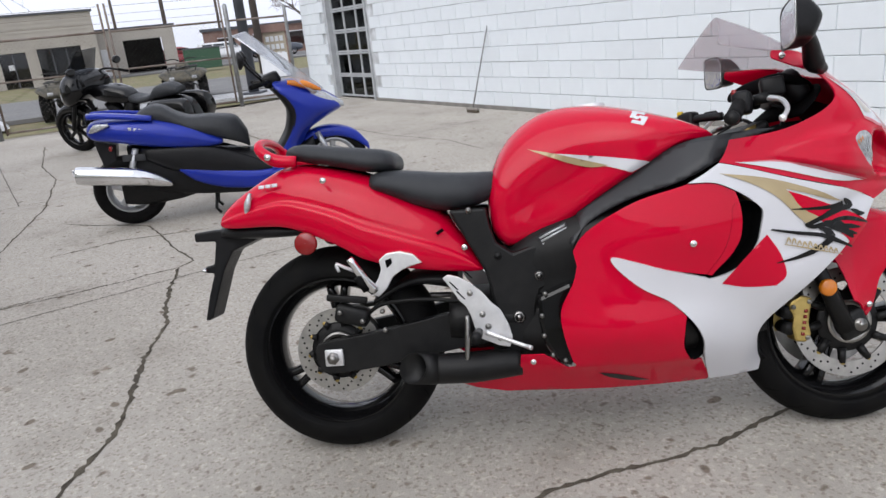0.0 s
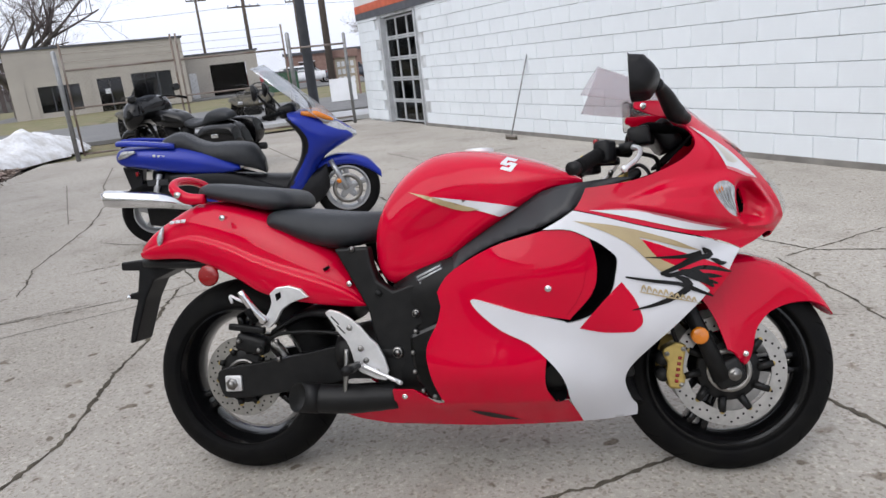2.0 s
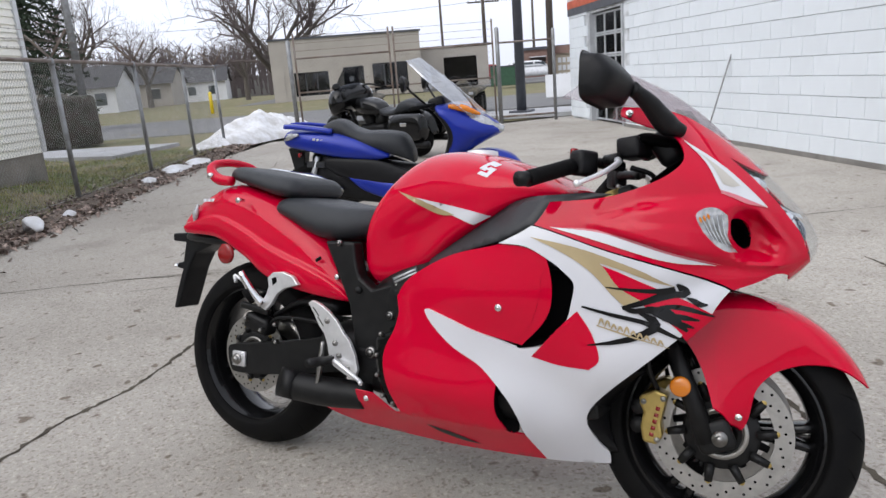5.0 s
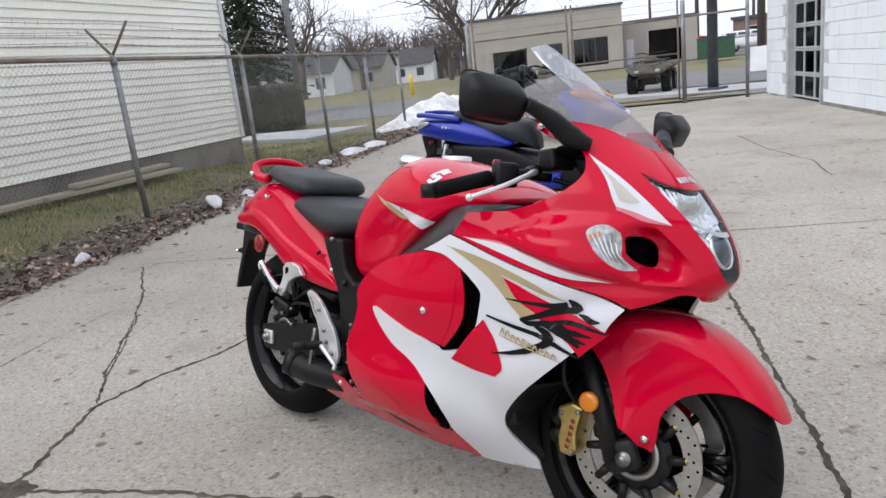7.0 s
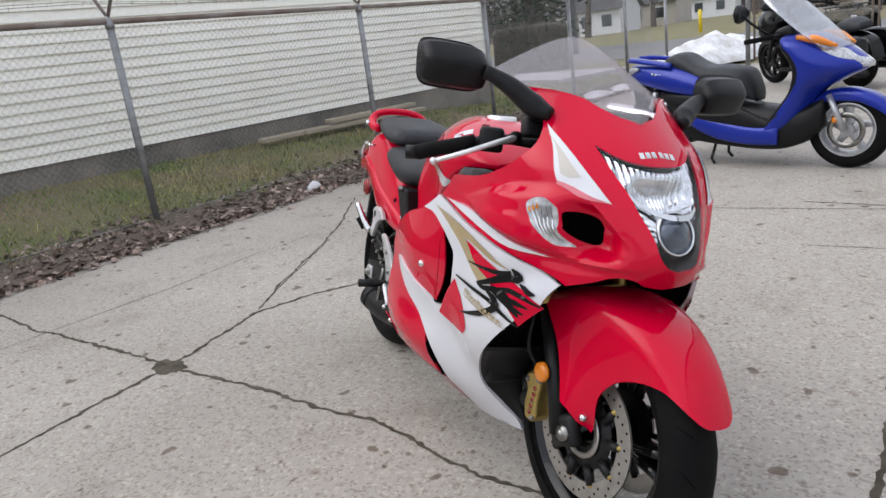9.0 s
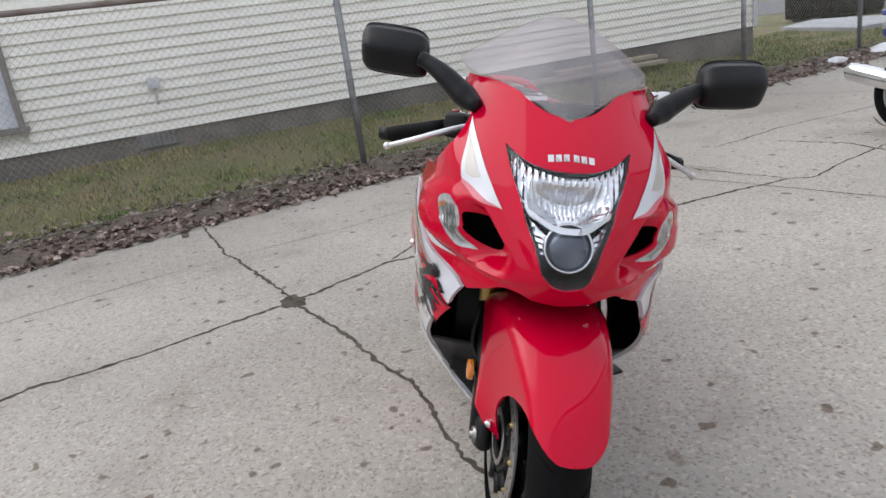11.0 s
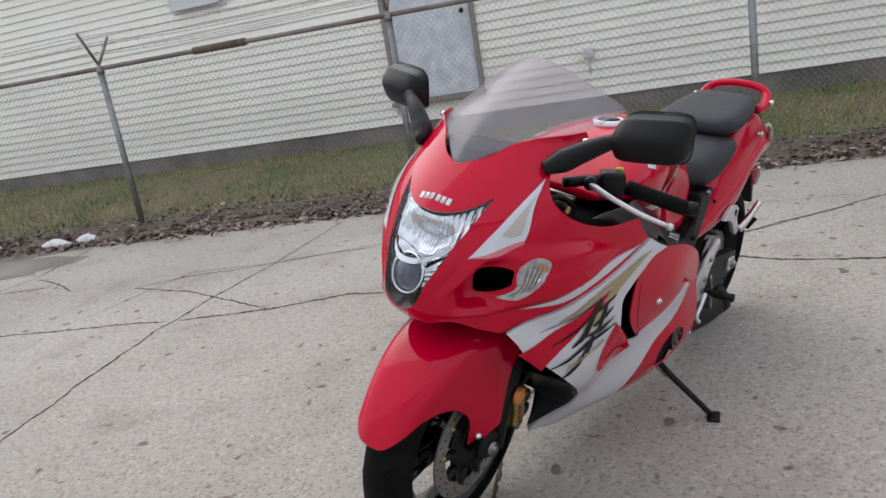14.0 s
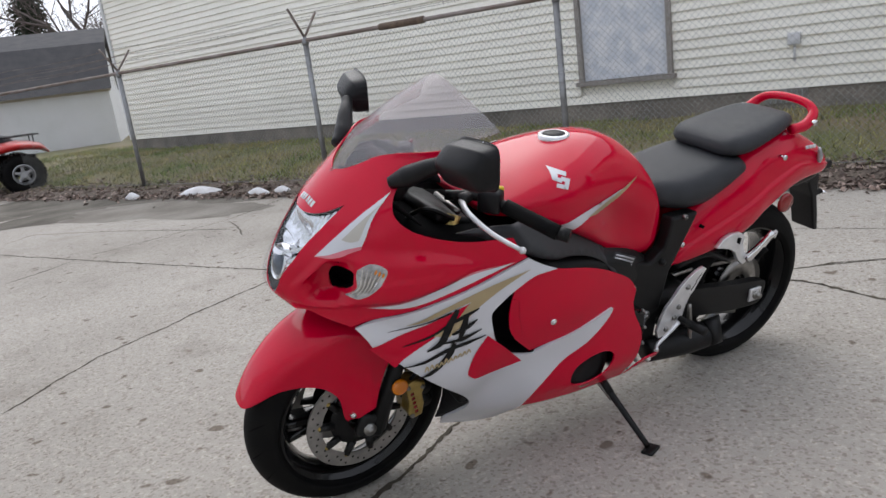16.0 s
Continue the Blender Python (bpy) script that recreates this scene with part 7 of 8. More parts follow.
# broom leaning on the block wall
bp, tp = Vector((.17, 8.0, 0)), Vector((.485, 8.23, 1.25))
br = thing("push_broom", "old push broom leaning against the white wall", "broom")
part("handle", tube([tuple(bp + Vector((0, 0, .05))), tuple(tp)], .009, 8), M["galv"], br)
part("broom_head", box_bm((.26, .05, .03), bevel=.008, m=frame_of(WD, WN, bp + Vector((0, 0, .055)))), M["door_wood"], br, smooth=False)
part("bristles", box_bm((.25, .045, .04), bevel=.004, m=frame_of(WD, WN, bp + Vector((0, 0, .025)))), M["bristle"], br, smooth=False)


# ---- street, far buildings, trees ----
def slab(name, pts, z, material, label, kind="structure", cat=""):
    bm = bmesh.new()
    vs = [bm.verts.new((x, y, z)) for x, y in pts]
    f = bm.faces.new(vs)
    f.normal_update()
    if f.normal.z < 0:
        f.normal_flip()
    r = bmesh.ops.extrude_face_region(bm, geom=[f])
    bmesh.ops.translate(bm, vec=(0, 0, -.1), verts=[v for v in r["geom"] if isinstance(v, bmesh.types.BMVert)])
    bmesh.ops.recalc_face_normals(bm, faces=bm.faces[:])
    return tagged(part(name, bm, material, smooth=False), label, cat or name, kind=kind)


RD = Vector((-.62, .78, 0)).normalized()          # down the street
RN = Vector((.78, .62, 0))


def street(a, b):
    """Along and across the street, from a point beside the gate."""
    p = Vector((-19.5, 15.5, 0)) + RD * a + RN * b
    return p.x, p.y


SD = Vector((.83, .55, 0)).normalized()            # cross street past the gate
slab("road", [(-60, -3), (-15, 12.3), (-9.6, 14.9), (-2, 19.5), (40, 46), (36, 54), (-8, 27), (-20, 21.5), (-66, 6)], .052, M["asphalt"], "pale worn asphalt street")
slab("pavement_walk", [(-13.3, 7.1), (-10.55, 7.2), (-11.3, 9.5), (-14.6, 8.4)], .12, M["walk"], "pale concrete path slab beside the lawn", cat="pavement")
slab("forecourt", [(-9.2, 13.9), (-3.0, 14.8), (-2, 17.5), (-8, 15.8)], .06, M["walk"], "pale concrete apron behind the gate", cat="pavement")
slab("parking_lot", [(-34, 34), (-21, 44), (-10, 50), (10, 60), (-20, 80), (-50, 60)], .05, M["asphalt"], "far asphalt parking lot", cat="road")


def box_part(name, parent, size, at, material, rz=0.0, label="", bevel=0.0):
    return part(name, box_bm(size, bevel=bevel, m=pose(*at, 0, 0, rz)), material, parent, label, smooth=False)


# tan commercial building: walls round real openings
ang = math.degrees(math.atan2(41.4 - 35.5, -23.7 + 31.8))
shop = thing("commercial_building", "low tan commercial building with dark windows and a recessed entrance", "building", Matrix.Translation((-31.8, 35.6, 0)) @ pose(0, 0, 0, 0, 0, ang))
L, Hh = 10.1, 4.05
ops = [(1.45, 3.75, .35, 1.9), (4.75, 6.15, 0, 2.05), (6.75, 9.15, .35, 2.15)]
x = 0
for x0, x1, z0, z1 in ops + [(L, L, 0, 0)]:
    if x0 > x:
        box_part("wall", shop, (x0 - x, .25, Hh), ((x0 + x) / 2, .12, Hh / 2), M["far_wall"])
    if x1 > x0:
        box_part("wall", shop, (x1 - x0, .25, Hh - z1), ((x0 + x1) / 2, .12, (Hh + z1) / 2), M["far_wall"])
        if z0:
            box_part("wall", shop, (x1 - x0, .25, z0), ((x0 + x1) / 2, .12, z0 / 2), M["far_wall"])
        w = box_part("window", shop, (x1 - x0, .04, z1 - z0), ((x0 + x1) / 2, .30, (z0 + z1) / 2), M["pane"], label="dark shop window")
        for f in (.5,) if x1 - x0 < 2 else (.33, .66):
            box_part("mullion", w, (.06, .08, z1 - z0), (x0 + (x1 - x0) * f, .27, (z0 + z1) / 2), M["slate"])
        box_part("window_frame", w, (x1 - x0, .08, .06), ((x0 + x1) / 2, .27, z1 - .03), M["slate"])
    x = x1
# black sheet set back from the windows, for the shade indoors
box_part("dark_interior", shop, (L - .6, .1, 2.3), (L / 2, 2.2, 1.15), M["dark"])
box_part("curtain", shop, (.9, .05, 1.4), (3.1, .7, 1.1), M["lumber"], label="tan curtain")
box_part("notice", shop, (.35, .02, .3), (5.3, .26, 1.25), M["white_wall"])
box_part("end_wall", shop, (.25, 8, Hh), (.125, 4.2, Hh / 2), M["far_wall"])
box_part("end_wall", shop, (.25, 8, Hh), (L - .125, 4.2, Hh / 2), M["far_wall"])
box_part("roof", shop, (L + .2, 8.6, .12), (L / 2, 4.2, Hh + .06), M["slate"])
for k in range(7):
    box_part("wall_groove", shop, (L, .02, .02), (L / 2, -.012, 2.35 + .25 * k), M["far_wall"])
for x in (.7, 1.2, 4.3, 6.5):
    box_part("pilaster", shop, (.18, .06, 2.2), (x, -.03, 1.1), M["far_wall"])
wing = thing("garage_wing", "tan flat-roofed garage wing with a wide dark open bay", "building", Matrix.Translation((-25.4, 46.0, 0)) @ pose(0, 0, 0, 0, 0, 27.5))
for x0, x1, z0, z1 in ((-3, .95, 0, 3.0), (3.45, 4.3, 0, 3.0), (.95, 3.45, 2.25, 3.0)):
    box_part("wall", wing, (x1 - x0, .25, z1 - z0), ((x0 + x1) / 2, .12, (z0 + z1) / 2), M["far_wall"])
# black sheet across the bay paints its deep shade
box_part("open_bay", wing, (2.6, .05, 2.3), (2.2, 2.5, 1.15), M["dark"], label="black sheet for the shade in the open garage bay")
box_part("side_wall", wing, (.2, 7, 3), (4.2, 3.6, 1.5), M["far_wall"])
box_part("roof", wing, (7.6, 7.4, .1), (.65, 3.6, 3.05), M["slate"])
box_part("door", wing, (.5, .06, 1.8), (-.3, -.02, .9), M["white_wall"])
rb = thing("brick_building", "long low red brick building far across the street", "building", Matrix.Translation((-26, 64, 0)) @ pose(0, 0, 0, 0, 0, 20))
box_part("wall", rb, (24, 8, 2.6), (12, 4, 1.3), M["brick"])
box_part("roof", rb, (24.4, 8.4, .25), (12, 4, 2.72), M["slate"])
for k in range(7):
    w = box_part("window", rb, (1.5, .08, 1.2), (2 + 3.2 * k, -.02, 1.3), M["pane"])
    box_part("window_frame", w, (1.6, .06, .08), (2 + 3.2 * k, -.05, 1.94), M["white_wall"])


def cottage(at, rz, size, wall, label):
    t = thing("cottage", label, "house", Matrix.Translation(at) @ pose(0, 0, 0, 0, 0, rz), "far houses")
    w, d, h = size
    box_part("wall", t, (w, d, h), (0, 0, h / 2), wall)
    part("roof", flat([(-d / 2 - .4, h - .1), (0, h + d * .33), (d / 2 + .4, h - .1), (0, h + d * .33 - .18)], w + .6, pose(0, 0, 0, 0, 0, 90)), M["roof"], t, smooth=False)
    part("gable", flat([(-d / 2, h - .02), (0, h + d * .30), (d / 2, h - .02)], w - .04, pose(0, 0, 0, 0, 0, 90)), wall, t, smooth=False)
    for k in (-.3, .05, .32):
        a = box_part("window", t, (.9, .06, 1.0), (w * k, -d / 2 - .01, h * .55), M["pane"])
        box_part("window_frame", a, (1.0, .05, .08), (w * k, -d / 2 - .03, h * .55 + .54), M["white_wall"])
    box_part("door", t, (.9, .06, 1.9), (w * -.12, -d / 2 - .02, .95), M["door_wood"])
    return t


cottage((-56, 38.5, 0), 35, (7, 5.5, 2.2), M["white_wall"], "small white clapboard house with grey roof far away")
cottage((-64, 50, 0), 35, (9, 6, 2.4), M["far_wall"], "pale far house behind bare trees")
cottage((-70, 63, 0), 40, (9, 6, 2.4), M["white_wall"], "distant white house by the wooded rise")

# barn with dark roof beyond the end of the cream house
barn = thing("barn", "white low barn with a dark gambrel roof", "barn", Matrix.Translation((1.15, -20.2, .1)) @ pose(0, 0, 0, 0, 0, -6))
box_part("wall", barn, (7, 5, 1.75), (3.5, -2.5, .85), M["white_wall"], label="white painted wall")
part("roof", flat([(-.25, 1.68), (1.0, 3.0), (2.6, 3.55), (4.2, 3.0), (5.25, 1.68), (4.2, 2.85), (2.6, 3.4), (1.0, 2.85)], 7.2, pose(3.5, 0, 0, 0, 0, -90)), M["roof"], barn, "dark shingled roof", smooth=False)
part("gable", flat([(0, 1.7), (1.05, 2.8), (2.6, 3.35), (4.15, 2.8), (5, 1.7)], 6.9, pose(3.5, 0, 0, 0, 0, -90)), M["white_wall"], barn, smooth=False)
box_part("eave_trim", barn, (7.1, .05, .12), (3.5, .03, 1.68), M["lumber"])


# ---- vehicles far off ----
def car(at, rz, size, paint, label, suv=False, group="parked cars"):
    t = thing("car", label, "car", Matrix.Translation(at) @ pose(0, 0, 0, 0, 0, rz), group)
    l, w, h = size
    c, k = .32, w / 2
    rows = [(-.5 * l, .45, .62 * h, k * .8), (-.47 * l, .3, .66 * h, k * .95), (-.2 * l, .28, .68 * h, k), (.2 * l, .28, .66 * h, k), (.42 * l, .28, .58 * h, k * .95), (.5 * l, .38, .5 * h, k * .8)]
    part("body", body_loft(rows, .96), paint, t)
    rear = -.49 if suv else -.38
    rows = [(rear * l, .6 * h, .66 * h, k * .8), ((rear + .03) * l, .6 * h, .97 * h if suv else .8 * h, k * .8), (-.15 * l, .6 * h, h, k * .8), (.08 * l, .6 * h, .97 * h, k * .8), (.24 * l, .6 * h, .66 * h, k * .78)]
    part("cabin", body_loft(rows, .93), paint, t)
    for s in (-1, 1):
        for x0, x1 in (((rear + .05) * l, -.27 * l), (-.25 * l, -.06 * l), (-.04 * l, .13 * l)):
            if x1 - x0 > .1:
                part("side_window", flat([(x0, .69 * h), (x1 + .04 * l * (x1 > 0), .69 * h), (x1 - .02, .92 * h), (x0 + .03, .92 * h)], .03, Matrix.Translation((0, s * k * .79, 0))), M["pane"], t, smooth=False)
        for x in (-.3 * l, .31 * l):
            simple_wheel(t, (x, s * (k - .1), c), c, .2, .2, M["silver"], 5)
        box_part("headlamp", t, (.08, .3, .14), (.485 * l, s * k * .6, .46 * h), M["clear_lens"], bevel=.02)
        box_part("tail_lamp", t, (.08, .16, .2), (-.49 * l, s * k * .75, .55 * h), M["red_lens"], bevel=.02)
    part("windscreen", flat([(-.8 * k, 0), (.8 * k, 0), (.7 * k, .32 * h), (-.7 * k, .32 * h)], .02, Matrix.Translation((.205 * l, 0, .665 * h)) @ pose(0, 0, 0, -38, 0, 90)), M["pane"], t, smooth=False)
    return t


M["car_red"] = mat("red_car_paint", (0.38, 0.02, 0.03), 0.3, coat=0.6)
M["car_silver"] = mat("pale_car_paint", (0.42, 0.43, 0.42), 0.35, 0.4, coat=0.6)
M["car_white"] = mat("white_car_paint", (0.7, 0.71, 0.73), 0.3, coat=0.6)
M["car_dark"] = mat("dark_car_paint", (0.05, 0.06, 0.08), 0.3, coat=0.6)
car((-20.3, 54.2, .06), 30, (4.4, 1.75, 1.5), M["car_white"], "white car in the far parking lot", True)
car((-23.5, 52.6, .06), 30, (4.4, 1.75, 1.45), M["car_red"], "red car in the far parking lot")
car((-17.0, 55.6, .06), 30, (4.4, 1.75, 1.45), M["car_dark"], "dark car in the far parking lot")
car((-6.0, 40.5, .06), 30, (4.4, 1.75, 1.5), M["car_red"], "red car beside the fuel sign")

# street furniture
dump = thing("dumpster", "dark green steel dumpster", "dumpster", Matrix.Translation((-16.4, 39.5, .06)) @ pose(0, 0, 0, 0, 0, 25))
M["green"] = mat("green_steel", (0.03, 0.09, 0.05), 0.5)
box_part("bin", dump, (2.0, 1.3, 1.1), (0, 0, .6), M["green"], bevel=.03)
box_part("lid", dump, (2.05, 1.35, .08), (0, 0, 1.19), M["slate"], bevel=.02)
sign = thing("fuel_sign", "tall fuel price board on posts", "sign", Matrix.Translation((-8.1, 26.7, .05)) @ pose(0, 0, 0, 0, 0, 15))
box_part("board", sign, (.85, .12, 1.35), (0, 0, .85), M["lumber"])
for k in range(4):
    for j in range(4):
        box_part("numeral_bar", sign, (.13, .02, .2), (-.28 + .18 * j, -.07, .35 + .3 * k), M["white_wall"])
for s in (-1, 1):
    box_part("post", sign, (.08, .1, 1.7), (s * .46, 0, .85), M["brick"])
box_part("cap", sign, (1.1, .3, .3), (0, 0, 1.66), M["brick"])
af = thing("a_frame_sign", "white folding pavement sign", "sign", Matrix.Translation((-6.9, 22.3, .05)) @ pose(0, 0, 0, 0, 0, 20))
for s in (-1, 1):
    part("panel", box_bm((.9, .03, .8), m=Matrix.Translation((0, s * .16, .39)) @ pose(0, 0, 0, s * 20, 0, 0)), M["white_wall"], af, smooth=False)
yb = tagged(part("bollard", tube([(-26.9, 25.3, -.05), (-26.9, 25.3, 1.1), (-26.9, 25.3, 1.15)], [.09, .09, .03], 12), M["yellow"]), "yellow painted steel bollard by the street", "bollard")


def utility_pole(at, h, r, arms, label, mat_=None):
    t = thing("utility_pole", label, "pole", Matrix.Translation(at), "poles along the street")
    part("pole", tube([(0, 0, -.1), (0, 0, h)], [r * 1.15, r * .8], 12), mat_ or M["wood_pole"], t)
    for z, l in arms:
        part("crossarm", box_bm((l, .1, .12), m=pose(0, .1, z, 0, 0, 35)), M["wood_pole"], t, smooth=False)
        for k in (-.45, -.2, .2, .45):
            p = Matrix.Rotation(radians(35), 4, "Z") @ Vector((k * l, .1, z + .12))
            part("insulator", tube([tuple(p - Vector((0, 0, .06))), tuple(p + Vector((0, 0, .1)))], .04, 8), M["slate"], t)
    return t


utility_pole((-28.2, 61.6, 0), 12.5, .17, [(11.8, 2.4), (7.3, 3.0)], "tall wooden utility pole with crossarms")
utility_pole((-5.35, 15.2, 0), 9.0, .11, [], "dark steel sign pole on a bolted base", M["slate"])
utility_pole((-8.55, 26.1, 0), 10.5, .13, [], "brown wooden pole by the street")
utility_pole((-22.9, 15.4, 0), 9.5, .13, [(8.8, 1.8)], "grey street pole beside the lawn", M["galv"])
utility_pole((-33, 62, 0), 9, .13, [(8.4, 1.8)], "far wooden utility pole")
utility_pole((-25.0, 66, 0), 8, .13, [(7.6, 1.8)], "far wooden utility pole by the lot")
part_base = box_part("pole_foot", bpy.data.objects["utility_pole.001"], (.5, .5, .12), (0, 0, .05), M["slate"])
ps = thing("pole_sign", "yellow hanging sign on a dark pole", "sign", Matrix.Translation((-5.35, 15.2, 3.35)) @ pose(0, 0, 0, 0, 0, 20))
box_part("sign_box", ps, (.26, .12, .75), (-.26, 0, .2), M["yellow"], bevel=.02)
box_part("bracket", ps, (.2, .05, .05), (-.08, 0, .4), M["slate"])
for z0, a, b in ((11.9, (-28.2, 61.6), (-60, 20)), (11.9, (-28.2, 61.6), (20, 85)), (7.4, (-28.2, 61.6), (-70, 30)), (7.4, (-28.2, 61.6), (20, 85)), (8.8, (-22.9, 15.4), (-33, 62)), (8.8, (-22.9, 15.4), (-40, -20))):
    pts = [(a[0] + (b[0] - a[0]) * f, a[1] + (b[1] - a[1]) * f, z0 - 3.2 * f * (1 - f)) for f in np.linspace(0, 1, 14)]
    tagged(part("overhead_cable", tube(pts, .018, 4), M["slate"]), "thin dark overhead power cable", "cable", "overhead cables")


# ---- trees ----
def bare_tree(at, h, r, seed, spread=.55, levels=5, label="bare winter tree with a wide crown of fine twigs", n0=6, fork=.36, first=1.0, wobble=1.0):
    rnd, thin = random.Random(seed), random.Random(seed + 1)
    t = thing("tree", label, "tree", Matrix.Translation(at), "bare trees")
    trunk, twigs = [], []

    def grow(p, d, length, rad, lev, kept=True):
        kept = kept and (lev < 4 or thin.random() > .38)
        k = 5 if lev < 2 else 3
        pts, q, dd = [p.copy()], p.copy(), d.copy()
        for i in range(k):
            dd = (dd + Vector((rnd.uniform(-1, 1), rnd.uniform(-1, 1), rnd.uniform(-.4, .9))) * (.07 + .04 * lev) * wobble).normalized()
            q = q + dd * length / k
            pts.append(q.copy())
        m = tube([tuple(x) for x in pts], [rad, rad * .62], 8 if lev == 0 else 5 if lev < 3 else 3, 0, False)
        if kept:
            (trunk if lev < 2 else twigs).append(m)
        if lev >= levels:
            return
        n = n0 if lev == 0 else rnd.randint(3, 5)
        for i in range(n):
            f = rnd.uniform(.35, 1.0) if lev else rnd.uniform(.5, 1.0)
            j = min(int(f * k), k - 1)
            s = pts[j].lerp(pts[j + 1], f * k - j)
            a = rnd.uniform(0, 2 * math.pi)
            side = dd.orthogonal().normalized()
            side = Matrix.Rotation(a, 3, dd) @ side
            nd = (dd * (1 - spread) + side * spread * rnd.uniform(.7, 1.2) + Vector((0, 0, .18))).normalized()
            grow(s, nd, length * rnd.uniform(.55, .78) * (first if lev == 0 else 1), max(rad * rnd.uniform(.36, .52), .008), lev + 1, kept)
    grow(Vector((0, 0, -.2)), Vector((0, 0, 1)), h * fork, r, 0)
    part("trunk", merge(*trunk), M["bark"], t)
    part("crown", merge(*twigs), M["twig"], t, kind="stuff")
    return t


bare_tree((-38.2, 43.4, 0), 16, .46, 3, .60, 6, "broad bare tree spreading behind the tan building", 10, .22, 2.1, .5)
bare_tree((-48, 32.5, 0), 12, .3, 5)
bare_tree((-44, 27.0, 0), 11, .26, 8)
bare_tree((-57, 46, 0), 12, .3, 11)
bare_tree((-50, 52, 0), 11, .28, 14)
bare_tree((-16, 66, 0), 11, .3, 17)
bare_tree((-9, 70, 0), 10, .28, 19)
bare_tree((6.5, -36, 0), 11, .25, 23)
bare_tree((0.4, -34, 0), 11, .25, 29)


def conifer(at, h, w, seed, label):
    rnd = random.Random(seed)
    t = thing("conifer", label, "tree", Matrix.Translation(at), "conifers")
    part("trunk", tube([(0, 0, -.1), (0, 0, h * .95)], [h * .022, .02], 8), M["bark"], t)
    v, f = [], []
    for k in range(int(h * 26)):
        z = h * (.14 + .85 * (k / (h * 26)) ** .9)
        rr = w * (1 - z / h) ** .8 * rnd.uniform(.65, 1.1) + .05
        a = k * 2.399 + rnd.uniform(-.3, .3)
        d = Vector((math.cos(a), math.sin(a), -.18))
        for j in range(9):
            g = (j + 1) / 9
            c = Vector((0, 0, z)) + d * rr * g + Vector((0, 0, -.12 * rr * g * g))
            for s in range(7):
                u = Vector((rnd.uniform(-1, 1), rnd.uniform(-1, 1), rnd.uniform(-.7, .4))).normalized() * rnd.uniform(.14, .32) * (1.2 - .5 * g)
                n = u.orthogonal().normalized() * .05
                i = len(v)
                v += [c - n, c + n, c + u]
                f.append((i, i + 1, i + 2))
    part("needles", (v, f), M["needle"], t, smooth=False, kind="stuff")
    return t


conifer((-25.0, 14.6, .2), 11, 3.0, 2, "tall dark green spruce beside the house")
conifer((3.2, -40, 0), 8.5, 2.6, 4, "dark spruce behind the barn roof")

# clipped hedge: bare twigs in a rounded box
rnd = random.Random(6)
hedge = thing("hedge", "clipped brown leafless hedge beside the house", "hedge", Matrix.Translation((-15.7, 9.45, .1)) @ pose(0, 0, 0, 0, 0, 58) @ Matrix.Diagonal((1, 1, 1.16, 1)))
v, f = [], []
for k in range(9000):
    c = Vector((rnd.uniform(-.95, .95), rnd.uniform(-.7, .7), rnd.uniform(.0, 1.02)))
    u = Vector((rnd.gauss(0, 1), rnd.gauss(0, 1), rnd.gauss(.6, 1))).normalized() * rnd.uniform(.08, .2)
    n = u.orthogonal().normalized() * rnd.uniform(.006, .02)
    i = len(v)
    v += [c - n, c + n, c + u]
    f.append((i, i + 1, i + 2))
part("twig_mass", (v, f), M["hedge"], hedge, smooth=False, kind="stuff")
part("core", body_loft([(-.95, .05, .9, .6), (-.88, .02, 1.05, .66), (.88, .02, 1.05, .66), (.95, .05, .9, .6)]), M["hedge"], hedge)

# far woods on a low rise: a belt of trunks and twigs
rnd = random.Random(9)
trunks = []
for k in range(800):
    a = radians(rnd.uniform(131, 170))
    d = rnd.uniform(95, 150)
    p = Vector((d * math.cos(a), d * math.sin(a), (d - 95) * .055))
    h = rnd.uniform(3.5, 7)
    trunks.append(tube([tuple(p), tuple(p + Vector((rnd.uniform(-.5, .5), 0, h)))], [.16, .05], 3, 0, False))
    for j in range(7):
        q = p + Vector((0, 0, h * rnd.uniform(.3, .95)))
        trunks.append(tube([tuple(q), tuple(q + Vector((rnd.uniform(-1.8, 1.8), rnd.uniform(-1.8, 1.8), rnd.uniform(.4, 2.2))))], [.07, .02], 3, 0, False))
tagged(part("far_woods", merge(*trunks), M["twig"], smooth=False), "belt of bare grey-brown woods on a low rise", "woods", kind="stuff")
vs, fs = [], []
for i, d in enumerate((92, 110, 140, 180)):
    for j in range(60):
        a = radians(126 + 54 * j / 59)
        z = (0, .9, 2.6, 4.0)[i] + .8 * noise.noise((j * .3, i, 2))
        vs.append((d * math.cos(a), d * math.sin(a), z - .1))
tagged(part("wooded_rise", flip((vs, grid_faces(4, 60))), M["hedge"]), "low brown wooded rise on the skyline", "backdrop", kind="structure")

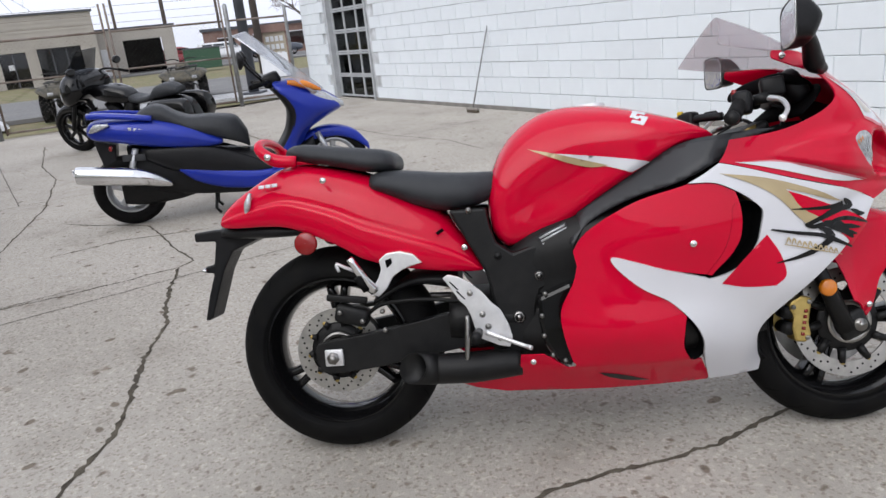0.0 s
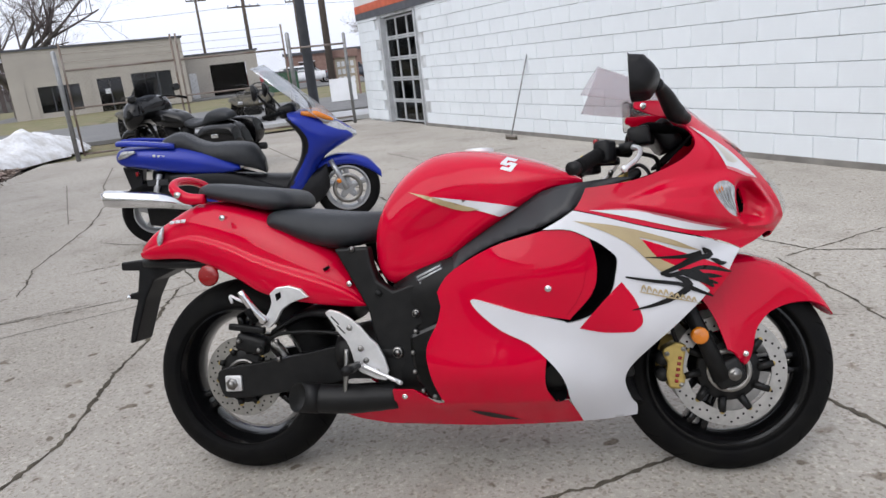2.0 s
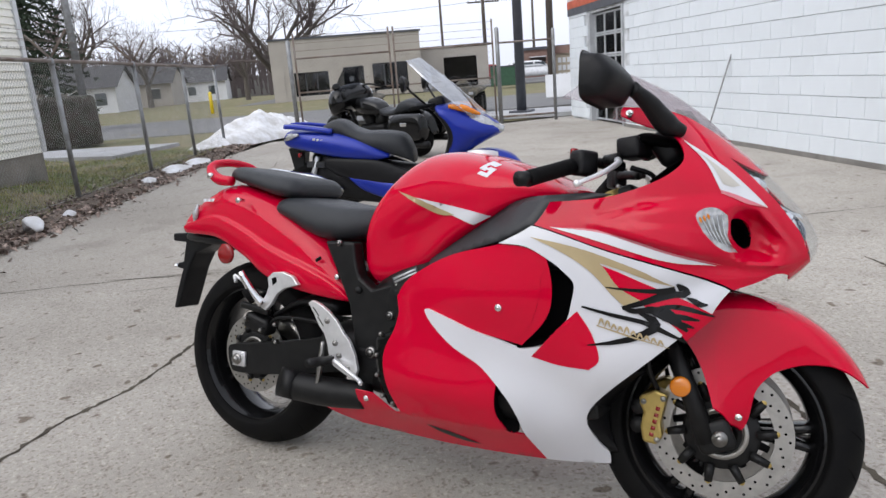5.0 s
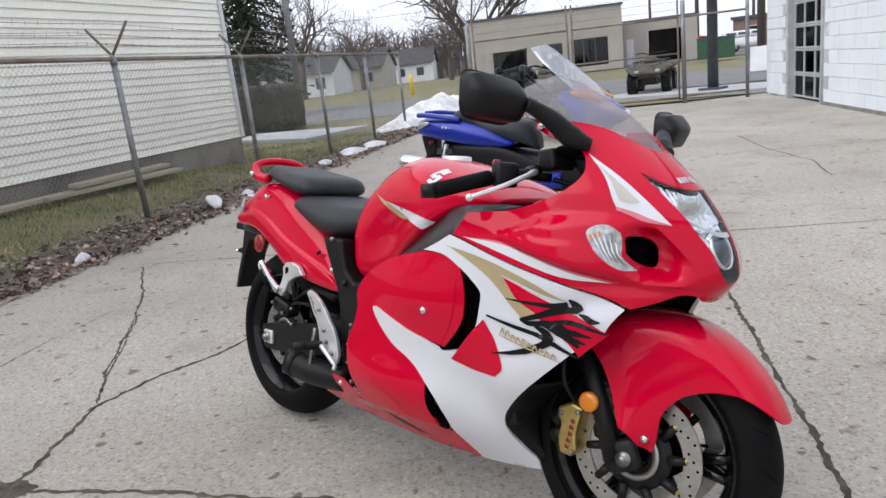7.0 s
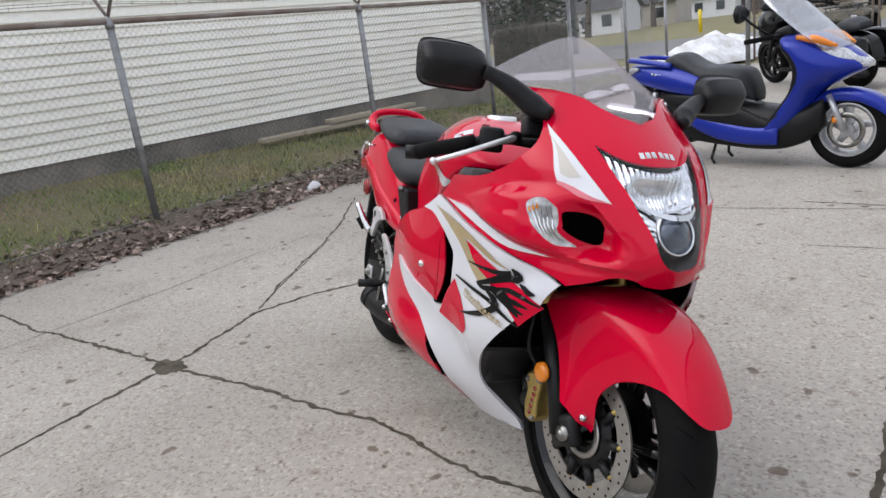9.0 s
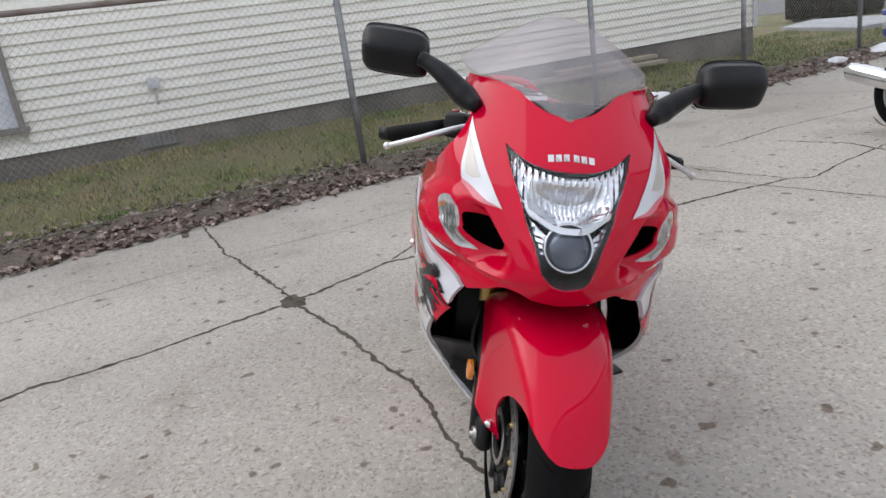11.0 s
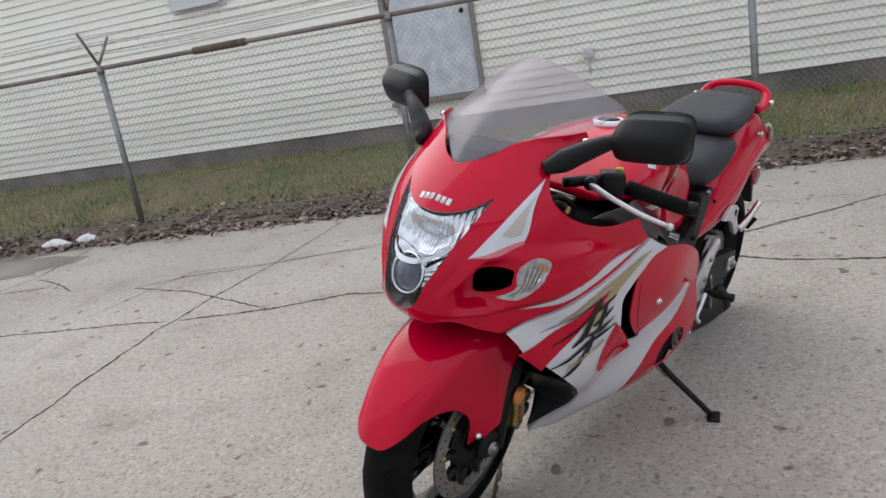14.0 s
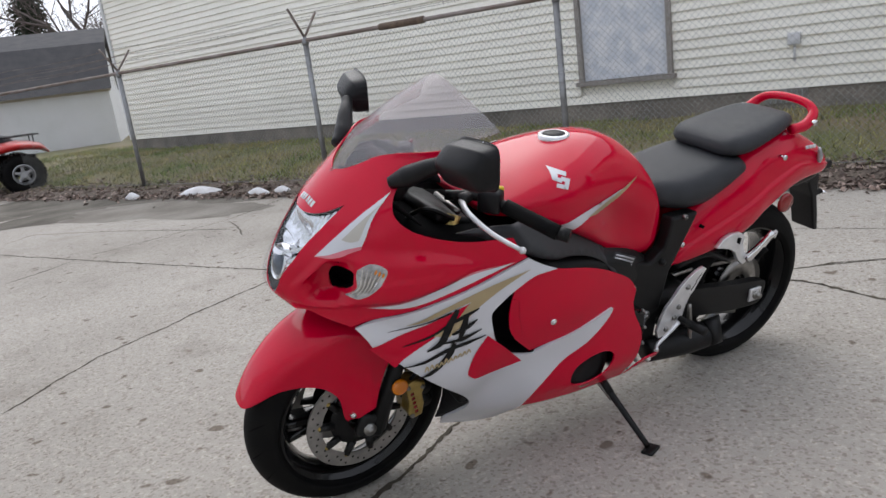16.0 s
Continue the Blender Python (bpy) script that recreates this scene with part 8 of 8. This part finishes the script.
# ---- snow, leaves, grass ----
def mound(name, at, rz, lx, ly, h, seed, label, group=""):
    rows, cols = 26, 34
    v = []
    for i in range(rows):
        for j in range(cols):
            r = i / (rows - 1)
            a = 2 * math.pi * j / cols
            edge = 1 + .45 * noise.noise((math.cos(a) * 1.6, math.sin(a) * 1.6, seed)) + .35 * noise.noise((math.cos(a) * 4.2, math.sin(a) * 4.2, seed + 7))
            x, y = lx * r * edge * math.cos(a), ly * r * edge * math.sin(a)
            z = h * (1 - r ** 1.6) * (1 + .35 * noise.noise((x * 1.7, y * 2.2, seed))) + .12 * h * noise.noise((x * 6, y * 6, seed)) * (1 - r)
            v.append((x, y, z - .03 * (r > .98)))
    ob = part(name, (v, grid_faces(rows, cols, True)), M["snow"])
    ob.matrix_world = Matrix.Translation(at) @ pose(0, 0, 0, 0, 0, rz)
    return tagged(ob, label, "snow", group)


mound("snow_bank", (-10.5, 11.4, .03), 107, 2.7, .85, .58, 1, "dirty white heap of ploughed snow by the fence")
mound("snow_bank", (-9.9, 9.3, .04), 120, 1.0, .4, .22, 2, "low melting snow heap along the fence")
for k, (s, n, l) in enumerate(((8.9, .25, .5), (9.8, .3, .45), (7.6, .3, .22), (5.2, .35, .12), (-6.9, .30, .34), (-5.75, .42, .16), (-5.4, .35, .14), (-8.0, .55, .12), (2.4, .40, .09))):
    p = on_fence(s, n)
    mound("snow_patch", (p.x, p.y, .04), 121, l, l * .4, .05 + .06 * l, 20 + k, "small patch of melting snow on leaf litter", "snow patches")
p = on_fence(4.35, .42)
tagged(part("paper_scrap", loft([[(x, -w, z), (x, w, z), (x, w * .6, z + .03), (x, -w * .7, z + .04)] for x, z, w in ((-.08, .0, .05), (-.02, .10, .07), (.05, .06, .08), (.10, .0, .03))], 10, 8), M["snow"]), "crumpled white paper lying on the verge", "litter").matrix_world = Matrix.Translation((p.x, p.y, .05))

# leaf litter strip and grass blades, thicker near the lot
rnd = random.Random(12)
v, f = [], []
for k in range(26000):
    s = rnd.uniform(-13.5, 13) if rnd.random() < .8 else rnd.uniform(-6, 6)
    n = .45 + rnd.gauss(-.20, .20)
    if n > .62 and rnd.random() < .85:
        continue
    g = float(lawn_z(s, n)) if n < .5 else .001
    c = on_fence(s, n, max(g, 0) + rnd.uniform(.0, .03))
    a = Vector((rnd.gauss(0, 1), rnd.gauss(0, 1), rnd.gauss(0, .45))).normalized() * rnd.uniform(.018, .050)
    b = a.cross(Vector((rnd.gauss(0, .5), rnd.gauss(0, .5), 1))).normalized() * a.length * .6
    i = len(v)
    lift = Vector((0, 0, rnd.uniform(0, .012)))
    v += [c - a, c + b + lift, c + a, c - b + lift]
    f += [(i, i + 1, i + 2), (i, i + 2, i + 3)]
tagged(part("leaf_litter", (v, f), M["leaf"], smooth=False), "brown dead leaves along the edge of the lawn", "leaves", kind="stuff")
verge_v, verge_f = [], []
us2, ns2 = np.arange(-22, 12.4, .3), np.linspace(-.12, .52, 8)
for u in us2:
    for n in ns2:
        q = on_fence(u, n + .05 * noise.noise((u * 2, 0, 7)))
        z = float(lawn_z(u, n)) + .03 + .03 * noise.noise((u * 3, n * 6, 1)) if n < .45 else .004
        if n == ns2[0]:
            z -= .06
        verge_v.append((q.x, q.y, z))
tagged(part("verge", (verge_v, flip((0, grid_faces(len(us2), len(ns2))))[1]), M["verge"]), "strip of dark soil and leaf litter beside the slab", "verge", kind="structure")
v, f = [], []
for k in range(110000):
    s = rnd.uniform(-16, 13)
    n = -rnd.random() ** 1.2 * 4.2 + .15
    if s < -8.7 and n < -5:
        continue
    if noise.noise((s * .9, n * 1.5, 4)) + rnd.uniform(-.5, .5) < -.25:
        continue
    z = float(lawn_z(s, n))
    c = on_fence(s, n, z - .01)
    if (c.dot(HN) - HC) < .02 and H0 < c.dot(HD) < H1:
        continue
    hgt = rnd.uniform(.025, .085)
    a = rnd.uniform(0, math.pi)
    w = Vector((math.cos(a), math.sin(a), 0)) * .006
    tip = c + Vector((rnd.gauss(0, .03), rnd.gauss(0, .03), hgt))
    i = len(v)
    v += [c - w, c + w, tip]
    f.append((i, i + 1, i + 2))
tagged(part("lawn_grass", (v, f), M["grass"], smooth=False), "short patchy winter grass, green and straw", "grass", kind="stuff")


# ---- blocks of the white wall: courses 0.2 m high, blocks 0.4 m long ----
def block_mesh(length, h=.1999, t=.03):
    me = bpy.data.meshes.new("block")
    e = .005
    l = length / 2
    v = []
    for y, d in ((0, 0), (-t + .008, 0), (-t, e)):
        v += [(-l + d, y, d), (l - d, y, d), (l - d, y, h - d), (-l + d, y, h - d)]
    f = [(8, 9, 10, 11)]
    for k in (0, 4):
        f += [(k + i, k + (i + 1) % 4, k + 4 + (i + 1) % 4, k + 4 + i) for i in range(4)]
    me.from_pydata(v, [], f)
    me.update()
    me.materials.append(M["block"])
    return me


full, half = block_mesh(.3974), block_mesh(.1974)
rnd = random.Random(31)
rest_v, rest_f = [], []
count = 0
for row in range(19):
    z = .04 + .2035 * row
    s = W0 + .2 + (.2 if row % 2 else 0)
    if row % 2:
        first = [(W0 + .1, half)]
    else:
        first = []
    spots = first + [(s + .4 * k, full) for k in range(int((W1 - s - .2) / .4))]
    for c, me in spots:
        if row * .2035 < GD[2] and GD[0] - .32 < c < GD[1] + .26:
            continue
        if z > 2.1 and c < W0 + 4.9:
            continue
        proud = rnd.uniform(-.004, .003)
        m = rf @ Matrix.Translation((c, .012 + proud, z)) @ pose(0, 0, 0, rnd.uniform(-.25, .25), rnd.uniform(-.15, .15), rnd.uniform(-.3, .3))
        if -8.4 < c < .2 and row < 12 and count < 300:
            ob = new("block", me)
            ob.parent = building
            ob.matrix_world = m
            count += 1
        else:
            i = len(rest_v)
            rest_v += [m @ v.co for v in me.vertices]
            rest_f += [tuple(x + i for x in p.vertices) for p in me.polygons]
part("blockwork", (rest_v, rest_f), M["block"], building, smooth=False, kind="stuff")
